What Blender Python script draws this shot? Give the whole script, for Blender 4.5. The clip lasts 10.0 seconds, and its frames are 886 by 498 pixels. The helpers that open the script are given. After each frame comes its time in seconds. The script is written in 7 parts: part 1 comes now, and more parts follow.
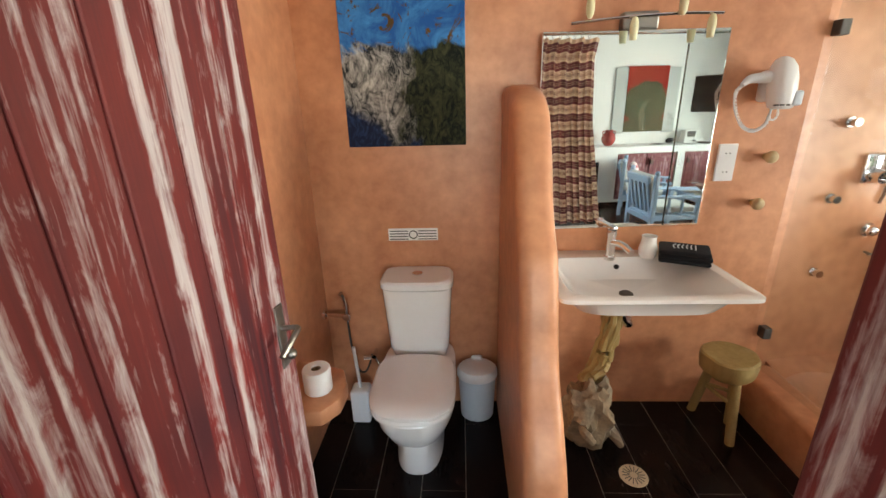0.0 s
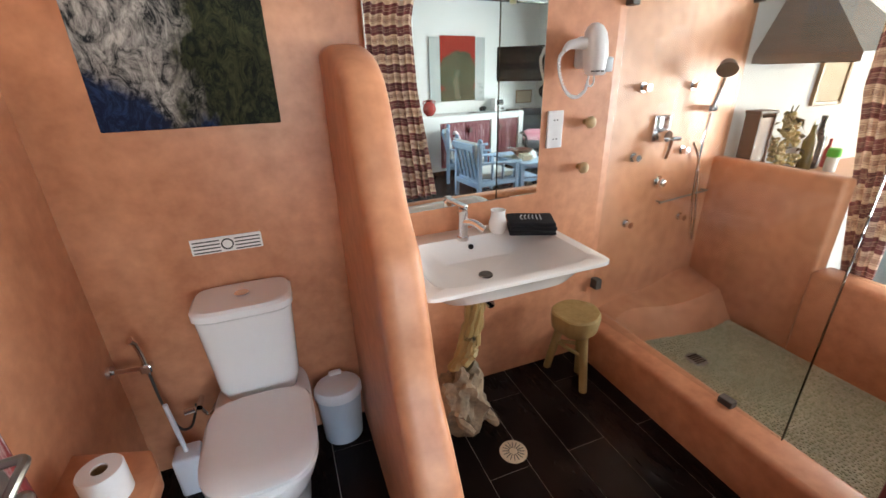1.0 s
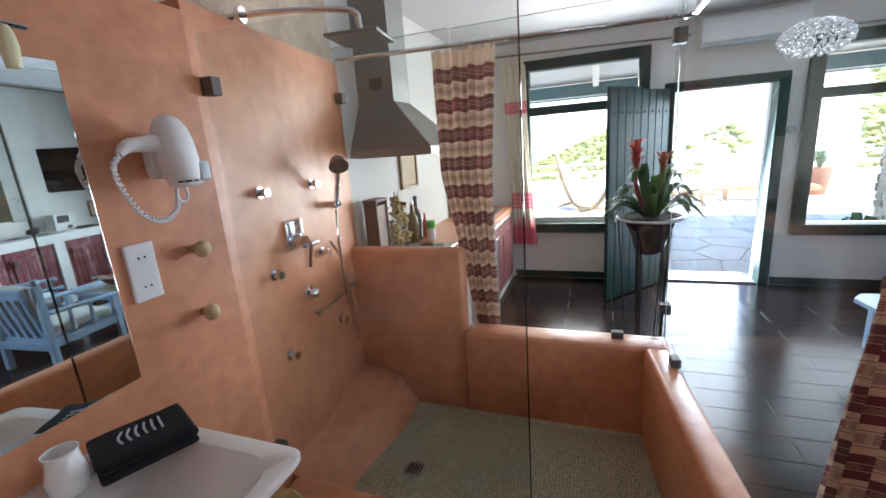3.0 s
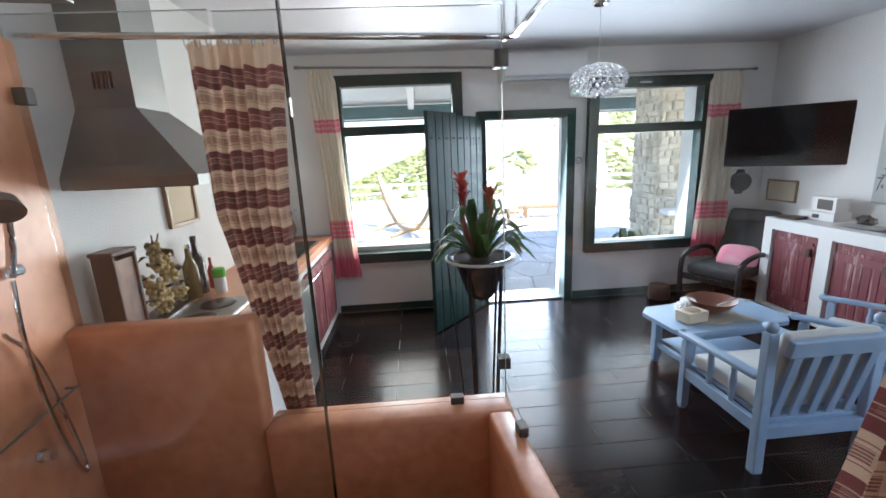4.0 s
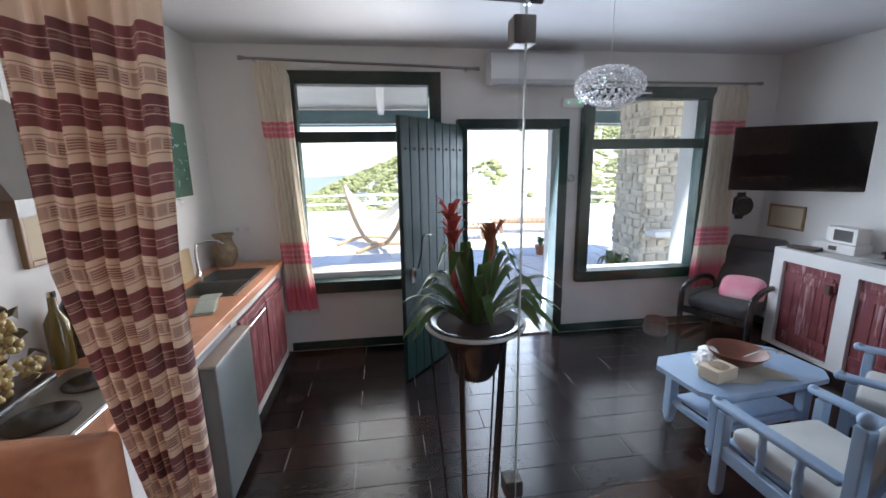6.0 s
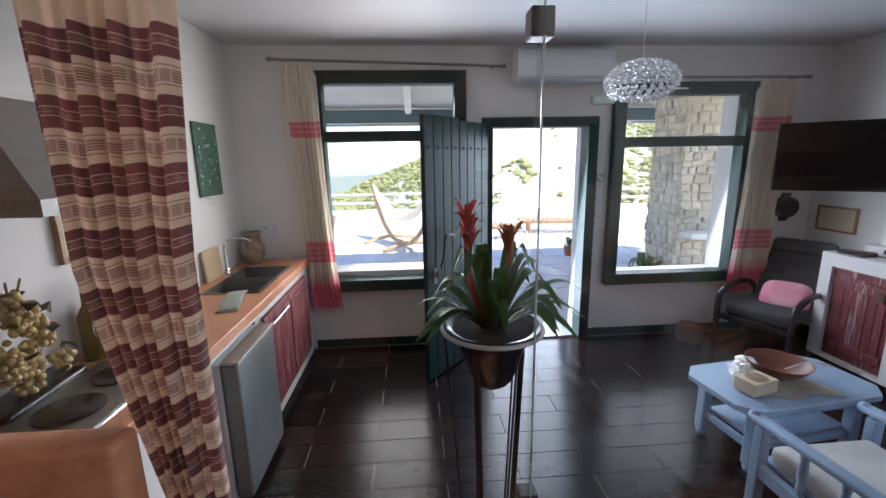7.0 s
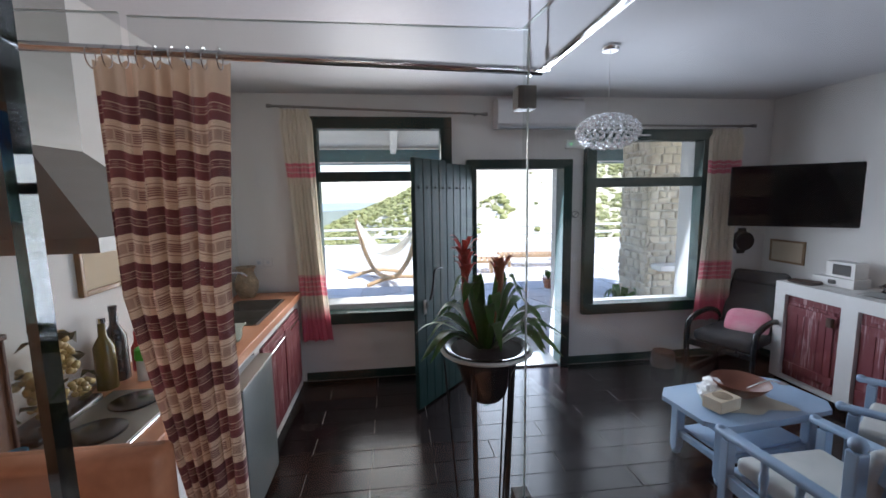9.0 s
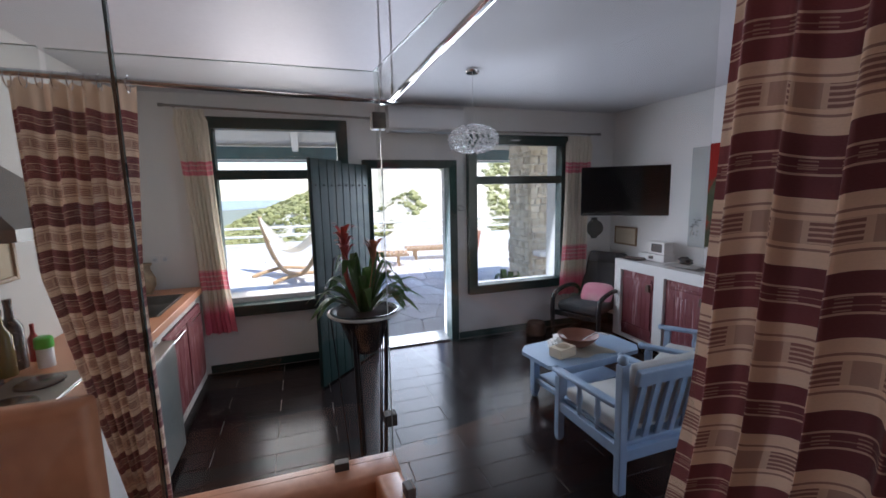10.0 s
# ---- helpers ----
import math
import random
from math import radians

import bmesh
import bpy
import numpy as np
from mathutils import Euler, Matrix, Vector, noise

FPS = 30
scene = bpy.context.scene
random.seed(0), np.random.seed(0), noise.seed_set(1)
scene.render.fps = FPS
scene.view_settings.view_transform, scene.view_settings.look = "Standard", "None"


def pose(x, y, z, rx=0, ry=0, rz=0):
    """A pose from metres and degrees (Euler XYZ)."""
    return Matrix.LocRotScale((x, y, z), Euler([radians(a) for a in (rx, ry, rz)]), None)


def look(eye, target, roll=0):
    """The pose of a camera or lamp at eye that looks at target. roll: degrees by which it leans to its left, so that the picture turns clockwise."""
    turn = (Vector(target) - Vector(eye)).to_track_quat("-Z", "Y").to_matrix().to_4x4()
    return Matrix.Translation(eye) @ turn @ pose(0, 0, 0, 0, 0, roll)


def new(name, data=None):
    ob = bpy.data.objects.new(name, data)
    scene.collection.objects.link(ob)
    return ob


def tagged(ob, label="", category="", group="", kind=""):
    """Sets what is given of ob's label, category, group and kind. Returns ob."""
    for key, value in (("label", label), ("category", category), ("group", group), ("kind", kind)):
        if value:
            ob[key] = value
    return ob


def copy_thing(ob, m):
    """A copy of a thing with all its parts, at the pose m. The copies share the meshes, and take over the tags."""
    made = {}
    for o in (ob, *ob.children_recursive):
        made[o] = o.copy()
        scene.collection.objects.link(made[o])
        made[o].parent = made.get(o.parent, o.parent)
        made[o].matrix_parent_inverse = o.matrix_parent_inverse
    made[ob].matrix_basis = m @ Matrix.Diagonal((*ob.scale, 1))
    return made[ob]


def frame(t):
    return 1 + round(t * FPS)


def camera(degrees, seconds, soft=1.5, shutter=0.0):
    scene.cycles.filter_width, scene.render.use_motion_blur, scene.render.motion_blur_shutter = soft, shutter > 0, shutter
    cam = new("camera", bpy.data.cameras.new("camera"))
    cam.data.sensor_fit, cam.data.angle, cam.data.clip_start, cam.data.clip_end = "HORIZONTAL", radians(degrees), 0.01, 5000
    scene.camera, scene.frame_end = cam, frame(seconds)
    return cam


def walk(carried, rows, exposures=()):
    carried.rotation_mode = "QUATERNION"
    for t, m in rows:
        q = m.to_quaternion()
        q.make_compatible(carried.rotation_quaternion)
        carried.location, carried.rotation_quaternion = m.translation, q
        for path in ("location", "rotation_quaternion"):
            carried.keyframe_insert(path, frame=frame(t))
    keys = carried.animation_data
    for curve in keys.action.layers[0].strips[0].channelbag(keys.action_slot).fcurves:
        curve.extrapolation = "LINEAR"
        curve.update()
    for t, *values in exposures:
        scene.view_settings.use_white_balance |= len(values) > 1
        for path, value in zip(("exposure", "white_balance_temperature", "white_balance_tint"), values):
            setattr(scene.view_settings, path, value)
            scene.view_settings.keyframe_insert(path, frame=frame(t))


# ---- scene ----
cam = camera(93.5, 10.0)
PATH = [
    (0, (0.764, 0.681, 1.619), (0.674, 2.572, 0.973), -1.6),
    (0.5, (0.734, 0.871, 1.595), (1.169, 2.675, 0.849), -0.8),
    (1, (0.767, 0.988, 1.601), (1.42, 2.71, 0.821), -1.6),
    (1.5, (0.813, 1.088, 1.613), (1.809, 2.681, 0.926), -3.1),
    (1.6, (0.822, 1.118, 1.611), (1.905, 2.663, 0.948), -3.7),
    (1.8, (0.82, 1.17, 1.651), (2.093, 2.569, 1.001), -4.2),
    (1.9, (0.855, 1.23, 1.642), (2.177, 2.594, 1.017), -4.0),
    (2, (0.871, 1.253, 1.636), (2.26, 2.561, 1.035), -4.4),
    (2.5, (0.983, 1.375, 1.631), (2.621, 2.385, 1.086), -5.0),
    (3, (1.185, 1.444, 1.63), (3.005, 2.125, 1.157), -4.3),
    (3.2, (1.27, 1.447, 1.638), (3.149, 1.972, 1.194), -3.6),
    (4.3, (1.908, 1.459, 1.697), (3.841, 1.237, 1.235), -1.8),
    (4.5, (2.022, 1.433, 1.703), (3.952, 1.201, 1.23), -1.2),
    (5, (2.216, 1.447, 1.702), (4.143, 1.182, 1.239), -0.5),
    (5.5, (2.322, 1.466, 1.721), (4.255, 1.168, 1.303), -0.6),
    (7, (2.415, 1.404, 1.725), (4.368, 1.272, 1.311), -1.0),
    (7.5, (2.39, 1.444, 1.724), (4.35, 1.431, 1.324), -0.6),
    (8, (2.346, 1.547, 1.744), (4.309, 1.691, 1.385), -0.4),
    (8.5, (2.317, 1.553, 1.745), (4.292, 1.564, 1.433), -0.5),
    (9, (2.217, 1.496, 1.752), (4.187, 1.26, 1.5), -0.9),
    (9.5, (1.957, 1.432, 1.743), (3.901, 1.031, 1.5), -1.0),
    (10, (1.714, 1.415, 1.747), (3.591, 0.784, 1.472), -1.2),
]
EXPOSURE = [(0, 2.5, 7500, 8), (0.5, 2.6, 6900, 9), (1, 2.6, 6600, 10), (2, 2.2, 6000, 11), (2.5, 2.0, 5850, 10), (3, 1.8, 5850, 11), (4.5, 1.6, 5850, 13), (5, 1.6, 5900, 16), (5.5, 1.4, 5850, 16), (7, 1.0, 5950, 19), (8, 0.95, 5950, 19), (9, 0.8, 5900, 17), (9.5, 0.7, 5900, 17), (10, 0.65, 5950, 20)]
walk(cam, [(t, look(eye, target, roll)) for t, eye, target, roll in PATH], EXPOSURE)

# ---------------------------------------------------------------- light
SUN_AZ, SUN_EL = 245.0, 62.0
world = bpy.data.worlds.new("sky")
scene.world = world
world.use_nodes = True
wn = world.node_tree.nodes
sky = wn.new("ShaderNodeTexSky")
sky.sky_type, sky.sun_disc = "NISHITA", False
sky.dust_density = 0.4
sky.sun_elevation, sky.sun_rotation = radians(SUN_EL), radians(90 - SUN_AZ)
world.node_tree.links.new(sky.outputs[0], wn["Background"].inputs[0])
wn["Background"].inputs[1].default_value = 0.22

sun = new("sun", bpy.data.lights.new("sun", "SUN"))
sun.data.energy, sun.data.angle, sun.data.color = 5.0, radians(0.6), (1, 0.95, 0.86)
sd = Vector((math.cos(radians(SUN_AZ)) * math.cos(radians(SUN_EL)), math.sin(radians(SUN_AZ)) * math.cos(radians(SUN_EL)), math.sin(radians(SUN_EL))))
sun.matrix_world = look(sd * 30, (0, 0, 0))


DAY = (0.94, 0.975, 1.0)
SW = -2.43


def area_lamp(name, x, y, z, w, h, power, color):
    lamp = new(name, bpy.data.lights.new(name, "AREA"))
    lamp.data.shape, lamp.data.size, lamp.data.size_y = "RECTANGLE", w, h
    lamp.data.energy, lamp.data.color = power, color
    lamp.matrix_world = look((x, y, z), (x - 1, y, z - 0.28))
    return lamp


area_lamp("window_and_fill_light", 6.36, 1.5, 1.5, 1.0, 1.6, 29, (1.0, 0.93, 0.82))
area_lamp("window_and_fill_light", 6.36, -1.05, 1.4, 1.05, 1.5, 13, DAY)
area_lamp("door_daylight", 6.36, 0.28, 1.0, 0.8, 1.9, 38, (0.86, 0.94, 1.0))
# added fill for the bathroom, set in an unseen made-up opening
south_fill = area_lamp("window_and_fill_light", 1.65, SW - 0.16, 1.5, 2.05, 1.75, 7.5, DAY)
south_fill.matrix_world = look((1.65, SW - 0.16, 1.5), (1.25, 1, 1.45))


# ---------------------------------------------------------------- materials
def nodes_of(name):
    m = bpy.data.materials.new(name)
    m.use_nodes = True
    nt = m.node_tree
    return m, nt, nt.nodes["Principled BSDF"]


def mth(nt, op, a, b=0.0, c=0.0):
    n = nt.nodes.new("ShaderNodeMath")
    n.operation = op
    for i, v in enumerate((a, b, c)):
        if isinstance(v, (int, float)):
            n.inputs[i].default_value = v
        else:
            nt.links.new(v, n.inputs[i])
    return n.outputs[0]


def mixc(nt, f, a, b):
    n = nt.nodes.new("ShaderNodeMix")
    n.data_type = "RGBA"
    for i, v in ((0, f), (6, a), (7, b)):
        if isinstance(v, (int, float)):
            n.inputs[i].default_value = v
        elif isinstance(v, tuple):
            n.inputs[i].default_value = (*v[:3], 1)
        else:
            nt.links.new(v, n.inputs[i])
    return n.outputs[2]


def coords(nt, kind="Object", scale=(1, 1, 1)):
    tc = nt.nodes.new("ShaderNodeTexCoord")
    mp = nt.nodes.new("ShaderNodeMapping")
    mp.inputs["Scale"].default_value = scale
    nt.links.new(tc.outputs[kind], mp.inputs[0])
    return mp.outputs[0]


def noise_of(nt, vec, scale, detail=4.0, rough=0.55, dist=0.0):
    n = nt.nodes.new("ShaderNodeTexNoise")
    n.inputs["Scale"].default_value, n.inputs["Detail"].default_value = scale, detail
    n.inputs["Roughness"].default_value, n.inputs["Distortion"].default_value = rough, dist
    nt.links.new(vec, n.inputs["Vector"])
    return n.outputs[0]


def ramp(nt, f, lo, hi):
    n = nt.nodes.new("ShaderNodeMapRange")
    n.inputs[1].default_value, n.inputs[2].default_value = lo, hi
    nt.links.new(f, n.inputs[0])
    return n.outputs[0]


def bump(nt, bsdf, h, strength=0.3, distance=0.005):
    n = nt.nodes.new("ShaderNodeBump")
    n.inputs["Strength"].default_value, n.inputs["Distance"].default_value = strength, distance
    nt.links.new(h, n.inputs["Height"])
    nt.links.new(n.outputs[0], bsdf.inputs["Normal"])


def surface(name, c0, c1, rough=0.6, big=2.0, fine=40.0, metal=0.0, stretch=(1, 1, 1), bmp=0.15, dist=0.004, spec=0.5, vary=0.0):
    """Two-scale mottled material between two colours, with fine relief."""
    m, nt, b = nodes_of(name)
    v = coords(nt, "Object", stretch)
    n1, n2 = noise_of(nt, v, big, 5), noise_of(nt, v, fine, 3)
    f = ramp(nt, mth(nt, "ADD", mth(nt, "MULTIPLY", n1, 0.7), mth(nt, "MULTIPLY", n2, 0.3)), 0.32, 0.68)
    col = mixc(nt, f, c0, c1)
    if vary:
        oi = nt.nodes.new("ShaderNodeObjectInfo")
        k = mth(nt, "ADD", 1 - vary / 2, mth(nt, "MULTIPLY", oi.outputs["Random"], vary))
        hsv = nt.nodes.new("ShaderNodeHueSaturation")
        nt.links.new(k, hsv.inputs["Value"])
        nt.links.new(col, hsv.inputs["Color"])
        col = hsv.outputs[0]
    nt.links.new(col, b.inputs["Base Color"])
    b.inputs["Metallic"].default_value = metal
    b.inputs["Specular IOR Level"].default_value = spec
    nt.links.new(mth(nt, "ADD", rough - 0.06, mth(nt, "MULTIPLY", n1, 0.12)), b.inputs["Roughness"])
    if bmp:
        bump(nt, b, mth(nt, "ADD", n1, mth(nt, "MULTIPLY", n2, 0.4)), bmp, dist)
    return m


def distressed(name, base, dark, pale, amount=0.5, horiz=False, grain=22):
    """Painted planks worn through in streaks along the grain."""
    m, nt, b = nodes_of(name)
    s = (2.0, 22, 22) if horiz else (grain, grain, 2.4)
    v = coords(nt, "Object", s)
    n1 = noise_of(nt, v, 1.0, 6, 0.6, 0.6)
    n2 = noise_of(nt, coords(nt, "Object", (1, 1, 1)), 6.0, 4)
    f = ramp(nt, mth(nt, "ADD", n1, mth(nt, "MULTIPLY", mth(nt, "SUBTRACT", n2, 0.5), 0.35)), 0.62 - 0.2 * amount, 0.72 - 0.2 * amount)
    n3 = noise_of(nt, v, 2.3, 3)
    nt.links.new(mixc(nt, f, mixc(nt, n3, dark, base), pale), b.inputs["Base Color"])
    b.inputs["Roughness"].default_value = 0.6
    bump(nt, b, n1, 0.4, 0.004)
    return m


def brushed_paint(name):
    """Red paint with a white limewash dragged over it in long brush strokes, worn in flecks."""
    m, nt, b = nodes_of(name)
    long = noise_of(nt, coords(nt, "Object", (19, 19, 0.7)), 1.0, 3, 0.5, 0.5)
    hair = noise_of(nt, coords(nt, "Object", (120, 120, 3.5)), 1.0, 4, 0.6, 0.3)
    fleck = noise_of(nt, coords(nt, "Object", (34, 34, 9)), 1.0, 5, 0.65, 1.0)
    broad = noise_of(nt, coords(nt, "Object", (3.0, 3.0, 1.6)), 1.0, 2)
    base = mixc(nt, ramp(nt, long, 0.42, 0.60), (0.055, 0.008, 0.014), (0.25, 0.016, 0.012))
    base = mixc(nt, ramp(nt, broad, 0.35, 0.65), base, mixc(nt, hair, (0.10, 0.012, 0.013), (0.21, 0.022, 0.018)))
    k = mth(nt, "ADD", mth(nt, "MULTIPLY", long, 0.62), mth(nt, "ADD", mth(nt, "MULTIPLY", fleck, 0.26), mth(nt, "MULTIPLY", hair, 0.22)))
    white = ramp(nt, mth(nt, "ADD", k, mth(nt, "MULTIPLY", mth(nt, "SUBTRACT", broad, 0.5), 0.12)), 0.545, 0.66)
    lime = mixc(nt, hair, (0.33, 0.27, 0.28), (0.68, 0.62, 0.62))
    nt.links.new(mixc(nt, white, base, lime), b.inputs["Base Color"])
    b.inputs["Roughness"].default_value = 0.62
    bump(nt, b, mth(nt, "ADD", k, white), 0.35, 0.003)
    return m


def glass_mat(name, tint=(0.965, 0.98, 0.972), base=0.03):
    m, nt, b = nodes_of(name)
    nt.nodes.remove(b)
    out = nt.nodes["Material Output"]
    tr, gl, mx = nt.nodes.new("ShaderNodeBsdfTransparent"), nt.nodes.new("ShaderNodeBsdfGlossy"), nt.nodes.new("ShaderNodeMixShader")
    tr.inputs[0].default_value = (*tint, 1)
    gl.inputs["Roughness"].default_value = 0.02
    lw = nt.nodes.new("ShaderNodeLayerWeight")
    lw.inputs[0].default_value = 0.5
    nt.links.new(mth(nt, "ADD", base, mth(nt, "MULTIPLY", mth(nt, "POWER", lw.outputs["Facing"], 5.0), 0.5)), mx.inputs[0])
    nt.links.new(tr.outputs[0], mx.inputs[1])
    nt.links.new(gl.outputs[0], mx.inputs[2])
    nt.links.new(mx.outputs[0], out.inputs[0])
    return m


def striped_fabric():
    m, nt, b = nodes_of("woven_striped_fabric")
    uv = nt.nodes.new("ShaderNodeUVMap")
    sp = nt.nodes.new("ShaderNodeSeparateXYZ")
    nt.links.new(uv.outputs[0], sp.inputs[0])
    u, v = sp.outputs[0], sp.outputs[1]
    wob = noise_of(nt, coords(nt, "Object"), 9.0, 2)
    vv = mth(nt, "ADD", v, mth(nt, "MULTIPLY", wob, 0.006))
    P = 0.16
    t = mth(nt, "FRACT", mth(nt, "DIVIDE", mth(nt, "ADD", vv, 0.104), P))

    def band(a, c):
        return mth(nt, "MULTIPLY", mth(nt, "GREATER_THAN", t, a), mth(nt, "LESS_THAN", t, c))
    dark = band(0.0, 0.47)
    lines = mth(nt, "ADD", mth(nt, "ADD", band(0.165, 0.183), band(0.295, 0.313)), mth(nt, "MULTIPLY", band(0.225, 0.235), 0.4))
    dash = mth(nt, "MULTIPLY", mth(nt, "LESS_THAN", mth(nt, "FRACT", mth(nt, "DIVIDE", u, 0.0575)), 0.42), mth(nt, "LESS_THAN", mth(nt, "FRACT", mth(nt, "DIVIDE", vv, 0.0048)), 0.4))
    dark = mth(nt, "SUBTRACT", dark, mth(nt, "MULTIPLY", lines, 0.75))
    dark = mth(nt, "SUBTRACT", dark, mth(nt, "MULTIPLY", mth(nt, "MULTIPLY", dash, band(0.19, 0.29)), 0.38))
    su = mth(nt, "FRACT", mth(nt, "DIVIDE", u, 0.115))
    fine = mth(nt, "LESS_THAN", mth(nt, "FRACT", mth(nt, "DIVIDE", vv, 0.0066)), 0.6)
    lined = mth(nt, "MULTIPLY", mth(nt, "LESS_THAN", su, 0.50), fine)
    solid = mth(nt, "MULTIPLY", mth(nt, "GREATER_THAN", su, 0.57), mth(nt, "LESS_THAN", su, 0.90))
    sq = mth(nt, "MULTIPLY", band(0.655, 0.835), mth(nt, "MAXIMUM", lined, mth(nt, "MULTIPLY", solid, 0.62)))
    thin = mth(nt, "ADD", band(0.60, 0.62), band(0.875, 0.895))
    mid = mth(nt, "MULTIPLY", band(0.655, 0.835), 0.22)
    f = mth(nt, "MAXIMUM", mth(nt, "MAXIMUM", dark, mth(nt, "MULTIPLY", sq, 0.85)), mth(nt, "MAXIMUM", mth(nt, "MULTIPLY", thin, 0.7), mid))
    head = mth(nt, "LESS_THAN", v, 2.054)
    f = mth(nt, "MULTIPLY", f, head)
    wv = noise_of(nt, coords(nt, "UV", (160, 500, 1)), 1.0, 2)
    hue = noise_of(nt, coords(nt, "UV", (1.2, 4.5, 1)), 1.0, 1)
    dk = mixc(nt, ramp(nt, hue, 0.42, 0.58), (0.155, 0.046, 0.053), (0.225, 0.058, 0.062))
    col = mixc(nt, f, (0.80, 0.60, 0.44), dk)
    col = mixc(nt, mth(nt, "MULTIPLY", wv, 0.22), col, (0.30, 0.17, 0.15))
    nt.links.new(col, b.inputs["Base Color"])
    b.inputs["Roughness"].default_value = 0.9
    b.inputs["Sheen Weight"].default_value = 0.2
    bump(nt, b, wv, 0.25, 0.002)
    trl = nt.nodes.new("ShaderNodeBsdfTranslucent")
    mx = nt.nodes.new("ShaderNodeMixShader")
    mx.inputs[0].default_value = 0.22
    nt.links.new(col, trl.inputs[0])
    nt.links.new(b.outputs[0], mx.inputs[1])
    nt.links.new(trl.outputs[0], mx.inputs[2])
    nt.links.new(mx.outputs[0], nt.nodes["Material Output"].inputs[0])
    return m


def pink_fabric():
    m, nt, b = nodes_of("cream_pink_fabric")
    uv = nt.nodes.new("ShaderNodeUVMap")
    sp = nt.nodes.new("ShaderNodeSeparateXYZ")
    nt.links.new(uv.outputs[0], sp.inputs[0])
    u, v = sp.outputs[0], sp.outputs[1]

    def band(a, c):
        return mth(nt, "MULTIPLY", mth(nt, "GREATER_THAN", v, a), mth(nt, "LESS_THAN", v, c))
    weave = mth(nt, "LESS_THAN", mth(nt, "FRACT", mth(nt, "DIVIDE", u, 0.03)), 0.75)
    f = mth(nt, "MULTIPLY", mth(nt, "ADD", band(1.93, 2.06), band(0.86, 1.05)), mth(nt, "ADD", 0.55, mth(nt, "MULTIPLY", weave, 0.4)))
    ln = mth(nt, "LESS_THAN", mth(nt, "FRACT", mth(nt, "DIVIDE", v, 0.047)), 0.18)
    f = mth(nt, "MULTIPLY", f, mth(nt, "SUBTRACT", 1.0, mth(nt, "MULTIPLY", ln, 0.7)))
    low = mth(nt, "MULTIPLY", band(0.30, 0.78), mth(nt, "SUBTRACT", 1.0, ramp(nt, v, 0.62, 0.78)))
    f = mth(nt, "MAXIMUM", f, low)
    wv = noise_of(nt, coords(nt, "UV", (200, 200, 1)), 1.0, 2)
    col = mixc(nt, f, (0.82, 0.75, 0.62), (0.78, 0.15, 0.24))
    nt.links.new(col, b.inputs["Base Color"])
    b.inputs["Roughness"].default_value = 0.9
    bump(nt, b, wv, 0.2, 0.002)
    trl = nt.nodes.new("ShaderNodeBsdfTranslucent")
    mx = nt.nodes.new("ShaderNodeMixShader")
    mx.inputs[0].default_value = 0.4
    nt.links.new(col, trl.inputs[0])
    nt.links.new(b.outputs[0], mx.inputs[1])
    nt.links.new(trl.outputs[0], mx.inputs[2])
    nt.links.new(mx.outputs[0], nt.nodes["Material Output"].inputs[0])
    return m


ORANGE = surface("orange_tadelakt", (0.44, 0.175, 0.085), (0.72, 0.345, 0.19), 0.38, 2.0, 16, bmp=0.16, dist=0.008)
WHITE_WALL = surface("white_plaster", (0.70, 0.69, 0.67), (0.78, 0.77, 0.75), 0.75, 1.2, 30, bmp=0.12)
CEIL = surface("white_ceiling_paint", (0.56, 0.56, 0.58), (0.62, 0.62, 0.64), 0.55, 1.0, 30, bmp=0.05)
STONE_WALL = surface("rough_stone_plaster", (0.42, 0.33, 0.25), (0.66, 0.55, 0.43), 0.9, 7, 60, bmp=0.7, dist=0.02)
TILE = surface("dark_brown_floor_tile", (0.0058, 0.004, 0.004), (0.0135, 0.009, 0.009), 0.22, 3, 60, stretch=(1, 0.25, 1), bmp=0.05, spec=0.14, vary=0.35)
GROUT = surface("pale_grout", (0.36, 0.32, 0.28), (0.48, 0.43, 0.38), 0.9, 5, 80)
MOSAIC = surface("pebble_mosaic", (0.33, 0.33, 0.22), (0.50, 0.48, 0.36), 0.5, 30, 120, bmp=0.5, dist=0.004)
CERAMIC = surface("white_ceramic", (0.80, 0.79, 0.77), (0.84, 0.83, 0.81), 0.12, 2, 30, bmp=0.0)
WHITE_PLASTIC = surface("white_plastic", (0.74, 0.74, 0.75), (0.80, 0.80, 0.80), 0.35, 2, 40, bmp=0.0)
GREY_PLASTIC = surface("pale_blue_grey_plastic", (0.48, 0.54, 0.60), (0.56, 0.61, 0.66), 0.4, 2, 40, bmp=0.0)
CHROME = surface("chrome", (0.75, 0.75, 0.76), (0.82, 0.82, 0.83), 0.10, 3, 60, metal=1.0, bmp=0.0)
STEEL = surface("brushed_steel", (0.27, 0.26, 0.24), (0.35, 0.34, 0.32), 0.40, 2, 90, metal=1.0, stretch=(1, 1, 12), bmp=0.05)
BRASS = surface("aged_brass", (0.45, 0.33, 0.13), (0.62, 0.47, 0.2), 0.3, 6, 60, metal=1.0, bmp=0.1)
GREEN_PAINT = surface("dark_green_painted_wood", (0.006, 0.024, 0.021), (0.011, 0.037, 0.033), 0.5, 5, 60, stretch=(1, 1, 0.4), bmp=0.2, spec=0.2)
BLACK = surface("black_plastic", (0.010, 0.010, 0.011), (0.018, 0.018, 0.020), 0.25, 3, 40, bmp=0.0)
IRON = surface("black_wrought_iron", (0.012, 0.012, 0.013), (0.03, 0.03, 0.03), 0.45, 9, 70, metal=0.6, bmp=0.2)
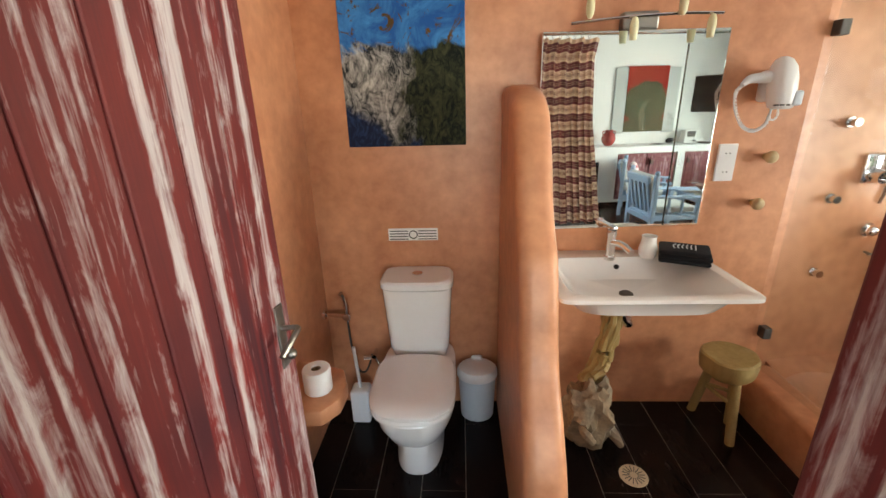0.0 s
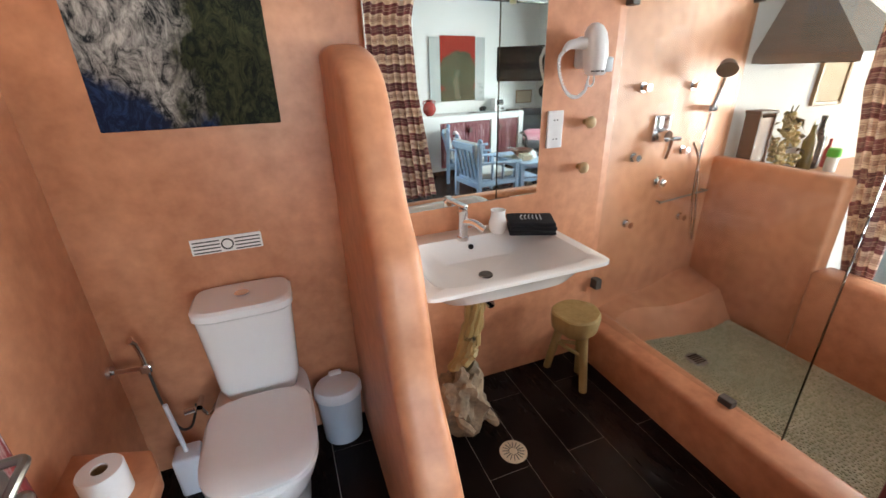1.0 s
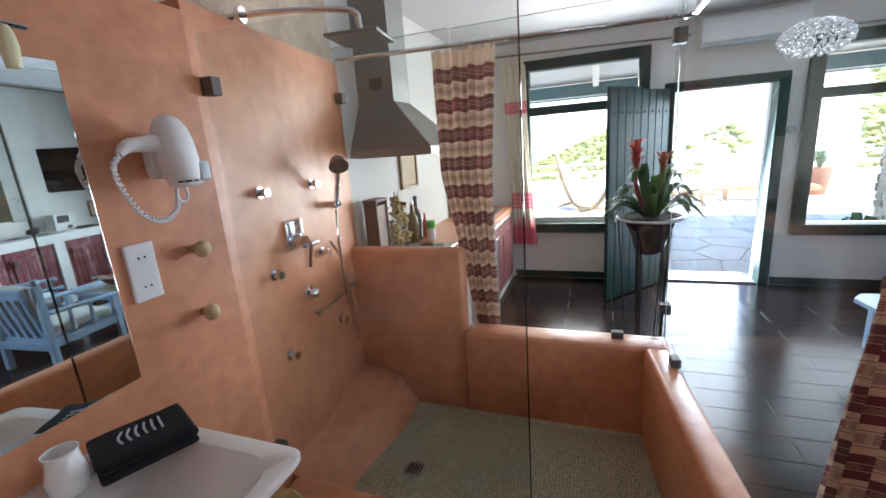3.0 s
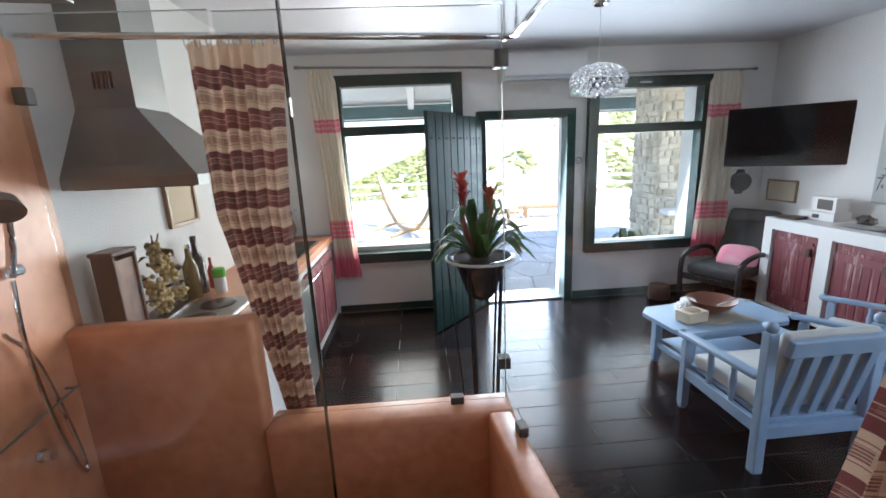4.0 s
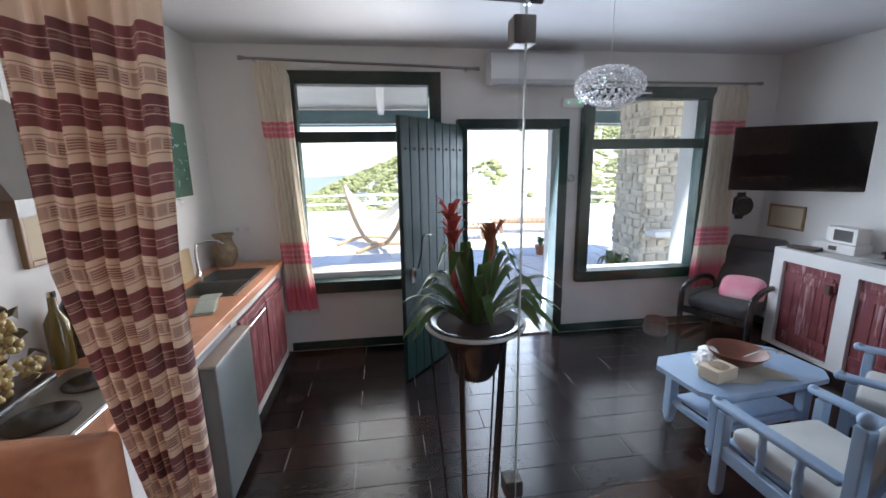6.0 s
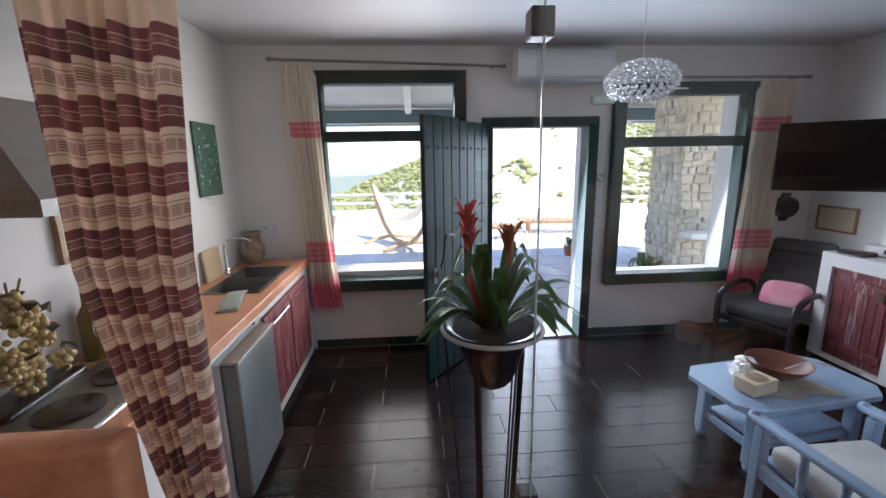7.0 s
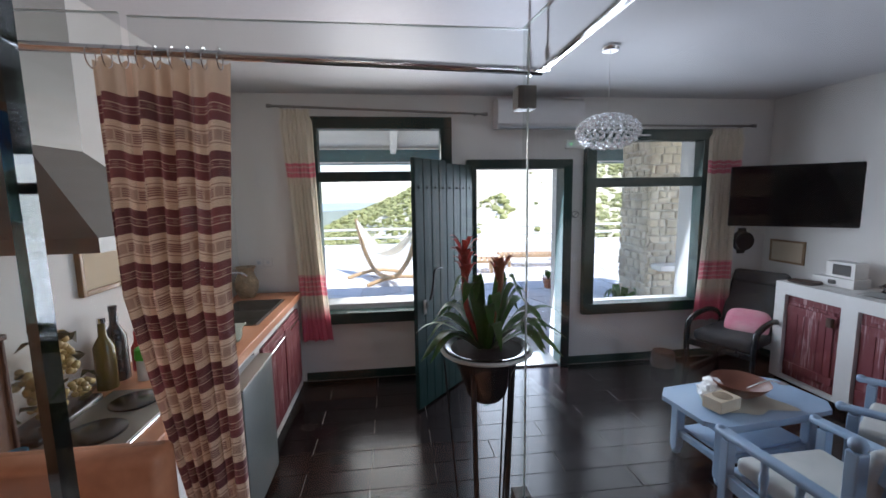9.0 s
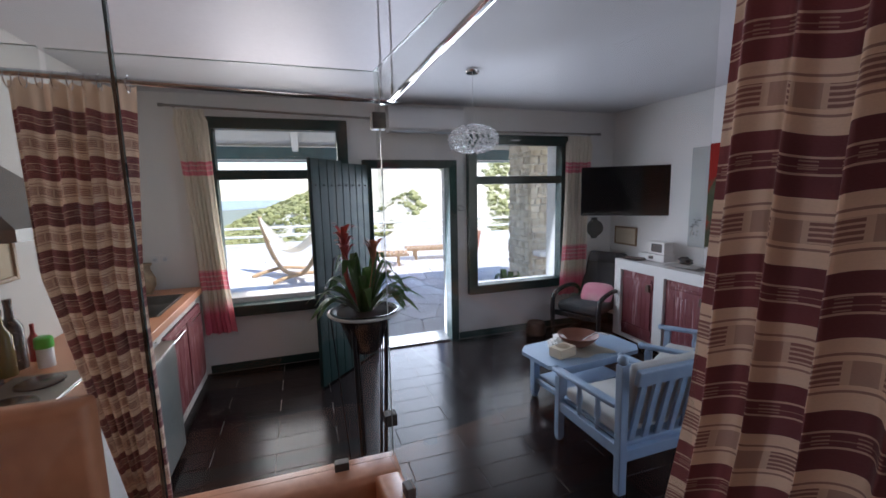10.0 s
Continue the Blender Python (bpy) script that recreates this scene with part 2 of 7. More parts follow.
SCREEN = surface("tv_screen", (0.004, 0.004, 0.005), (0.006, 0.006, 0.007), 0.25, 2, 30, bmp=0.0, spec=0.06)
RED_WOOD = brushed_paint("worn_red_paint")
CAB_RED = distressed("limed_red_paint", (0.21, 0.036, 0.046), (0.13, 0.022, 0.032), (0.44, 0.26, 0.27), 0.36, grain=62)
BLUE_WOOD = surface("pale_blue_painted_wood", (0.22, 0.33, 0.47), (0.33, 0.445, 0.58), 0.5, 6, 50, stretch=(1, 1, 0.5), bmp=0.25)
LOG = surface("olive_wood", (0.26, 0.17, 0.055), (0.42, 0.30, 0.12), 0.6, 8, 50, stretch=(1, 1, 0.3), bmp=0.5, dist=0.006)
ROOT = surface("driftwood_root", (0.12, 0.09, 0.06), (0.40, 0.30, 0.19), 0.8, 12, 60, bmp=0.8, dist=0.01)
CUSHION = surface("white_cotton_cushion", (0.46, 0.48, 0.46), (0.60, 0.60, 0.57), 0.9, 14, 120, bmp=0.4)
STRIPE = striped_fabric()
PINK = pink_fabric()
GLASS = glass_mat("clear_glass", (0.94, 0.955, 0.95), 0.034)
PANE = glass_mat("window_glass", (0.97, 0.98, 0.98))
DARK_EDGE = glass_mat("dark_glass_edge", (0.24, 0.30, 0.285), 0.15)
# daylight caught in the screen edges is put into this pale colour
LIT_EDGE = surface("lit_glass_edge", (0.60, 0.68, 0.66), (0.70, 0.77, 0.75), 0.25, 3, 40, bmp=0.0)
GLASS_EDGE = glass_mat("green_glass_edge", (0.74, 0.80, 0.78))
MIRROR, _nt, _b = nodes_of("silvered_mirror")
_b.inputs["Metallic"].default_value, _b.inputs["Roughness"].default_value = 1.0, 0.01
_b.inputs["Base Color"].default_value = (0.80, 0.88, 0.87, 1)
CLIP = surface("dull_dark_metal", (0.10, 0.09, 0.08), (0.16, 0.15, 0.14), 0.55, 4, 60, metal=0.7, bmp=0.0)
LEAF = surface("glossy_green_leaf", (0.035, 0.115, 0.015), (0.10, 0.22, 0.035), 0.35, 8, 60, stretch=(1, 1, 1), bmp=0.1)
FLOWER = surface("red_bract", (0.42, 0.04, 0.045), (0.60, 0.14, 0.09), 0.5, 10, 60, bmp=0.1)
SOIL = surface("dark_soil", (0.012, 0.009, 0.007), (0.03, 0.022, 0.016), 0.95, 30, 90, bmp=0.8, dist=0.01)
BOWL_GLAZE = surface("dark_glazed_clay", (0.13, 0.042, 0.025), (0.22, 0.075, 0.042), 0.3, 6, 60)
LACE = surface("cream_lace", (0.60, 0.56, 0.46), (0.74, 0.70, 0.60), 0.9, 40, 160, bmp=0.5)
KNOB_WOOD = surface("pale_turned_wood", (0.42, 0.29, 0.14), (0.56, 0.42, 0.24), 0.5, 12, 60, bmp=0.2)
HOOD_STEEL = surface("dull_brushed_steel", (0.25, 0.24, 0.22), (0.33, 0.32, 0.30), 0.58, 2, 90, metal=0.85, stretch=(1, 1, 12), bmp=0.05)
TERRA = surface("terracotta", (0.30, 0.10, 0.05), (0.42, 0.17, 0.08), 0.55, 6, 60)
PAPER = surface("white_paper", (0.78, 0.77, 0.75), (0.84, 0.83, 0.81), 0.8, 8, 80)
BEIGE = surface("cream_cardboard", (0.55, 0.45, 0.31), (0.64, 0.54, 0.40), 0.8, 8, 80)
INK = surface("dark_print", (0.05, 0.05, 0.05), (0.09, 0.09, 0.09), 0.7, 8, 80, bmp=0.0)
TOWEL = surface("black_towel", (0.006, 0.007, 0.010), (0.016, 0.017, 0.022), 0.95, 40, 200, bmp=0.8, dist=0.004)
GREY_CLOTH = surface("dark_grey_upholstery", (0.035, 0.037, 0.04), (0.06, 0.062, 0.066), 0.9, 30, 160, bmp=0.4)
PINK_CLOTH = surface("pink_white_cushion", (0.75, 0.12, 0.26), (0.80, 0.62, 0.62), 0.9, 3, 90, bmp=0.3)
DARK_WOOD = surface("dark_brown_wood", (0.05, 0.022, 0.014), (0.10, 0.05, 0.03), 0.45, 6, 60, stretch=(1, 1, 0.3), bmp=0.2)
FRAME_WOOD = surface("gilt_brown_frame", (0.18, 0.10, 0.045), (0.32, 0.20, 0.09), 0.4, 12, 80, bmp=0.2)


# ---------------------------------------------------------------- builders
def thing(name, at, label, category, group="", kind=""):
    ob = new(name)
    ob.empty_display_size = 0.1
    ob.location = at
    return tagged(ob, label, category, group, kind)


POSED = set()


def posed(ob, m):
    """Sets a thing at a pose; its parts are then given in its own axes."""
    ob.matrix_basis = m
    POSED.add(ob.name)
    return ob


def world_at(ob):
    if ob.name in POSED:
        return Vector()
    p = Vector(ob.location)
    while ob.parent:
        ob = ob.parent
        if ob.name in POSED:
            return Vector()
        p = p + Vector(ob.location)
    return p


def part(name, bm, material, parent=None, label="", smooth=False, kind=""):
    """Links a bmesh, given in world places, as one mesh object under a thing or a part."""
    if parent is not None:
        bmesh.ops.translate(bm, verts=bm.verts, vec=-world_at(parent))
    bmesh.ops.recalc_face_normals(bm, faces=bm.faces)
    me = bpy.data.meshes.new(name)
    bm.to_mesh(me)
    bm.free()
    if smooth:
        for p in me.polygons:
            p.use_smooth = True
        me.set_sharp_from_angle(angle=radians(40))
    me.materials.append(material)
    ob = new(name, me)
    ob.parent = parent
    if label:
        ob["label"] = label
    if kind:
        ob["kind"] = kind
    return ob


def structure(name, bm, material, label, category="", smooth=False):
    ob = part(name, bm, material, None, "", smooth)
    return tagged(ob, label, category or name.split("_")[0], "", "structure")


def B():
    return bmesh.new()


def box(bm, x0, x1, y0, y1, z0, z1, bev=0.0, seg=2, m=None):
    c = Matrix.Translation(((x0 + x1) / 2, (y0 + y1) / 2, (z0 + z1) / 2)) @ Matrix.Diagonal((abs(x1 - x0), abs(y1 - y0), abs(z1 - z0), 1))
    r = bmesh.ops.create_cube(bm, size=1.0, matrix=(m @ c) if m else c)
    if bev:
        vs = set(r["verts"])
        es = [e for e in bm.edges if e.verts[0] in vs and e.verts[1] in vs]
        bmesh.ops.bevel(bm, geom=es, offset=bev, segments=seg, affect="EDGES", profile=0.5)
    return bm


def rod(bm, a, b, r0, r1=None, seg=12):
    a, b = Vector(a), Vector(b)
    d = b - a
    m = Matrix.Translation((a + b) / 2) @ d.to_track_quat("Z", "Y").to_matrix().to_4x4()
    bmesh.ops.create_cone(bm, cap_ends=True, segments=seg, radius1=r0, radius2=r0 if r1 is None else r1, depth=d.length, matrix=m)
    return bm


def tube(bm, pts, radius, seg=8, taper=None):
    """A round tube through points; taper gives a factor for each point."""
    pts = [Vector(p) for p in pts]
    rings = []
    up = Vector((0.0123, 0.0321, 1.0))
    for i, p in enumerate(pts):
        d = (pts[min(i + 1, len(pts) - 1)] - pts[max(i - 1, 0)]).normalized()
        s = d.cross(up if abs(d.z) < 0.95 else Vector((1, 0.02, 0))).normalized()
        w = d.cross(s)
        r = radius * (taper[i] if taper else 1)
        rings.append([bm.verts.new(p + s * r * math.cos(6.28318 * k / seg) + w * r * math.sin(6.28318 * k / seg)) for k in range(seg)])
    for a, b in zip(rings, rings[1:]):
        for k in range(seg):
            bm.faces.new((a[k], a[(k + 1) % seg], b[(k + 1) % seg], b[k]))
    bm.faces.new(rings[0])
    bm.faces.new(rings[-1])
    return bm


def bez(p, n=10):
    """Points of a smooth curve through p (Catmull-Rom)."""
    p = [Vector(q) for q in p]
    q = [p[0] * 2 - p[1]] + p + [p[-1] * 2 - p[-2]]
    out = []
    for i in range(1, len(q) - 2):
        for k in range(n):
            t = k / n
            a, b, c, d = q[i - 1], q[i], q[i + 1], q[i + 2]
            out.append(0.5 * ((2 * b) + (c - a) * t + (2 * a - 5 * b + 4 * c - d) * t * t + (3 * b - a - 3 * c + d) * t ** 3))
    return out + [p[-1]]


def lathe(bm, profile, cx, cy, seg=32, sx=1.0, sy=1.0, cap=True):
    rings = []
    for r, z in profile:
        rings.append([bm.verts.new((cx + sx * r * math.cos(6.28318 * k / seg), cy + sy * r * math.sin(6.28318 * k / seg), z)) for k in range(seg)])
    for a, b in zip(rings, rings[1:]):
        for k in range(seg):
            bm.faces.new((a[k], a[(k + 1) % seg], b[(k + 1) % seg], b[k]))
    if cap and profile[0][0] > 1e-4:
        bm.faces.new(rings[0])
    if cap and profile[-1][0] > 1e-4:
        bm.faces.new(rings[-1])
    bmesh.ops.remove_doubles(bm, verts=bm.verts, dist=1e-5)
    return bm


def ball(bm, c, r, sub=2, scale=(1, 1, 1)):
    bmesh.ops.create_icosphere(bm, subdivisions=sub, radius=r, matrix=Matrix.Translation(c) @ Matrix.Diagonal((*scale, 1)))
    return bm


def prism(bm, pts, axis, a, b):
    """Extrudes a 2D outline along an axis from a to b."""
    def at(p, t):
        return {"x": (t, p[0], p[1]), "y": (p[0], t, p[1]), "z": (p[0], p[1], t)}[axis]
    lo, hi = [bm.verts.new(at(p, a)) for p in pts], [bm.verts.new(at(p, b)) for p in pts]
    n = len(pts)
    for i in range(n):
        bm.faces.new((lo[i], lo[(i + 1) % n], hi[(i + 1) % n], hi[i]))
    bm.faces.new(lo)
    bm.faces.new(hi)
    return bm


def wall_with_holes(bm, axis, p0, p1, u0, u1, z0, z1, holes):
    """A wall slab across axis from p0 to p1, with rectangular openings (u0, u1, z0, z1)."""
    us = sorted({u0, u1, *[h[0] for h in holes], *[h[1] for h in holes]})
    for a, b in zip(us, us[1:]):
        zs, cut = [], sorted([(h[2], h[3]) for h in holes if h[0] < (a + b) / 2 < h[1]])
        z = z0
        for c, d in cut:
            if c > z:
                zs.append((z, c))
            z = d
        if z < z1:
            zs.append((z, z1))
        for c, d in zs:
            box(bm, p0, p1, a, b, c, d) if axis == "x" else box(bm, a, b, p0, p1, c, d)
    return bm



# ---------------------------------------------------------------- structure
NW, KW, EW, WW, CZ = 2.69, 2.91, 6.2, -0.9, 2.68
DOORWALL = 1.05
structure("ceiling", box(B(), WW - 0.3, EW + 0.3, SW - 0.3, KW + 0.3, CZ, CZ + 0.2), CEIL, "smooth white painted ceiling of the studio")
bm = wall_with_holes(B(), "x", EW, EW + 0.32, SW - 0.3, KW + 0.3, -0.1, CZ, [(0.97, 2.2, 0.62, 2.42), (-0.2, 0.72, -0.02, 2.03), (-1.66, -0.43, 0.6, 2.32)])
structure("wall_east", bm, WHITE_WALL, "white plastered wall with two windows and a doorway", "wall")
# the opening here is made up and unseen, cut for the south fill lamp
structure("wall_south", wall_with_holes(B(), "y", SW - 0.3, SW, WW - 0.3, EW, -0.1, CZ, [(0.6, 2.7, 0.6, 2.4)]), WHITE_WALL, "white plastered wall behind the masonry sideboard", "wall")
structure("wall_west", box(B(), WW - 0.3, WW, SW, KW + 0.3, -0.1, CZ), WHITE_WALL, "plain white plastered wall", "wall")
structure("wall_north", box(B(), 3.47, EW, KW, KW + 0.3, -0.1, CZ), WHITE_WALL, "white plastered wall behind the kitchen counter", "wall")
bm = box(B(), WW, 2.3, NW, KW + 0.3, -0.1, 2.115)
structure("wall_bathroom", bm, ORANGE, "smooth terracotta-orange tadelakt wall of the bathroom", "wall")
structure("wall_shower", prism(B(), [(2.3, NW), (3.47, 2.885), (3.47, 3.2), (2.3, 3.2)], "z", -0.1, 2.15), ORANGE, "orange tadelakt wall behind the shower fittings", "wall")
structure("wall_upper", box(B(), WW, 3.47, NW + 0.22, KW + 0.3, 2.11, CZ), STONE_WALL, "rough stony plaster above the orange wall", "wall")
structure("wall_toilet", box(B(), -0.27, 0.03, DOORWALL, NW, -0.1, CZ), ORANGE, "orange tadelakt side wall beside the toilet", "wall")
bm = wall_with_holes(B(), "y", DOORWALL - 0.12, DOORWALL, WW, 1.2, -0.1, CZ, [(0.17, 1.2, -0.1, 2.1)])
structure("wall_doorway", bm, ORANGE, "orange plastered wall around the bathroom doorway", "wall")

# floor slab with its planks of dark tile
floor = structure("floor", box(B(), WW - 0.3, EW + 0.3, SW - 0.3, KW + 0.3, -0.2, -0.004), GROUT, "dark brown plank tile floor with pale joints", "floor")

# shower: curbs, low walls, raised end
def rounded_wall(name, x0, x1, y0, y1, z0, z1, label, r=0.025):
    bm = box(B(), x0, x1, y0, y1, z0, z1, r, 3)
    return structure(name, bm, ORANGE, label, "low wall", smooth=True)


rounded_wall("wall_curb", 2.26, 2.43, 1.05, NW, -0.02, 0.25, "low orange tadelakt curb of the shower")
rounded_wall("wall_low_east", 3.325, 3.495, 1.075, 2.16, -0.02, 0.567, "low orange shower wall topped by glass")
rounded_wall("wall_step_east", 3.35, 3.46, 2.15, 2.89, -0.02, 1.06, "raised orange wall between shower and hob")
bm = prism(B(), [(1.2, 0.872), (3.345, 1.082), (3.345, 1.197), (1.2, 0.968)], "z", -0.02, 0.568)
bmesh.ops.bevel(bm, geom=bm.edges[:], offset=0.025, segments=3, affect="EDGES", profile=0.5)
structure("wall_low_south", bm, ORANGE, "long low orange wall along the bathroom", "low wall", smooth=True)
bm = box(B(), 2.42, 3.33, 1.06, 2.88, -0.02, 0.06)
structure("shower_floor", bm, MOSAIC, "grey-green pebble mosaic shower floor", "floor")
# bench hump along the back of the shower
bm = B()
prof = [(2.72, 0.05), (2.72, 0.36), (2.655, 0.285), (2.61, 0.225), (2.565, 0.16), (2.525, 0.10), (2.49, 0.05)]
cols = []
for i in range(25):
    x = 2.42 + 0.935 * i / 24
    k = 0.03 * math.sin(i * 0.26 + 3.4) + 0.04 * max(0, 1 - (x - 2.42) / 0.25) ** 2
    cols.append([bm.verts.new((x, y + 0.2 if y > 2.65 else y - k, z * (1 + 0.05 * math.sin(i * 0.4)) if z > 0.06 else z)) for y, z in prof])
for a, b in zip(cols, cols[1:]):
    for j in range(len(prof)):
        bm.faces.new((a[j], a[(j + 1) % len(prof)], b[(j + 1) % len(prof)], b[j]))
bm.faces.new(cols[0]), bm.faces.new(cols[-1])
structure("shower_bench", bm, ORANGE, "rounded orange ledge at the back of the shower", "ledge", smooth=True)

# curved partition beside the toilet
edge = bez([(2.72, 1.0, 1.70), (2.52, 1.0, 1.695), (2.40, 1.0, 1.675), (2.30, 1.0, 1.635), (2.235, 1.0, 1.57), (2.17, 1.0, 1.45), (2.11, 1.0, 1.30), (2.05, 1.0, 1.21), (1.985, 1.0, 1.13), (1.93, 1.0, 0.94), (1.885, 1.0, 0.77), (1.78, 1.0, 0.60), (1.70, 1.0, 0.42), (1.69, 1.0, 0.2), (1.69, 1.0, -0.02)], 4)
bm = B()
strips = []
for k, p in enumerate(edge):
    q0, q1 = edge[max(k - 1, 0)], edge[min(k + 1, len(edge) - 1)]
    ny_, nz_ = -(q1.z - q0.z), q1.x - q0.x
    ln = math.hypot(ny_, nz_)
    low = max(0.0, 1.2 - p.z) / 1.2
    strips.append([bm.verts.new((x + 0.03 * low * low * (x > 1.03), p.x + ny_ / ln * d_, max(-0.02, p.z + nz_ / ln * d_))) for x, d_ in ((0.955, 0.05), (0.957, 0.032), (0.965, 0.014), (0.982, 0.003), (1.0, 0.0), (1.048, 0.0), (1.066, 0.003), (1.081, 0.014), (1.089, 0.032), (1.092, 0.05))])
for a, c in zip(strips, strips[1:]):
    for k in range(9):
        bm.faces.new((a[k], a[k + 1], c[k + 1], c[k]))
for k, x in ((0, 0.955), (9, 1.092)):
    back = [bm.verts.new((st_[k].co.x, 2.72, st_[k].co.z)) for st_ in strips]
    for m_ in range(len(strips) - 1):
        if (strips[m_][k].co - back[m_].co).length > 0.002 or (strips[m_ + 1][k].co - back[m_ + 1].co).length > 0.002:
            bm.faces.new((strips[m_][k], strips[m_ + 1][k], back[m_ + 1], back[m_]))
structure("wall_partition", bm, ORANGE, "wavy orange tadelakt partition beside the toilet", "partition", smooth=True)

# dark skirting
bm = B()
for y0, y1 in ((0.8, 2.36), (SW, -0.28)):
    box(bm, EW - 0.014, EW + 0.004, y0, y1, -0.01, 0.075)
box(bm, 5.62, EW, SW - 0.002, SW + 0.014, -0.01, 0.075)
structure("baseboard", bm, GREEN_PAINT, "dark brown tile skirting along the white wall")


# ---------------------------------------------------------------- windows and entrance
def window(name, y0, y1, z0, z1, bar, label, post=None):
    w = thing(name, (EW, (y0 + y1) / 2, z0), label, "window", kind="structure")
    fx0, fx1, t = EW - 0.075, EW + 0.06, 0.105
    part("window_frame", box(B(), fx0, fx1, y0, y1, z1 - t, z1, 0.004), GREEN_PAINT, w)
    part("window_sill", box(B(), fx0 - 0.01, fx1, y0, y1, z0, z0 + t, 0.004), GREEN_PAINT, w)
    for a, b in ((y0, y0 + t), (y1 - t, y1)):
        part("window_frame", box(B(), fx0 + 0.002, fx1 - 0.002, a, b, z0 + t, z1 - t, 0.004), GREEN_PAINT, w)
    part("window_frame", box(B(), fx0 + 0.01, fx1 - 0.01, y0 + t, y1 - t, bar - 0.05, bar + 0.04, 0.004), GREEN_PAINT, w)
    for a, b in ((z0 + t, bar - 0.05), (bar + 0.04, z1 - t)):
        p = part("pane", box(B(), EW + 0.015, EW + 0.021, y0 + t, y1 - t, a, b), PANE, w)
        p.visible_shadow = False
    return w


SILL_STONE = surface("grey_sill_stone", (0.30, 0.31, 0.33), (0.44, 0.45, 0.46), 0.85, 9, 60, bmp=0.5, dist=0.006)
w1 = window("window_1", 0.93, 2.25, 0.565, 2.47, 1.945, "dark green wooden window with two panes and a transom")
w2 = window("window_2", -1.72, -0.39, 0.535, 2.37, 1.865, "dark green wooden window with two panes and a transom")
part("outer_sill", box(B(), EW + 0.062, EW + 0.335, 0.972, 2.198, 0.62, 0.725, 0.008), SILL_STONE, w1, "rough grey stone outer sill")
part("latch", box(B(), EW - 0.1, EW - 0.07, -1.02, -0.9, 2.3, 2.315), CHROME, w2)

d = thing("door_frame", (EW, 0.26, 0), "dark green wooden door frame of the entrance", "door frame", kind="structure")
for a, b in ((0.70, 0.79), (-0.245, -0.155)):
    part("jamb", box(B(), EW - 0.085, EW + 0.1, a, b, -0.01, 2.0, 0.004), GREEN_PAINT, d)
part("lintel", box(B(), EW - 0.087, EW + 0.1, -0.245, 0.79, 2.0, 2.085, 0.004), GREEN_PAINT, d)
part("threshold", box(B(), EW - 0.03, EW + 0.32, -0.155, 0.70, -0.02, 0.02), STEEL, d, "pale metal door threshold")

# entrance door, folded open into the room
m = pose(EW - 0.09, 0.76, 0, 0, 0, 139)
door = thing("door_1", (0, 0, 0), "dark green plank door with iron studs, standing open", "door", kind="structure")
posed(door, m)
NP, LW = 8, 0.88
for i in range(NP):
    x0 = LW * i / NP
    pl = part("plank", box(B(), x0 + 0.002, x0 + LW / NP - 0.002, -0.02, 0.02, 0.015, 2.03 + 0.02 * (i > 3), 0.006), GREEN_PAINT, door)
    part("stud", ball(B(), (x0 + LW / NP / 2, 0.021, 1.82), 0.011, 1), IRON, pl)
part("door_handle", tube(B(), bez([(0.60, 0.02, 1.15), (0.60, 0.07, 1.16), (0.72, 0.085, 1.16), (0.745, 0.08, 1.02), (0.76, 0.06, 0.92)], 6), 0.009), IRON, door)
part("lock_plate", box(B(), 0.76, 0.80, 0.02, 0.026, 0.80, 0.92, 0.002), STEEL, door)
part("key", box(B(), 0.775, 0.785, 0.026, 0.05, 0.85, 0.905), CHROME, door)


# ---------------------------------------------------------------- curtains
def curtain_mesh(path, z_of, folds, amp, nz=40, nu=160, seed=1, weave=1.0, shift=0.0):
    """A hanging cloth. path(s, h): the plan place at s along the cloth and h from 0 at the top to 1 at the hem."""
    rnd = random.Random(seed)
    ph = [rnd.uniform(0, 6.28) for _ in range(6)]
    bm = B()
    uvl = bm.loops.layers.uv.new("UVMap")
    rows = []
    length = folds * 0.14
    for j in range(nz + 1):
        h = j / nz
        row = []
        for i in range(nu + 1):
            s = i / nu
            x, y, nx, ny = path(s, h)
            q = 6.28318 * folds * (s + 0.035 * math.sin(4.1 * s + ph[1]) + 0.014 * math.sin(2.6 * h + 7 * s + ph[4]))
            deep = 0.55 + 0.45 * math.sin(9.0 * s + ph[3] + 0.8 * h)
            a = math.sin(q + ph[0]) * (0.45 + 0.55 * deep) + 0.45 * math.sin(0.53 * q + ph[2] + 1.3 * h) + 0.16 * h * math.sin(2.1 * q + ph[5] + 2.2 * h)
            a *= amp * min(1, 10 * (1 - s) + 0.25) * (0.5 + 0.5 * h)
            along = 0.35 * amp * math.cos(q + ph[0]) * h
            row.append(bm.verts.new((x + nx * a + ny * along, y + ny * a + nx * along, z_of(s, h) + 0.006 * math.sin(q * 0.5 + 5 * h))))
        rows.append(row)
    for j in range(nz):
        for i in range(nu):
            f = bm.faces.new((rows[j][i], rows[j][i + 1], rows[j + 1][i + 1], rows[j + 1][i]))
            for l, (ii, jj) in zip(f.loops, ((i, j), (i + 1, j), (i + 1, j + 1), (i, j + 1))):
                l[uvl].uv = (weave * length * ii / nu, 2.12 + shift - weave * (2.12 - z_of(ii / nu, jj / nz)))
    return bm


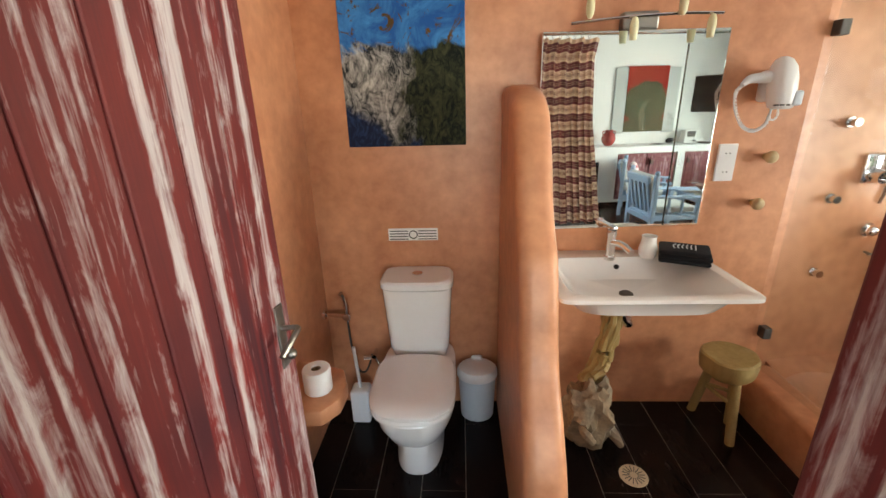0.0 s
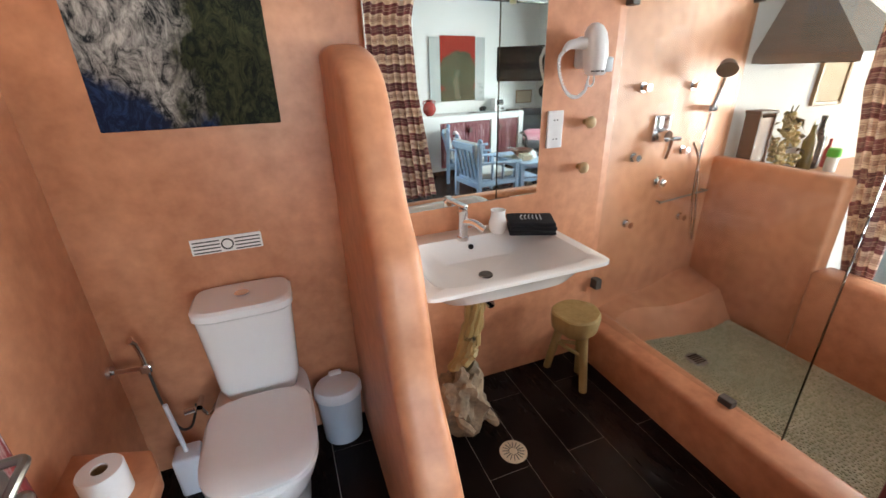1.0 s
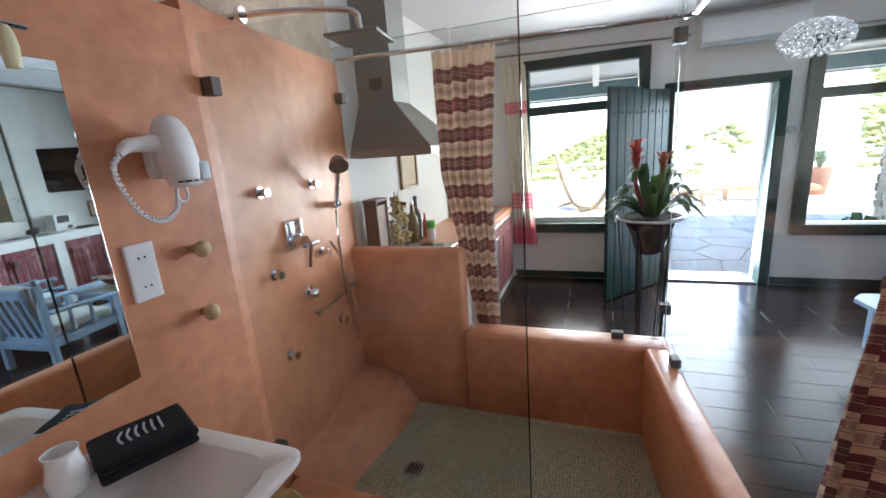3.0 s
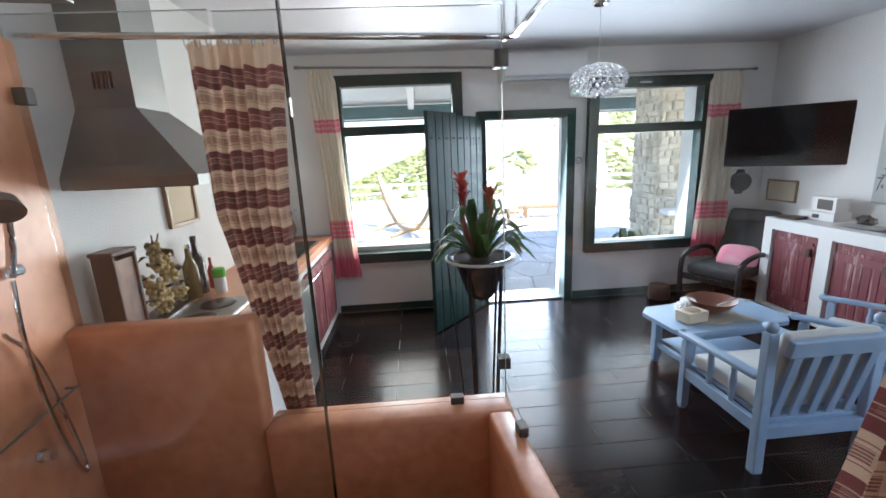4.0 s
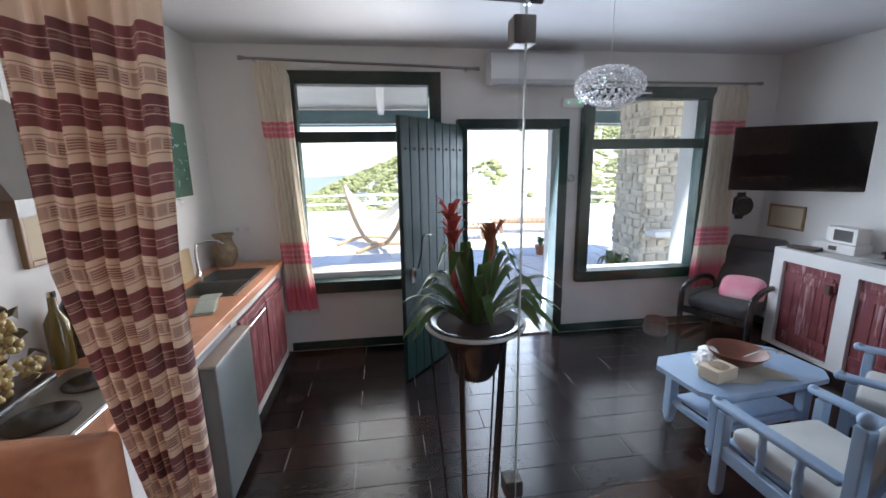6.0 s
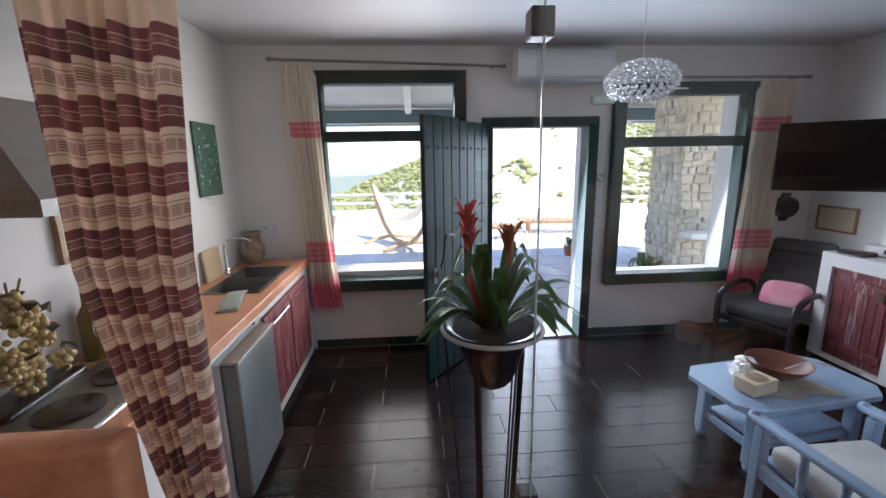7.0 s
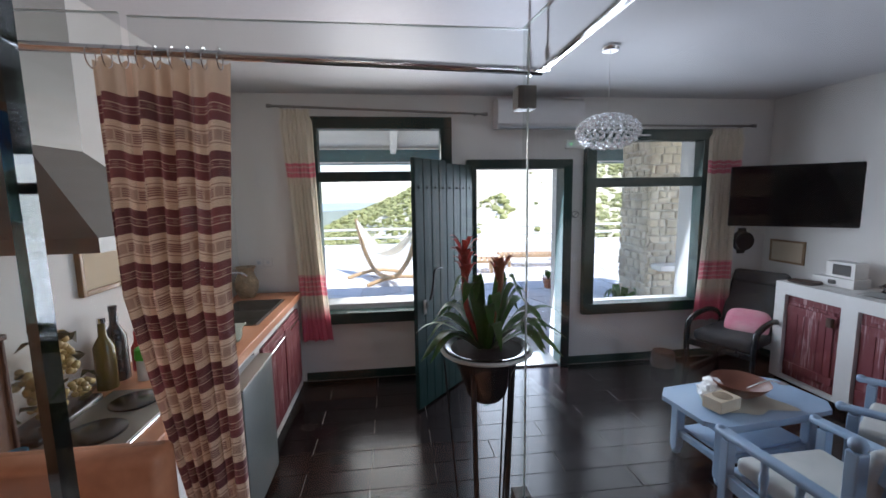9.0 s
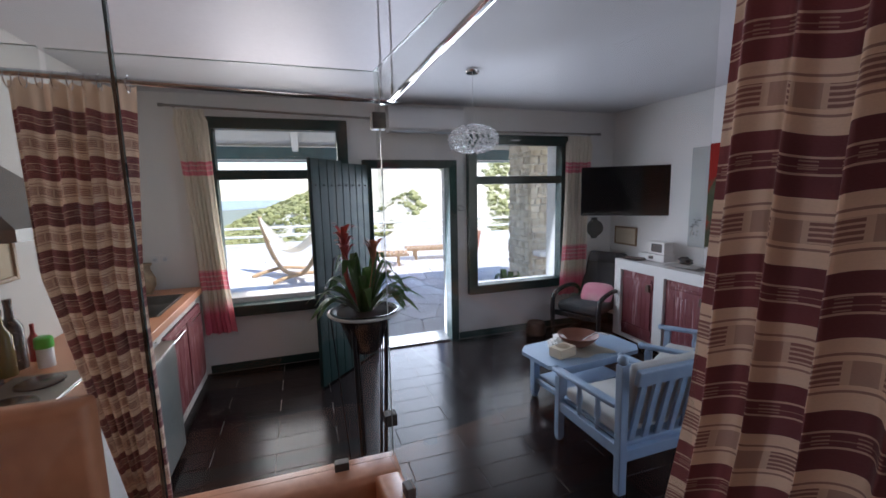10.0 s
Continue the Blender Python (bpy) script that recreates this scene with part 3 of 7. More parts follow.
RZ = 2.125
rail = thing("curtain_rail", (3.50, 1.035, RZ), "suspended chrome rail above the shower with wire hangers", "curtain rail")
part("rail_bar", rod(B(), (3.50, 1.03, RZ), (3.50, KW, 2.175), 0.013), CHROME, rail)
part("rail_bar", rod(B(), (3.47, 1.035, RZ), (1.2, 1.035, RZ), 0.013), CHROME, rail)
for x, y in ((3.50, 1.07), (3.44, 1.035)):
    part("hanger", rod(B(), (x, y, RZ), (x, y, CZ), 0.004), CHROME, rail)
    part("hanger_foot", rod(B(), (x, y, RZ - 0.015), (x, y, RZ + 0.05), 0.009), CHROME, rail)

c1 = thing("curtain", (3.50, 2.1, 0), "brown and cream striped woven curtain hanging beside the shower wall", "curtain", "striped curtains")


def path_a(s, h):
    lo, hi = 1.945 + 0.045 * min(1, h * 2.5), 2.305 - 0.31 * max(0, h - 0.40)
    return 3.525 + 0.02 * h, lo + (hi - lo) * s, 1, 0


def z_a(s, h):
    top = 2.145 - 0.012 * abs(math.sin(s * 25))
    return top + (0.47 - top) * h


part("cloth", curtain_mesh(path_a, z_a, 7, 0.034, 70, 260, 3), STRIPE, c1, smooth=True)
for i in range(9):
    y = 1.96 + 0.33 * i / 8
    part("ring", tube(B(), [(3.50 + 0.022 * math.cos(a * 0.5236), y, 2.14 + 0.03 * math.sin(a * 0.5236)) for a in range(13)], 0.002, 6), CHROME, c1)
def path_b(s, h):
    end = 2.07 + 0.03 * min(1, h / 0.41) + 0.22 * max(0, h - 0.41)
    return 1.50 + (end - 1.50) * s, 0.95 + 0.08 * max(0, 1 - 12 * h), 0, 1


c2 = thing("curtain", (1.75, 1.035, 0), "brown and cream striped woven curtain gathered on the bathroom rail", "curtain", "striped curtains")
part("cloth", curtain_mesh(path_b, lambda s, h: 2.09 + (0.59 - 2.09) * h, 11, 0.034, 60, 330, 5, 1.217, 0.0), STRIPE, c2, smooth=True)
for i in range(9):
    x = 1.52 + 0.46 * i / 8
    part("ring", tube(B(), [(x, 1.035 + 0.022 * math.cos(a * 0.5236), 2.115 + 0.03 * math.sin(a * 0.5236)) for a in range(13)], 0.002, 6), CHROME, c2)


def window_curtain(y0, y1, ztop, rod0, rod1, sag, slant, lab):
    r = thing("curtain_rod", (EW - 0.1, rod0, ztop), "thin grey metal curtain rod on the white wall", "curtain rod")
    def rod_z(y):
        return ztop + 0.03 - sag * (rod1 - y) / (rod1 - rod0)
    part("rod_bar", rod(B(), (EW - 0.1, rod0, rod_z(rod0)), (EW - 0.1, rod1, rod_z(rod1)), 0.011), STEEL, r)
    for y in (rod0, rod1):
        part("finial", rod(B(), (EW - 0.1, y - 0.02, rod_z(y)), (EW - 0.1, y + 0.02, rod_z(y)), 0.017), STEEL, r)
        yb = y + (0.08 if y == rod0 else -0.08)
        part("bracket", rod(B(), (EW - 0.1, yb, rod_z(yb)), (EW, yb, rod_z(yb)), 0.007), STEEL, r)
    c = thing("curtain", (EW - 0.11, (y0 + y1) / 2, 0), lab, "curtain", "window curtains")
    part("cloth", curtain_mesh(lambda s, h: (EW - 0.105, y0 + (y1 - y0) * (0.08 + 0.84 * s if h < 0.04 else s) - 0.05 * math.sin(h * 3.14) * (s - 0.5) + slant * (h - 0.4), 1, 0), lambda s, h: ztop + (0.43 - ztop) * h, 6, 0.022, 40, 120, int(abs(y0) * 10)), PINK, c, smooth=True)
    fr = B()
    for k in range(26):
        y = y0 + (y1 - y0) * (k + 0.5) / 26 + slant * 0.6
        rod(fr, (EW - 0.105 + 0.012 * math.sin(k * 1.5), y, 0.435), (EW - 0.105 + 0.012 * math.sin(k * 1.5), y + 0.006 * math.sin(k * 2.7), 0.385), 0.003, 0.004, 6)
    part("fringe", fr, CUSHION, c, "cream knotted fringe", kind="stuff")


window_curtain(2.13, 2.42, 2.52, 0.62, 2.53, 0.055, -0.10, "cream cotton curtain with pink woven bands by the window")
window_curtain(-2.0, -1.62, 2.37, -2.12, -0.42, 0.0, 0.06, "cream cotton curtain with pink woven bands by the window")


# ---------------------------------------------------------------- shower glass
def glass_panel(name, x0, x1, y0, y1, z0, z1, label, edges):
    g = thing(name, ((x0 + x1) / 2, (y0 + y1) / 2, z0), label, "glass panel", "shower screens")
    p = part("pane", box(B(), x0, x1, y0, y1, z0, z1), GLASS, g)
    p.visible_shadow = False
    for e in edges:
        part("glass_edge", box(B(), *e), LIT_EDGE, g, "polished glass edge painted pale as if catching daylight")
    return g


def clip(parent, x, y, z, sx=0.022, sy=0.022, sz=0.022):
    part("clip", box(B(), x - sx, x + sx, y - sy, y + sy, z - sz, z + sz, 0.004), CLIP, parent)


# the screen on the curb stands a little skew to the walls
GW = 2.34
GWM = pose(2.40, 1.637, 0, 0, 0, 3.3)
gw = thing("shower_glass", (2.37, 2.16, 0.25), "clear glass shower screen on the curb", "glass panel", "shower screens")
p = part("pane", box(B(), -0.004, 0.004, 0.004, 1.052, 0.252, 2.05, m=GWM), GLASS, gw)
p.visible_shadow = False
part("glass_edge", box(B(), -0.0048, 0.0048, 0.0, 0.004, 0.252, 2.05, m=GWM), DARK_EDGE, gw, "dark green polished glass edge")
part("clip", box(B(), -0.02, 0.02, 0.19, 0.25, 0.245, 0.28, 0.004, m=GWM), CLIP, gw)
clip(gw, GW, NW - 0.025, 1.885, 0.02, 0.025, 0.03), clip(gw, GW, NW - 0.025, 0.46, 0.02, 0.025, 0.03)
GT = 2.22
ge = glass_panel("shower_glass", 3.436, 3.444, 1.094, 2.155, 0.567, GT, "clear glass shower screen on the low wall", [(3.4355, 3.4445, 1.090, 1.094, 0.567, GT), (3.4355, 3.4445, 1.094, 2.155, GT, GT + 0.003)])
clip(ge, 3.43, 1.32, 0.58, 0.02, 0.03, 0.022), clip(ge, 3.465, 1.095, 2.035, 0.03, 0.028, 0.033), clip(ge, 3.465, 1.095, 0.735, 0.028, 0.028, 0.027)
gn = glass_panel("shower_glass", 3.416, 3.424, 2.165, 2.872, 1.062, GT, "clear glass shower screen on the raised wall", [(3.4155, 3.4245, 2.165, 2.872, GT, GT + 0.003)])
clip(gn, 3.42, 2.85, 1.95, 0.02, 0.025, 0.03)
# the long screen follows the slightly skewed low wall
GSM = pose(3.43, 1.108, 0, 0, 0, 5.8)
gs = thing("shower_glass", (2.75, 1.05, 0.57), "clear glass shower screen on the low wall", "glass panel", "shower screens")
p = part("pane", box(B(), -1.36, 0.0, -0.004, 0.004, 0.57, GT, m=GSM), GLASS, gs)
p.visible_shadow = False
part("glass_edge", box(B(), -1.36, 0.0, -0.0045, 0.0045, GT, GT + 0.003, m=GSM), LIT_EDGE, gs, "polished glass edge painted pale as if catching daylight")
part("clip", box(B(), -0.28, -0.22, -0.02, 0.02, 0.563, 0.607, 0.004, m=GSM), CLIP, gs)
# ---------------------------------------------------------------- bathroom door leaves
def leaf(name, m, width, label, handle=True):
    t = thing(name, (0, 0, 0), label, "door", "bathroom door leaves", kind="structure")
    posed(t, m)
    n = 5
    for i in range(n):
        part("plank", box(B(), width * i / n + 0.001, width * (i + 1) / n - 0.001, -0.018, 0.018, 0.02, 2.06, 0.005), RED_WOOD, t)
    for z in (0.35, 1.72):
        part("ledge", box(B(), 0.03, width - 0.03, 0.018, 0.04, z, z + 0.1, 0.004), RED_WOOD, t)
    if handle:
        h = part("handle_plate", box(B(), width - 0.075, width - 0.035, -0.024, -0.018, 0.93, 1.12, 0.003), STEEL, t, "dull steel handle plate")
        part("door_handle", tube(B(), bez([(width - 0.055, -0.024, 1.05), (width - 0.055, -0.07, 1.055), (width - 0.09, -0.078, 1.05), (width - 0.15, -0.07, 1.02)], 6), 0.008), STEEL, h)
        part("knob", ball(B(), (width - 0.055, -0.04, 0.97), 0.016, 2), STEEL, h)
    return t


leaf("door_2", pose(0.175, 1.065, 0, 0, 0, 84), 0.68, "worn red and white painted plank door, open")
leaf("door_3", pose(1.176, 1.078, 0, 0, 0, -90), 0.59, "worn red and white painted plank door, open", False)


# ---------------------------------------------------------------- toilet corner
TX = 0.545
t = thing("toilet", (TX, 2.4, 0), "white ceramic close-coupled toilet with closed lid", "toilet")


def oval_ring(bm, w, y0, y1, z, n=40, sq=2.6):
    """A rounded outline, straight at the back (y1) and round at the front (y0)."""
    cy, hy = (y0 + y1) / 2, (y1 - y0) / 2
    vs = []
    for k in range(n):
        a = 6.28318 * k / n
        c, s = math.cos(a), math.sin(a)
        e = 2 / (sq if s < 0 else 5)
        vs.append(bm.verts.new((TX + w * math.copysign(abs(c) ** e, c), cy + hy * math.copysign(abs(s) ** e, s), z)))
    return vs


def loft(bm, rings, cap=True):
    for a, b in zip(rings, rings[1:]):
        n = len(a)
        for k in range(n):
            bm.faces.new((a[k], a[(k + 1) % n], b[(k + 1) % n], b[k]))
    if cap:
        bm.faces.new(rings[0]), bm.faces.new(rings[-1])
    return bm


bm = B()
loft(bm, [oval_ring(bm, w, y0, 2.66, z) for w, y0, z in ((0.115, 2.17, 0), (0.112, 2.165, 0.05), (0.115, 2.16, 0.17), (0.15, 2.09, 0.24), (0.178, 2.035, 0.33), (0.183, 2.015, 0.405), (0.18, 2.02, 0.415))])
part("bowl", bm, CERAMIC, t, smooth=True)
bm = B()
loft(bm, [oval_ring(bm, w, y0, 2.44, z, 40, 3.0) for w, y0, z in ((0.176, 2.015, 0.417), (0.184, 2.008, 0.424), (0.184, 2.008, 0.434), (0.18, 2.012, 0.44))])
part("seat", bm, CERAMIC, t, smooth=True)
bm = B()
loft(bm, [oval_ring(bm, w, y0, 2.44, z, 40, 3.0) for w, y0, z in ((0.178, 2.012, 0.443), (0.186, 2.004, 0.45), (0.186, 2.004, 0.462), (0.176, 2.016, 0.472), (0.12, 2.1, 0.476))])
part("lid", bm, CERAMIC, t, "white closed toilet lid", smooth=True)
bm = B()
loft(bm, [oval_ring(bm, w, y0, 2.672, z, 40, 4.5) for w, y0, z in ((0.128, 2.50, 0.40), (0.15, 2.475, 0.48), (0.168, 2.46, 0.79), (0.168, 2.46, 0.80))])
part("cistern", bm, CERAMIC, t, smooth=True)
bm = B()
loft(bm, [oval_ring(bm, w, y0, 2.674, z, 40, 4.5) for w, y0, z in ((0.170, 2.457, 0.803), (0.176, 2.45, 0.81), (0.176, 2.45, 0.835), (0.165, 2.46, 0.846))])
cl = part("cistern_lid", bm, CERAMIC, t, smooth=True)
part("flush_button", lathe(B(), [(0.0, 0.847), (0.026, 0.848), (0.026, 0.853), (0.0, 0.855)], TX, 2.57, 20), CHROME, cl)

BX, BY = 0.838, 2.592
b = thing("waste_bin", (BX, BY, 0), "small pale grey plastic bin with a white lid", "bin")
part("bucket", lathe(B(), [(0.0, 0.0), (0.085, 0.0), (0.088, 0.006), (0.100, 0.255), (0.100, 0.262), (0.0, 0.262)], BX, BY, 36, 1, 0.85), GREY_PLASTIC, b, smooth=True)
part("lid", lathe(B(), [(0.105, 0.250), (0.108, 0.256), (0.107, 0.285), (0.098, 0.30), (0.06, 0.308), (0.0, 0.310)], BX, BY, 36, 1, 0.85), WHITE_PLASTIC, b, smooth=True)
part("lid_tab", box(B(), BX - 0.03, BX + 0.03, BY + 0.055, BY + 0.082, 0.285, 0.322, 0.01, 3), WHITE_PLASTIC, b, smooth=True)

b = thing("toilet_brush", (0.21, 2.55, 0), "white toilet brush standing in its square holder", "toilet brush")
part("holder", box(B(), 0.16, 0.26, 2.5, 2.6, 0.0, 0.20, 0.015, 3), WHITE_PLASTIC, b, smooth=True)
part("handle", rod(B(), (0.21, 2.55, 0.19), (0.19, 2.56, 0.44), 0.009), WHITE_PLASTIC, b)

b = thing("bidet_spray", (0.03, 2.63, 0.6), "chrome hand spray in a wall bracket with a thin hose", "hand spray")
part("rosette", rod(B(), (0.03, 2.63, 0.592), (0.042, 2.63, 0.592), 0.026, 0.024, 20), CHROME, b, smooth=True)
part("arm", rod(B(), (0.04, 2.63, 0.592), (0.165, 2.60, 0.60), 0.010), CHROME, b, smooth=True)
part("clamp", box(B(), 0.145, 0.185, 2.578, 2.614, 0.585, 0.617, 0.006), CHROME, b)
part("spray", tube(B(), bez([(0.164, 2.598, 0.57), (0.162, 2.598, 0.66), (0.156, 2.592, 0.715), (0.148, 2.578, 0.738)], 5), 0.0095, 10, [0.8, 0.8, 0.9, 0.9, 1, 1, 1, 1.05, 1.1, 1.15, 1.2, 1.25, 1.3, 1.35, 1.4, 1.4]), CHROME, b, smooth=True)
part("hose", tube(B(), bez([(0.164, 2.598, 0.57), (0.170, 2.60, 0.42), (0.185, 2.63, 0.26), (0.215, 2.66, 0.22), (0.245, 2.66, 0.28), (0.262, 2.655, 0.335)], 7), 0.0055, 8), CLIP, b, smooth=True)

b = thing("stop_valve", (0.28, NW, 0.34), "small chrome angle valve with grey hose", "valve")
part("body", rod(B(), (0.28, NW, 0.34), (0.28, NW - 0.07, 0.34), 0.012), CHROME, b)
part("knob", rod(B(), (0.265, NW - 0.07, 0.34), (0.225, NW - 0.075, 0.34), 0.014), CHROME, b)
part("hose", tube(B(), bez([(0.28, NW - 0.06, 0.34), (0.31, 2.62, 0.30), (0.36, 2.63, 0.36), (0.40, 2.64, 0.42)], 6), 0.007), CHROME, b)

# small masonry shelf with a paper roll
bm = B()
prism(bm, [(0.0, 1.90), (0.235, 1.93), (0.285, 2.0), (0.29, 2.1), (0.25, 2.2), (0.0, 2.28)], "z", 0.49, 0.56)
bmesh.ops.bevel(bm, geom=bm.edges[:], offset=0.012, segments=2, affect="EDGES", profile=0.5)
structure("wall_shelf", bm, ORANGE, "small rounded orange masonry shelf beside the toilet", "shelf", smooth=True)
b = thing("toilet_paper", (0.185, 2.06, 0.56), "white toilet paper roll standing on the shelf", "toilet paper")
part("roll", lathe(B(), [(0.02, 0.66), (0.052, 0.66), (0.055, 0.655), (0.055, 0.565), (0.052, 0.561), (0.02, 0.561), (0.02, 0.66)], 0.185, 2.06, 32, cap=False), PAPER, b, smooth=True)
part("core", lathe(B(), [(0.0195, 0.655), (0.0175, 0.655), (0.0175, 0.561), (0.0195, 0.561)], 0.185, 2.06, 20, cap=False), FRAME_WOOD, b)

# notice on the wall
b = thing("notice", (0.52, NW, 1.01), "white plastic notice strip with small print", "sign")
part("plate", box(B(), 0.395, 0.645, NW - 0.004, NW, 0.982, 1.045), PAPER, b)
for i in range(4):
    z = 1.034 - 0.014 * i
    for xa, xb in ((0.402, 0.495), (0.547, 0.638)):
        part("print_line", box(B(), xa, xb, NW - 0.0048, NW - 0.004, z - 0.005, z), INK, b)
part("symbol", tube(B(), [(0.521 + 0.02 * math.cos(a * 0.314), NW - 0.005, 1.013 + 0.02 * math.sin(a * 0.314)) for a in range(21)], 0.003, 6), INK, b)

# painting above the toilet
m, nt, bs = nodes_of("sea_rock_painting")
v = coords(nt, "Object", (1, 1, 1))
n1, n2 = noise_of(nt, v, 5.5, 8, 0.7, 1.2), noise_of(nt, v, 3.0, 5, 0.6, 0.8)
sp = nt.nodes.new("ShaderNodeSeparateXYZ")
nt.links.new(v, sp.inputs[0])
U, W = mth(nt, "DIVIDE", sp.outputs[0], 0.27), mth(nt, "DIVIDE", sp.outputs[2], 0.31)
wob = mth(nt, "MULTIPLY", mth(nt, "SUBTRACT", n2, 0.5), 1.5)
fine = noise_of(nt, coords(nt, "Object", (1, 1, 0.55)), 26, 8, 0.75, 1.6)
rock = mixc(nt, ramp(nt, mth(nt, "ADD", mth(nt, "MULTIPLY", n1, 0.5), mth(nt, "MULTIPLY", fine, 0.5)), 0.44, 0.60), (0.012, 0.015, 0.018), (0.52, 0.50, 0.47))
moss = mixc(nt, ramp(nt, fine, 0.42, 0.66), (0.004, 0.007, 0.006), (0.055, 0.062, 0.026))
col = mixc(nt, ramp(nt, mth(nt, "ADD", U, wob), -0.05, 0.18), rock, moss)
deep = mixc(nt, ramp(nt, fine, 0.45, 0.7), (0.005, 0.010, 0.035), (0.02, 0.05, 0.14))
pool = mth(nt, "MULTIPLY", ramp(nt, mth(nt, "SUBTRACT", mth(nt, "MULTIPLY", W, -1.0), mth(nt, "ADD", mth(nt, "MULTIPLY", U, 0.5), wob)), 0.78, 0.92), mth(nt, "SUBTRACT", 1.0, ramp(nt, mth(nt, "ADD", U, mth(nt, "MULTIPLY", wob, 0.4)), 0.15, 0.25)))
col = mixc(nt, pool, col, deep)
water = mixc(nt, ramp(nt, n1, 0.40, 0.62), (0.012, 0.10, 0.34), (0.05, 0.25, 0.58))
twig = mixc(nt, ramp(nt, noise_of(nt, v, 7.5, 6, 0.7, 2.2), 0.545, 0.575), water, (0.10, 0.055, 0.018))
col = mixc(nt, ramp(nt, mth(nt, "ADD", W, mth(nt, "MULTIPLY", wob, 0.7)), 0.28, 0.36), col, twig)
nt.links.new(col, bs.inputs["Base Color"])
bs.inputs["Roughness"].default_value = 0.6
bs.inputs["Specular IOR Level"].default_value = 0.15
bump(nt, bs, fine, 0.5, 0.006)
SEA = m
b = thing("painting", (0.52, NW - 0.02, 1.76), "unframed oil painting of rocks and blue water", "painting")
part("canvas", box(B(), 0.245, 0.79, NW - 0.03, NW, 1.45, 2.075, 0.004), SEA, b)



# ---------------------------------------------------------------- wash basin corner
def super_ring(bm, cx, cy, hx, hy, z, n=48, e=6.0):
    vs = []
    for k in range(n):
        a = 6.28318 * k / n
        c, s = math.cos(a), math.sin(a)
        vs.append(bm.verts.new((cx + hx * math.copysign(abs(c) ** (2 / e), c), cy + hy * math.copysign(abs(s) ** (2 / e), s), z)))
    return vs


SX, SY = 1.52, 2.41
b = thing("wash_basin", (SX, SY, 0.9), "wide white ceramic wash basin fixed to the wall", "wash basin")
bm = B()
rings = [super_ring(bm, SX, SY, 0.20, 0.16, 0.79, e=4), super_ring(bm, SX, SY, 0.29, 0.215, 0.81, e=5), super_ring(bm, SX, SY, 0.33, 0.25, 0.875, e=6),
         super_ring(bm, SX, SY, 0.375, 0.285, 0.893, e=16), super_ring(bm, SX, SY, 0.385, 0.29, 0.897, e=18), super_ring(bm, SX, SY, 0.385, 0.29, 0.912, e=18), super_ring(bm, SX, SY, 0.378, 0.284, 0.916, e=16),
         super_ring(bm, SX + 0.0, SY - 0.035, 0.335, 0.215, 0.914, e=7), super_ring(bm, SX, SY - 0.035, 0.31, 0.195, 0.885, e=6), super_ring(bm, SX, SY - 0.03, 0.24, 0.15, 0.825, e=4), super_ring(bm, SX, SY - 0.02, 0.05, 0.04, 0.812, e=2)]
loft(bm, rings)
part("basin", bm, CERAMIC, b, smooth=True)
part("waste", lathe(B(), [(0.0, 0.822), (0.022, 0.824), (0.03, 0.818), (0.03, 0.812)], 1.487, 2.39, 24), CLIP, b, smooth=True)
part("overflow_hole", rod(B(), (1.497, 2.555, 0.878), (1.497, 2.578, 0.872), 0.012), BLACK, b)
tp = part("tap", lathe(B(), [(0.026, 0.915), (0.026, 0.93), (0.021, 0.935), (0.021, 1.03), (0.024, 1.035), (0.022, 1.06), (0.0, 1.065)], 1.462, 2.565, 24), CHROME, b, "chrome basin mixer tap", smooth=True)
part("spout", tube(B(), bez([(1.462, 2.56, 1.0), (1.49, 2.51, 1.005), (1.515, 2.455, 0.985)], 5), 0.016, 10), CHROME, tp, smooth=True)
part("lever", box(B(), -0.016, 0.016, -0.11, 0.02, 0.0, 0.014, 0.005, 2, pose(1.462, 2.565, 1.065, -8, 0, 205)), CHROME, tp)
part("trap", tube(B(), bez([(1.487, 2.39, 0.80), (1.487, 2.39, 0.72), (1.52, 2.40, 0.66), (1.53, 2.50, 0.68), (1.53, NW, 0.70)], 6), 0.02), CHROME, b, "chrome waste pipe", smooth=True)

b = thing("tumbler", (1.645, 2.60, 0.915), "white ceramic tooth mug on the basin", "mug")
part("cup", lathe(B(), [(0.0, 0.916), (0.032, 0.916), (0.041, 0.935), (0.043, 0.96), (0.034, 0.99), (0.032, 1.012), (0.035, 1.022), (0.031, 1.022), (0.028, 1.0), (0.0, 0.93)], 1.645, 2.585, 32), CERAMIC, b, smooth=True)
b = thing("towel", (1.80, 2.55, 0.915), "folded black hand towel with a pale woven emblem", "towel")
TWM = pose(1.79, 2.535, 0.917, 0, 0, -24)
for i, (dx, dy, z) in enumerate(((0, 0, 0.0), (0.004, 0.006, 0.021), (-0.004, -0.002, 0.042))):
    bm = box(B(), -0.105 + dx, 0.105 + dx, -0.075 + dy, 0.075 + dy, z, z + 0.0205, 0.009, 3)
    bmesh.ops.subdivide_edges(bm, edges=bm.edges[:], cuts=3, use_grid_fill=True)
    for v in bm.verts:
        v.co.z += (0.006 * noise.noise(Vector((v.co.x * 14, v.co.y * 14, i))) - 0.05 * abs(v.co.x) ** 1.6) * min(1, (v.co.z + 0.002) / 0.02)
        v.co.z = max(0.0005, v.co.z)
    bmesh.ops.transform(bm, verts=bm.verts, matrix=TWM)
    part("fold", bm, TOWEL, b, smooth=True)
em = B()
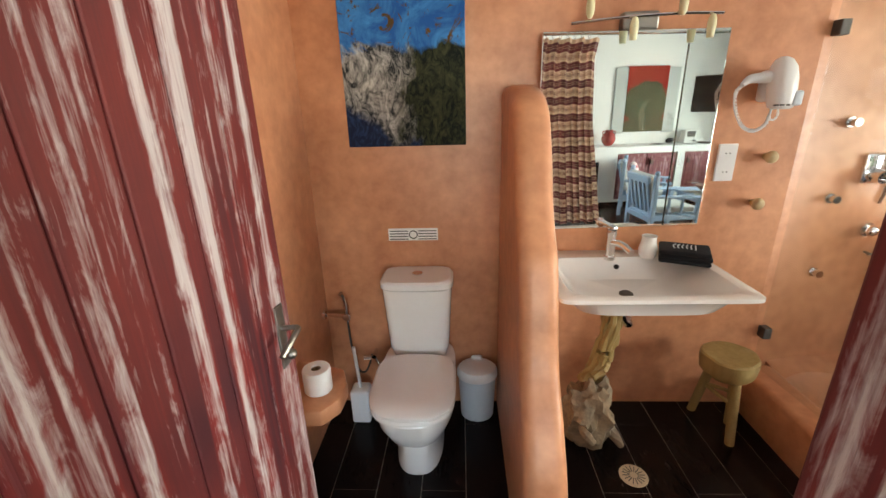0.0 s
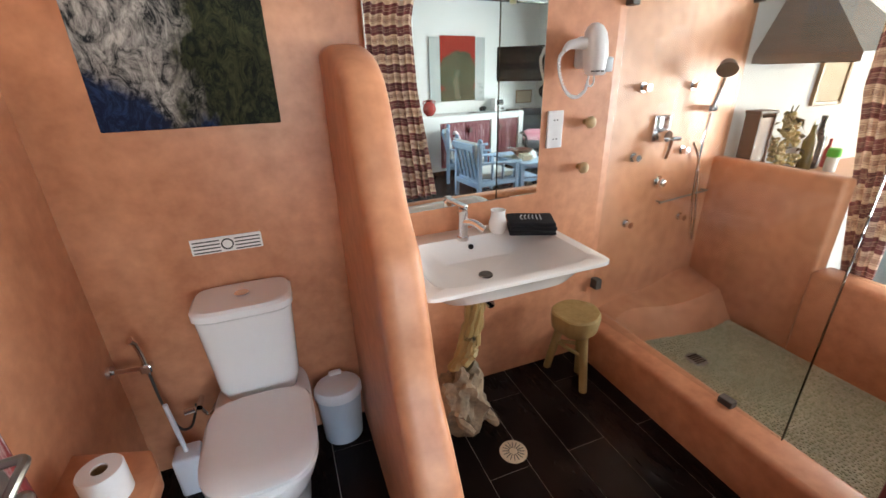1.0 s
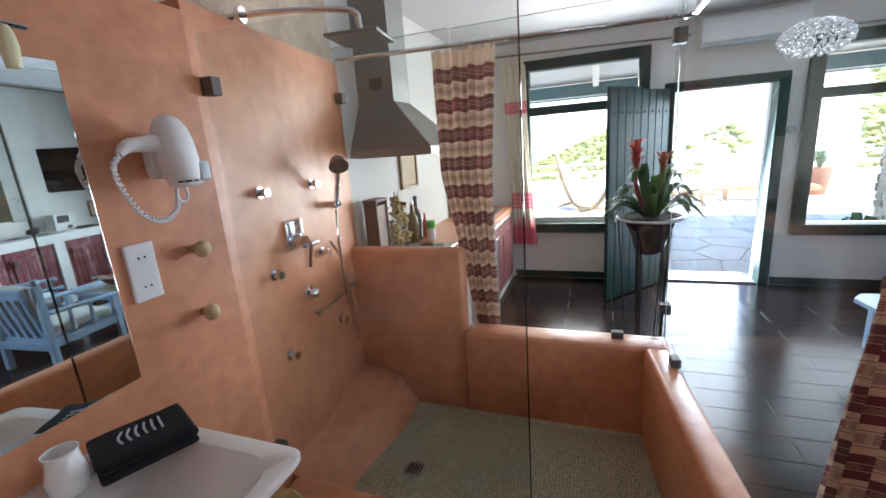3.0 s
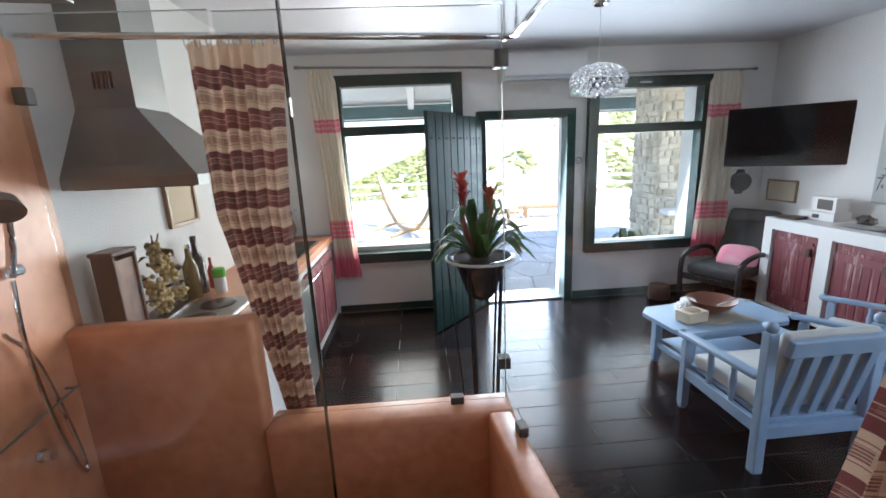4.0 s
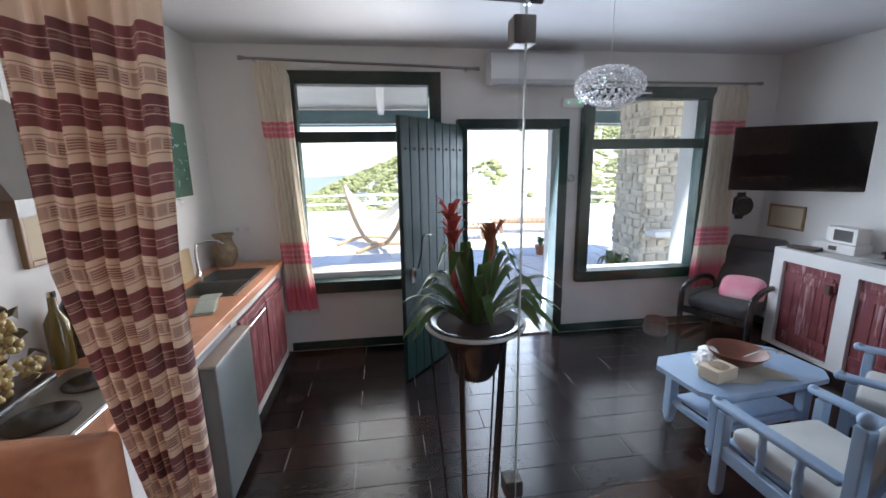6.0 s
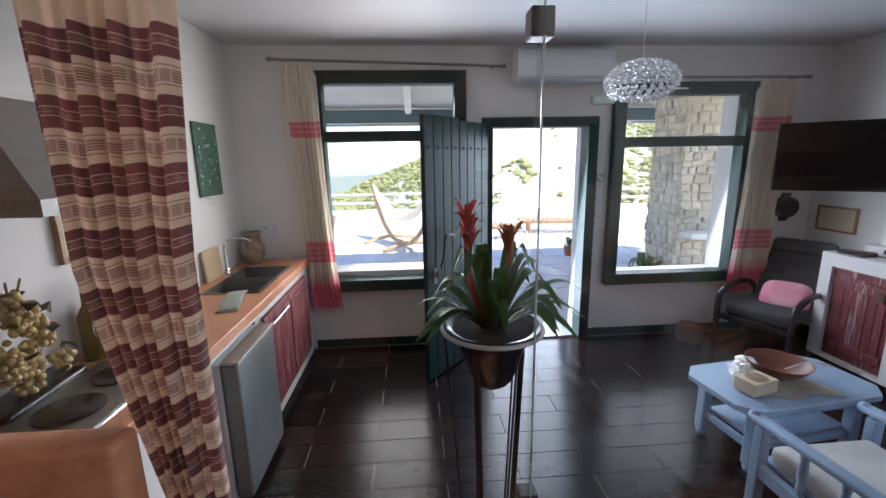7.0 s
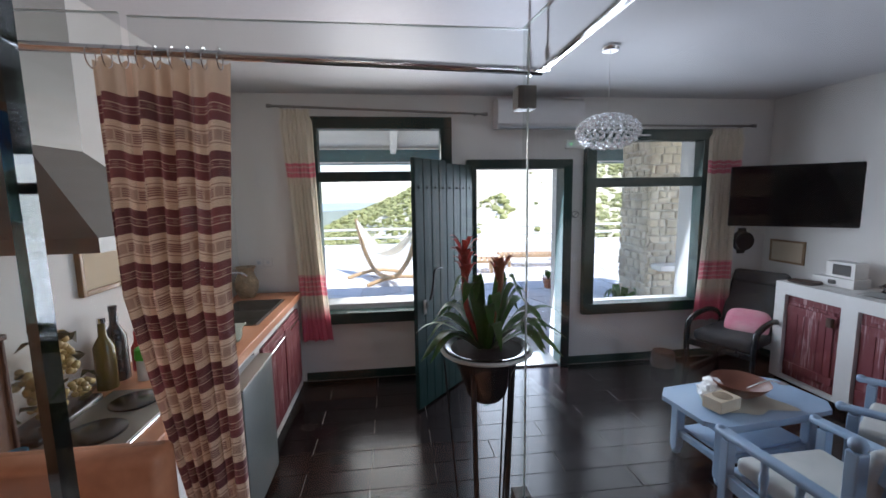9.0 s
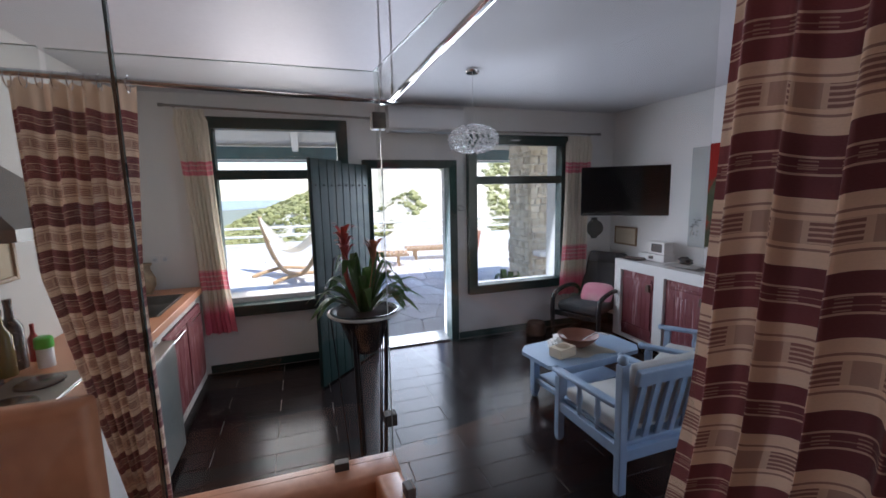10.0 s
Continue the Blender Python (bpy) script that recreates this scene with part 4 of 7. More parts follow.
for i in range(6):
    tube(em, [TWM @ q for q in bez([(-0.045 + 0.017 * i, -0.03, 0.0635), (-0.05 + 0.018 * i, 0.0, 0.0655), (-0.038 + 0.016 * i, 0.032, 0.0635)], 5)], 0.0032, 5)
part("emblem", em, GREY_PLASTIC, b, "pale grey woven emblem", kind="stuff")

# root that carries the basin
b = thing("root_stand", (1.40, 2.42, 0), "gnarled driftwood root standing under the basin", "root")
rnd = random.Random(7)
for i in range(7):
    a = i * 0.9
    p = [(1.38 + 0.05 * math.cos(a), 2.41 + 0.05 * math.sin(a), 0.25 + 0.03 * i), (1.42 + 0.035 * math.cos(a + 0.8), 2.42 + 0.03 * math.sin(a + 0.8), 0.45), (1.445 + 0.03 * math.cos(a + 1.5), 2.415 + 0.03 * math.sin(a + 1.5), 0.62), (1.45 + 0.05 * math.cos(a + 2.0), 2.41 + 0.04 * math.sin(a + 2.0), 0.795)]
    pts = bez(p, 6)
    part("stem", tube(B(), [q + Vector((rnd.uniform(-1, 1), rnd.uniform(-1, 1), 0)) * 0.005 for q in pts], 0.016, 7, [1.25 - 0.03 * k + 0.25 * rnd.random() for k in range(len(pts))]), LOG, b, smooth=True)
bm = B()
bmesh.ops.create_icosphere(bm, subdivisions=4, radius=1.0)
for v in bm.verts:
    n = noise.noise(v.co * 1.7) * 0.45 + noise.noise(v.co * 4.1) * 0.22 + noise.noise(v.co * 9) * 0.08
    v.co = Vector((1.385, 2.40, 0.17)) + Vector((v.co.x * 0.115, v.co.y * 0.11, v.co.z * 0.18)) * (1 + n)
    v.co.z = max(0.0, v.co.z)
part("root_foot", bm, ROOT, b, "knotted grey-brown root foot", smooth=True)
for i in range(5):
    a = i * 1.3 + 0.4
    p = [(1.385 + 0.06 * math.cos(a), 2.40 + 0.06 * math.sin(a), 0.16), (1.385 + 0.13 * math.cos(a), 2.40 + 0.12 * math.sin(a), 0.10 + 0.05 * (i % 2)), (1.385 + 0.16 * math.cos(a + 0.3), 2.40 + 0.15 * math.sin(a + 0.3), 0.02 + 0.09 * (i % 2))]
    part("root_arm", tube(B(), bez(p, 5), 0.035, 8, [1 - 0.05 * k for k in range(11)]), ROOT, b, smooth=True)

# mirror, leaning a little away from the wall at one side
MR = pose(1.505, NW - 0.045, 0, 0, 0, 3.7) @ Matrix.Translation((0, 0, 0))
b = thing("mirror", (0, 0, 0), "large frameless rectangular mirror above the wash basin", "mirror")
posed(b, MR)
part("glass", box(B(), -0.395, 0.395, -0.004, 0.0, 1.05, 1.90, 0.003), MIRROR, b)
part("backing", box(B(), -0.393, 0.393, 0.001, 0.014, 1.052, 1.898), PAPER, b)
for z in (1.1, 1.85):
    part("spacer", box(B(), -0.36, -0.30, 0.014, 0.066, z - 0.02, z + 0.02), PAPER, b)

b = thing("wall_lamp", (1.51, NW, 1.94), "chrome bar lamp with four cream glass shades", "wall lamp")
part("mount", box(B(), 1.44, 1.59, NW - 0.05, NW, 1.90, 1.97, 0.01), STEEL, b)
part("bar", tube(B(), bez([(1.22, 2.60, 1.925), (1.4, 2.605, 1.94), (1.65, 2.605, 1.95), (1.82, 2.60, 1.945)], 6), 0.006), CHROME, b)
SHADE = surface("cream_lamp_glass", (0.72, 0.70, 0.42), (0.80, 0.78, 0.55), 0.3, 6, 40, bmp=0.0)
for x, up in ((1.29, 1), (1.47, -1), (1.655, 1), (1.775, -1)):
    part("shade", lathe(B(), [(0.008, 1.94), (0.015, 1.94 + 0.015 * up), (0.0175, 1.94 + 0.04 * up), (0.013, 1.94 + 0.085 * up), (0.0, 1.94 + 0.085 * up)], x, 2.59, 20), SHADE, b, "cream glass lamp shade", smooth=True)

b = thing("hair_dryer", (2.13, NW, 1.66), "white wall-mounted hair dryer with a coiled cord", "hair dryer")
part("base", box(B(), 2.06, 2.13, NW - 0.05, NW, 1.60, 1.73, 0.018, 3), WHITE_PLASTIC, b, smooth=True)
part("neck", tube(B(), bez([(1.945, 2.60, 1.672), (1.975, 2.605, 1.693), (2.02, 2.605, 1.698), (2.075, 2.60, 1.70)], 6), 0.022, 14, [0.45, 0.5, 0.56, 0.62, 0.68, 0.74, 0.8, 0.84, 0.88, 0.92, 0.95, 0.97, 1, 1.02, 1.04, 1.06, 1.08, 1.1, 1.1]), WHITE_PLASTIC, b, smooth=True)
bm = B()
loft(bm, [super_ring(bm, 2.10 + 0.12 * (1.68 - z), 2.592, w, dd, z, 28, 2.5) for w, dd, z in ((0.030, 0.03, 1.572), (0.042, 0.04, 1.580), (0.047, 0.046, 1.60), (0.050, 0.050, 1.65), (0.049, 0.050, 1.70), (0.042, 0.044, 1.74), (0.028, 0.03, 1.765), (0.010, 0.012, 1.776))])
part("barrel", bm, WHITE_PLASTIC, b, smooth=True)
part("nozzle", box(B(), 2.125, 2.168, 2.545, 2.60, 1.585, 1.645, 0.010, 3), GREY_PLASTIC, b, smooth=True)
for k in range(3):
    part("grille_slot", box(B(), 2.062 + 0.022 * k, 2.074 + 0.022 * k, 2.545, 2.56, 1.586, 1.592), INK, b)
part("loop", tube(B(), bez([(2.085, 2.60, 1.575), (2.082, 2.60, 1.54), (2.10, 2.60, 1.528), (2.115, 2.60, 1.545), (2.112, 2.60, 1.575)], 5), 0.0045, 8), WHITE_PLASTIC, b, smooth=True)
cord = bez([(1.945, 2.60, 1.67), (1.928, 2.605, 1.64), (1.945, 2.61, 1.57), (1.985, 2.61, 1.505), (2.035, 2.61, 1.485), (2.075, 2.605, 1.51), (2.082, 2.60, 1.545)], 30)
part("cord", tube(B(), [p + Vector((0.006 * math.cos(k * 1.15), 0.0, 0.006 * math.sin(k * 1.15))) for k, p in enumerate(cord)], 0.0038, 6), WHITE_PLASTIC, b, "white coiled cord", smooth=True)

b = thing("socket", (1.985, NW, 1.34), "white double power socket on the orange wall", "socket", "wall sockets")
part("plate", box(B(), 1.945, 2.03, NW - 0.012, NW, 1.255, 1.425, 0.004), WHITE_PLASTIC, b)
for z in (1.297, 1.383):
    s_ = part("outlet", lathe(B(), [(0.0, 0.0), (0.024, 0.0), (0.026, 0.006), (0.029, 0.006), (0.029, 0.0)], 0, 0, 24), WHITE_PLASTIC, b, smooth=True)
    s_.matrix_local = Matrix.Translation((1.9875 - 1.985, -0.0125, z - 1.34)) @ pose(0, 0, 0, 90, 0, 0)
    for dx in (-0.009, 0.009):
        part("contact", rod(B(), (1.9875 + dx, NW - 0.0145, z), (1.9875 + dx, NW - 0.012, z), 0.003), BLACK, b)
for x, z in ((2.165, 1.365), (2.15, 1.15)):
    k = thing("wall_hook", (x, NW, z), "small olive wood knob hook on the orange wall", "hook", "wall hooks")
    part("stem", rod(B(), (x, NW, z), (x, NW - 0.03, z), 0.014, 0.012), LOG, k)
    part("knob", ball(B(), (x, NW - 0.042, z), 0.029, 2, (1, 0.75, 1)), KNOB_WOOD, k, smooth=True)

b = thing("stool", (2.045, 2.47, 0), "low round olive wood stool with three legs", "stool")
bm = B()
n = 36
rings = []
for z, r in ((0.36, 0.105), (0.375, 0.118), (0.43, 0.126), (0.455, 0.124), (0.462, 0.115), (0.458, 0.05)):
    rings.append([bm.verts.new((2.045 + r * (1 + 0.05 * math.sin(3 * 6.28318 * k / n + 1) + 0.03 * math.sin(7 * 6.28318 * k / n)) * math.cos(6.28318 * k / n), 2.46 + r * (1 + 0.04 * math.sin(2 * 6.28318 * k / n)) * math.sin(6.28318 * k / n), z)) for k in range(n)])
loft(bm, rings)
part("seat", bm, LOG, b, smooth=True)
feet = [(2.02, 2.63), (2.075, 2.375), (2.155, 2.52)]
tops = [(2.03, 2.54), (2.06, 2.41), (2.11, 2.49)]
for (fx, fy), (tx, ty) in zip(feet, tops):
    part("leg", rod(B(), (fx, fy, 0), (tx, ty, 0.38), 0.021, 0.024), LOG, b, smooth=True)
for i in range(3):
    a, c = feet[i], feet[(i + 1) % 3]
    q = [Vector((*f, 0)).lerp(Vector((*t_, 0.38)), 0.55) for f, t_ in ((a, tops[i]), (c, tops[(i + 1) % 3]))]
    part("stretcher", rod(B(), q[0], q[1], 0.010), LOG, b)

b = thing("floor_drain", (1.535, 2.18, 0), "round beige slotted floor drain cover", "drain")
part("cover", lathe(B(), [(0.0, 0.004), (0.052, 0.004), (0.062, 0.003), (0.064, -0.002)], 1.535, 2.18, 36), BEIGE, b, smooth=True)
for i in range(16):
    a = i * 0.3927
    part("slot", rod(B(), (1.535 + 0.018 * math.cos(a), 2.18 + 0.018 * math.sin(a), 0.0045), (1.535 + 0.05 * math.cos(a), 2.18 + 0.05 * math.sin(a), 0.0045), 0.0022, seg=6), INK, b)
b = thing("shower_drain", (2.78, 2.28, 0.06), "round dark drain in the shower floor", "drain")
part("cover", lathe(B(), [(0.0, 0.066), (0.05, 0.066), (0.058, 0.06)], 2.78, 2.28, 32), STEEL, b, smooth=True)
for i in range(5):
    part("slot", box(B(), 2.745, 2.815, 2.25 + 0.015 * i - 0.003, 2.25 + 0.015 * i + 0.003, 0.0665, 0.0672), BLACK, b)


# ---------------------------------------------------------------- shower fittings
def wy(x):
    return NW + (x - 2.3) * 0.1667


for x, z in ((2.53, 1.505), (2.53, 1.155), (2.55, 0.775), (2.96, 1.50), (2.97, 1.145), (3.08, 0.715)):
    j = thing("body_jet", (x, wy(x), z), "small round chrome massage jet", "shower jet", "body jets")
    part("flange", rod(B(), (x, wy(x) + 0.005, z), (x, wy(x) - 0.012, z), 0.027, 0.024, 20), CHROME, j, smooth=True)
    part("nozzle", rod(B(), (x, wy(x) - 0.012, z), (x, wy(x) - 0.05, z), 0.015, 0.018, 16), CHROME, j, smooth=True)
MXX = 2.72
b = thing("shower_mixer", (MXX, wy(MXX), 1.27), "square chrome thermostatic shower mixer with lever", "shower mixer")
part("plate", box(B(), MXX - 0.06, MXX + 0.06, wy(MXX) - 0.03, wy(MXX) + 0.01, 1.22, 1.36, 0.01, 3), CHROME, b, smooth=True)
part("body", rod(B(), (MXX, wy(MXX) - 0.03, 1.26), (MXX, wy(MXX) - 0.075, 1.255), 0.035, 0.03, 24), CHROME, b, smooth=True)
part("lever", box(B(), -0.011, 0.011, -0.03, 0.0, -0.11, 0.0, 0.005, 2, pose(MXX + 0.01, wy(MXX) - 0.07, 1.245, 12, 0, 0)), CHROME, b)
part("knob", rod(B(), (MXX + 0.05, wy(MXX) - 0.06, 1.235), (MXX + 0.10, wy(MXX) - 0.065, 1.235), 0.012), CHROME, b)
b = thing("shower_diverter", (2.78, wy(2.78), 0.985), "round chrome diverter valve", "shower valve")
part("rosette", rod(B(), (2.78, wy(2.78) + 0.005, 0.985), (2.78, wy(2.78) - 0.02, 0.985), 0.042, 0.036, 24), CHROME, b, smooth=True)
part("handle", ball(B(), (2.78, wy(2.78) - 0.045, 0.985), 0.028, 2, (1, 0.8, 1)), CHROME, b, smooth=True)
b = thing("hand_shower", (3.09, wy(3.09), 1.4), "chrome hand shower with a hanging steel hose", "hand shower")
part("holder", rod(B(), (3.09, wy(3.09) + 0.005, 1.375), (3.09, wy(3.09) - 0.06, 1.375), 0.016), CHROME, b)
part("holder_clamp", rod(B(), (3.06, wy(3.09) - 0.06, 1.375), (3.13, wy(3.09) - 0.06, 1.375), 0.02), CHROME, b)
part("handle", tube(B(), bez([(3.085, 2.75, 1.36), (3.09, 2.73, 1.46), (3.07, 2.70, 1.55), (3.03, 2.66, 1.595)], 6), 0.013, 10), CHROME, b, smooth=True)
part("head", rod(B(), (3.03, 2.665, 1.605), (3.005, 2.645, 1.575), 0.036, 0.05, 24), STEEL, b, "steel round spray head", smooth=True)
part("hose", tube(B(), bez([(3.085, 2.75, 1.35), (3.07, 2.75, 1.15), (3.10, 2.76, 0.85), (3.16, 2.77, 0.60), (3.21, 2.79, 0.56), (3.20, 2.80, 0.75), (3.14, 2.80, 1.05), (3.06, 2.80, 1.18)], 10), 0.0075, 8), CHROME, b, smooth=True)
b = thing("rain_shower", (2.67, 2.26, 2.04), "square dark steel rain shower head on an arm", "rain shower")
part("arm", tube(B(), bez([(2.55, wy(2.55) + 0.2, 2.165), (2.58, 2.6, 2.16), (2.66, 2.30, 2.14), (2.67, 2.26, 2.09), (2.67, 2.26, 2.05)], 6), 0.011, 10), CHROME, b, smooth=True)
part("flange", rod(B(), (2.556, 2.70, 2.162), (2.56, 2.68, 2.161), 0.03), CHROME, b, smooth=True)
part("plate", box(B(), -0.10, 0.10, -0.10, 0.10, 0.0, 0.012, 0.003, 2, pose(2.67, 2.26, 2.035, 0, 0, 8)), STEEL, b)
b = thing("grab_rail", (2.98, wy(2.98), 0.9), "thin steel rail on the shower wall", "rail")
part("bar", rod(B(), (2.80, wy(2.8) - 0.04, 0.86), (3.30, wy(3.3) - 0.04, 0.86), 0.005), STEEL, b)
for x in (2.82, 3.28):
    part("post", rod(B(), (x, wy(x) - 0.04, 0.86), (x, wy(x) + 0.005, 0.86), 0.005), STEEL, b)


# ---------------------------------------------------------------- kitchen
CF, CT = 2.355, 0.90
b = thing("worktop", (4.8, 2.6, CT), "orange tadelakt kitchen worktop with a rounded edge", "worktop")
# slab in pieces round the sink opening
def slab(x0, x1, y0, y1):
    return part("slab", box(B(), x0, x1, y0, y1, CT - 0.06, CT, 0.006), ORANGE, b)
slab(3.50, 5.10, CF, KW), slab(5.10, 5.84, CF, 2.43), slab(5.10, 5.84, 2.82, KW), slab(5.84, 6.12, CF, KW)
bm = B()
wall_with_holes(bm, "y", CF + 0.03, CF + 0.10, 3.51, 6.12, 0.0, CT - 0.06, [(4.28, 4.86, -0.1, 0.80), (4.95, 5.98, 0.10, 0.78)])
structure("wall_counter", bm, WHITE_WALL, "white masonry front below the kitchen worktop", "counter front")
structure("wall_counter_end", box(B(), 3.50, 3.58, CF + 0.01, KW, 0.0, CT - 0.06), ORANGE, "orange plastered end of the kitchen counter", "counter front")
b = thing("cabinet_doors", (5.46, CF, 0.1), "limed red plank cabinet doors under the sink", "cabinet")
for x0, x1 in ((4.955, 5.46), (5.47, 5.975)):
    dd = part("door", box(B(), x0, x1, CF + 0.005, CF + 0.028, 0.105, 0.775, 0.004), CAB_RED, b)
    for k in range(4):
        part("plank", box(B(), x0 + 0.01 + (x1 - x0 - 0.02) * k / 4 + 0.002, x0 + 0.01 + (x1 - x0 - 0.02) * (k + 1) / 4 - 0.002, CF - 0.003, CF + 0.005, 0.15, 0.73, 0.002), CAB_RED, dd)
    part("handle", rod(B(), (x0 + 0.08, CF - 0.02, 0.71), (x1 - 0.08, CF - 0.02, 0.71), 0.007), CHROME, dd)

SILVER = surface("silver_lacquer", (0.10, 0.112, 0.11), (0.15, 0.165, 0.16), 0.4, 3, 60, metal=0.1, bmp=0.0)
b = thing("fridge", (4.57, 2.5, 0), "small silver-grey under-counter fridge with a steel top edge", "fridge")
part("body", box(B(), 4.31, 4.83, CF + 0.0, KW - 0.06, 0.02, 0.79, 0.006), GREY_PLASTIC, b)
part("door", box(B(), 4.31, 4.83, CF - 0.085, CF - 0.005, 0.05, 0.785, 0.012, 3), SILVER, b, smooth=True)
part("top_edge", box(B(), 4.31, 4.83, CF - 0.09, CF - 0.002, 0.787, 0.80, 0.003), STEEL, b, "brushed steel top edge")
part("foot", box(B(), 4.34, 4.80, CF - 0.03, CF + 0.3, 0.0, 0.03), BLACK, b)

b = thing("hob", (3.90, 2.6, CT), "two-plate electric hob with a steel rim", "hob")
part("tray", box(B(), 3.66, 4.16, 2.435, 2.765, CT + 0.001, CT + 0.010, 0.004), CHROME, b)
part("top", box(B(), 3.672, 4.148, 2.447, 2.753, CT + 0.0105, CT + 0.013), STEEL, b, "dull steel hob plate")
for x, r in ((3.785, 0.102), (4.03, 0.092)):
    part("hotplate", lathe(B(), [(0.0, CT + 0.022), (r - 0.008, CT + 0.022), (r, CT + 0.018), (r, CT + 0.013)], x, 2.60, 36), BLACK, b, smooth=True)
b = thing("kitchen_sink", (5.47, 2.62, CT), "double dark composite kitchen sink", "sink")
for x0, x1 in ((5.11, 5.46), (5.48, 5.83)):
    bm = B()
    wall_with_holes(bm, "y", 2.44, 2.45, x0, x1, CT - 0.15, CT + 0.004, []), wall_with_holes(bm, "y", 2.80, 2.81, x0, x1, CT - 0.15, CT + 0.004, [])
    box(bm, x0, x0 + 0.01, 2.45, 2.80, CT - 0.15, CT + 0.004), box(bm, x1 - 0.01, x1, 2.45, 2.80, CT - 0.15, CT + 0.004), box(bm, x0, x1, 2.44, 2.81, CT - 0.16, CT - 0.15)
    part("bowl", bm, STEEL, b)
part("tap", tube(B(), bez([(5.62, 2.848, CT), (5.62, 2.848, CT + 0.22), (5.635, 2.815, CT + 0.265), (5.67, 2.72, CT + 0.265), (5.68, 2.67, CT + 0.235)], 6), 0.010), CHROME, b, "chrome swan-neck tap", smooth=True)
part("tap_base", lathe(B(), [(0.026, CT), (0.026, CT + 0.02), (0.016, CT + 0.05)], 5.62, 2.848, 20), CHROME, b, smooth=True)
b = thing("dish_cloth", (4.94, 2.53, CT), "folded grey-green dish cloth on the worktop", "cloth")
CHECK = surface("grey_green_check_cloth", (0.20, 0.23, 0.19), (0.46, 0.48, 0.42), 0.9, 60, 200, bmp=0.4)
for k in range(2):
    bm = box(B(), -0.20 + 0.01 * k, 0.20 - 0.012 * k, -0.058, 0.058 - 0.006 * k, 0.001 + 0.007 * k, 0.0075 + 0.007 * k, 0.003)
    bmesh.ops.subdivide_edges(bm, edges=bm.edges[:], cuts=4, use_grid_fill=True)
    for v in bm.verts:
        v.co.y += 0.010 * math.sin(v.co.x * 14 + k)
    bmesh.ops.transform(bm, verts=bm.verts, matrix=pose(4.94, 2.535, CT, 0, 0, 12))
    part("fold", bm, CHECK, b, smooth=True)

b = thing("cutting_board", (5.47, KW, CT), "pale wooden cutting board leaning on the wall", "cutting board")
PALE_WOOD = surface("pale_beech", (0.42, 0.30, 0.16), (0.56, 0.43, 0.26), 0.6, 5, 50, stretch=(0.3, 1, 1), bmp=0.2)
part("board", box(B(), -0.125, 0.125, -0.009, 0.009, 0.0, 0.23, 0.008, 3, pose(5.475, KW - 0.035, CT + 0.002, -4, 0, 0)), PALE_WOOD, b, smooth=True)

JX, JY = 5.965, 2.775
b = thing("jug", (JX, JY, CT), "brown earthenware jug beside the sink", "jug")
part("body", lathe(B(), [(0.0, CT), (0.06, CT), (0.066, CT + 0.01), (0.096, CT + 0.07), (0.100, CT + 0.13), (0.080, CT + 0.18), (0.066, CT + 0.215), (0.066, CT + 0.24), (0.084, CT + 0.27), (0.078, CT + 0.27), (0.058, CT + 0.235), (0.0, CT + 0.22)], JX, JY, 32), ROOT, b, smooth=True)
for s_ in (-1, 1):
    part("handle", tube(B(), bez([(JX + s_ * 0.066, JY, CT + 0.235), (JX + s_ * 0.115, JY, CT + 0.225), (JX + s_ * 0.118, JY, CT + 0.18), (JX + s_ * 0.088, JY, CT + 0.15)], 5), 0.010), ROOT, b, smooth=True)

# hood
b = thing("cooker_hood", (3.86, 2.64, 1.62), "brushed steel chimney cooker hood on the wall", "cooker hood")
bm = B()
HX0, HX1, HY0, HY1 = 3.557, 4.157, 2.36, KW
lo = [(HX0, HY0), (HX1, HY0), (HX1, HY1), (HX0, HY1)]
up = [(3.73, 2.655), (3.985, 2.655), (3.985, HY1), (3.73, HY1)]
ring = [[bm.verts.new((*p, z)) for p in q] for q, z in ((lo, 1.60), (lo, 1.645), (up, 1.94))]
loft(bm, ring)
part("canopy", bm, HOOD_STEEL, b)
ch = part("chimney", box(B(), 3.73, 3.985, 2.655, KW, 1.94, CZ), HOOD_STEEL, b)
for i in range(5):
    part("slot", box(B(), 3.726, 3.7305, 2.73 + 0.018 * i, 2.74 + 0.018 * i, 2.02, 2.09), BLACK, ch)
part("filter", box(B(), HX0 + 0.03, HX1 - 0.03, HY0 + 0.03, HY1 - 0.03, 1.596, 1.60), IRON, b)

b = thing("framed_picture", (4.4, KW, 1.5), "small cream print in a gilt brown frame", "picture")
part("print", box(B(), 4.26, 4.54, KW - 0.012, KW, 1.345, 1.70), BEIGE, b)
for x0, x1, z0, z1 in ((4.235, 4.26, 1.32, 1.725), (4.54, 4.565, 1.32, 1.725), (4.26, 4.54, 1.32, 1.345), (4.26, 4.54, 1.70, 1.725)):
    part("frame", box(B(), x0, x1, KW - 0.025, KW, z0, z1, 0.004), FRAME_WOOD, b)
PANEL = surface("mottled_green_panel", (0.012, 0.06, 0.04), (0.04, 0.14, 0.09), 0.5, 14, 60)
b = thing("hanging_panel", (5.78, KW, 1.6), "small dark green panel hung on the kitchen wall", "panel")
part("board", box(B(), 5.475, 5.815, KW - 0.02, KW, 1.50, 2.02, 0.005), PANEL, b)
fl = B()
rnd = random.Random(8)
for i in range(34):
    x, z = rnd.uniform(5.50, 5.79), rnd.uniform(1.53, 1.99)
    ball(fl, (x, KW - 0.0205, z), rnd.uniform(0.005, 0.012), 1, (1, 0.12, rnd.uniform(0.5, 1.3)))
part("pale_marks", fl, GREY_PLASTIC, b, "pale grey-green painted marks", kind="stuff")
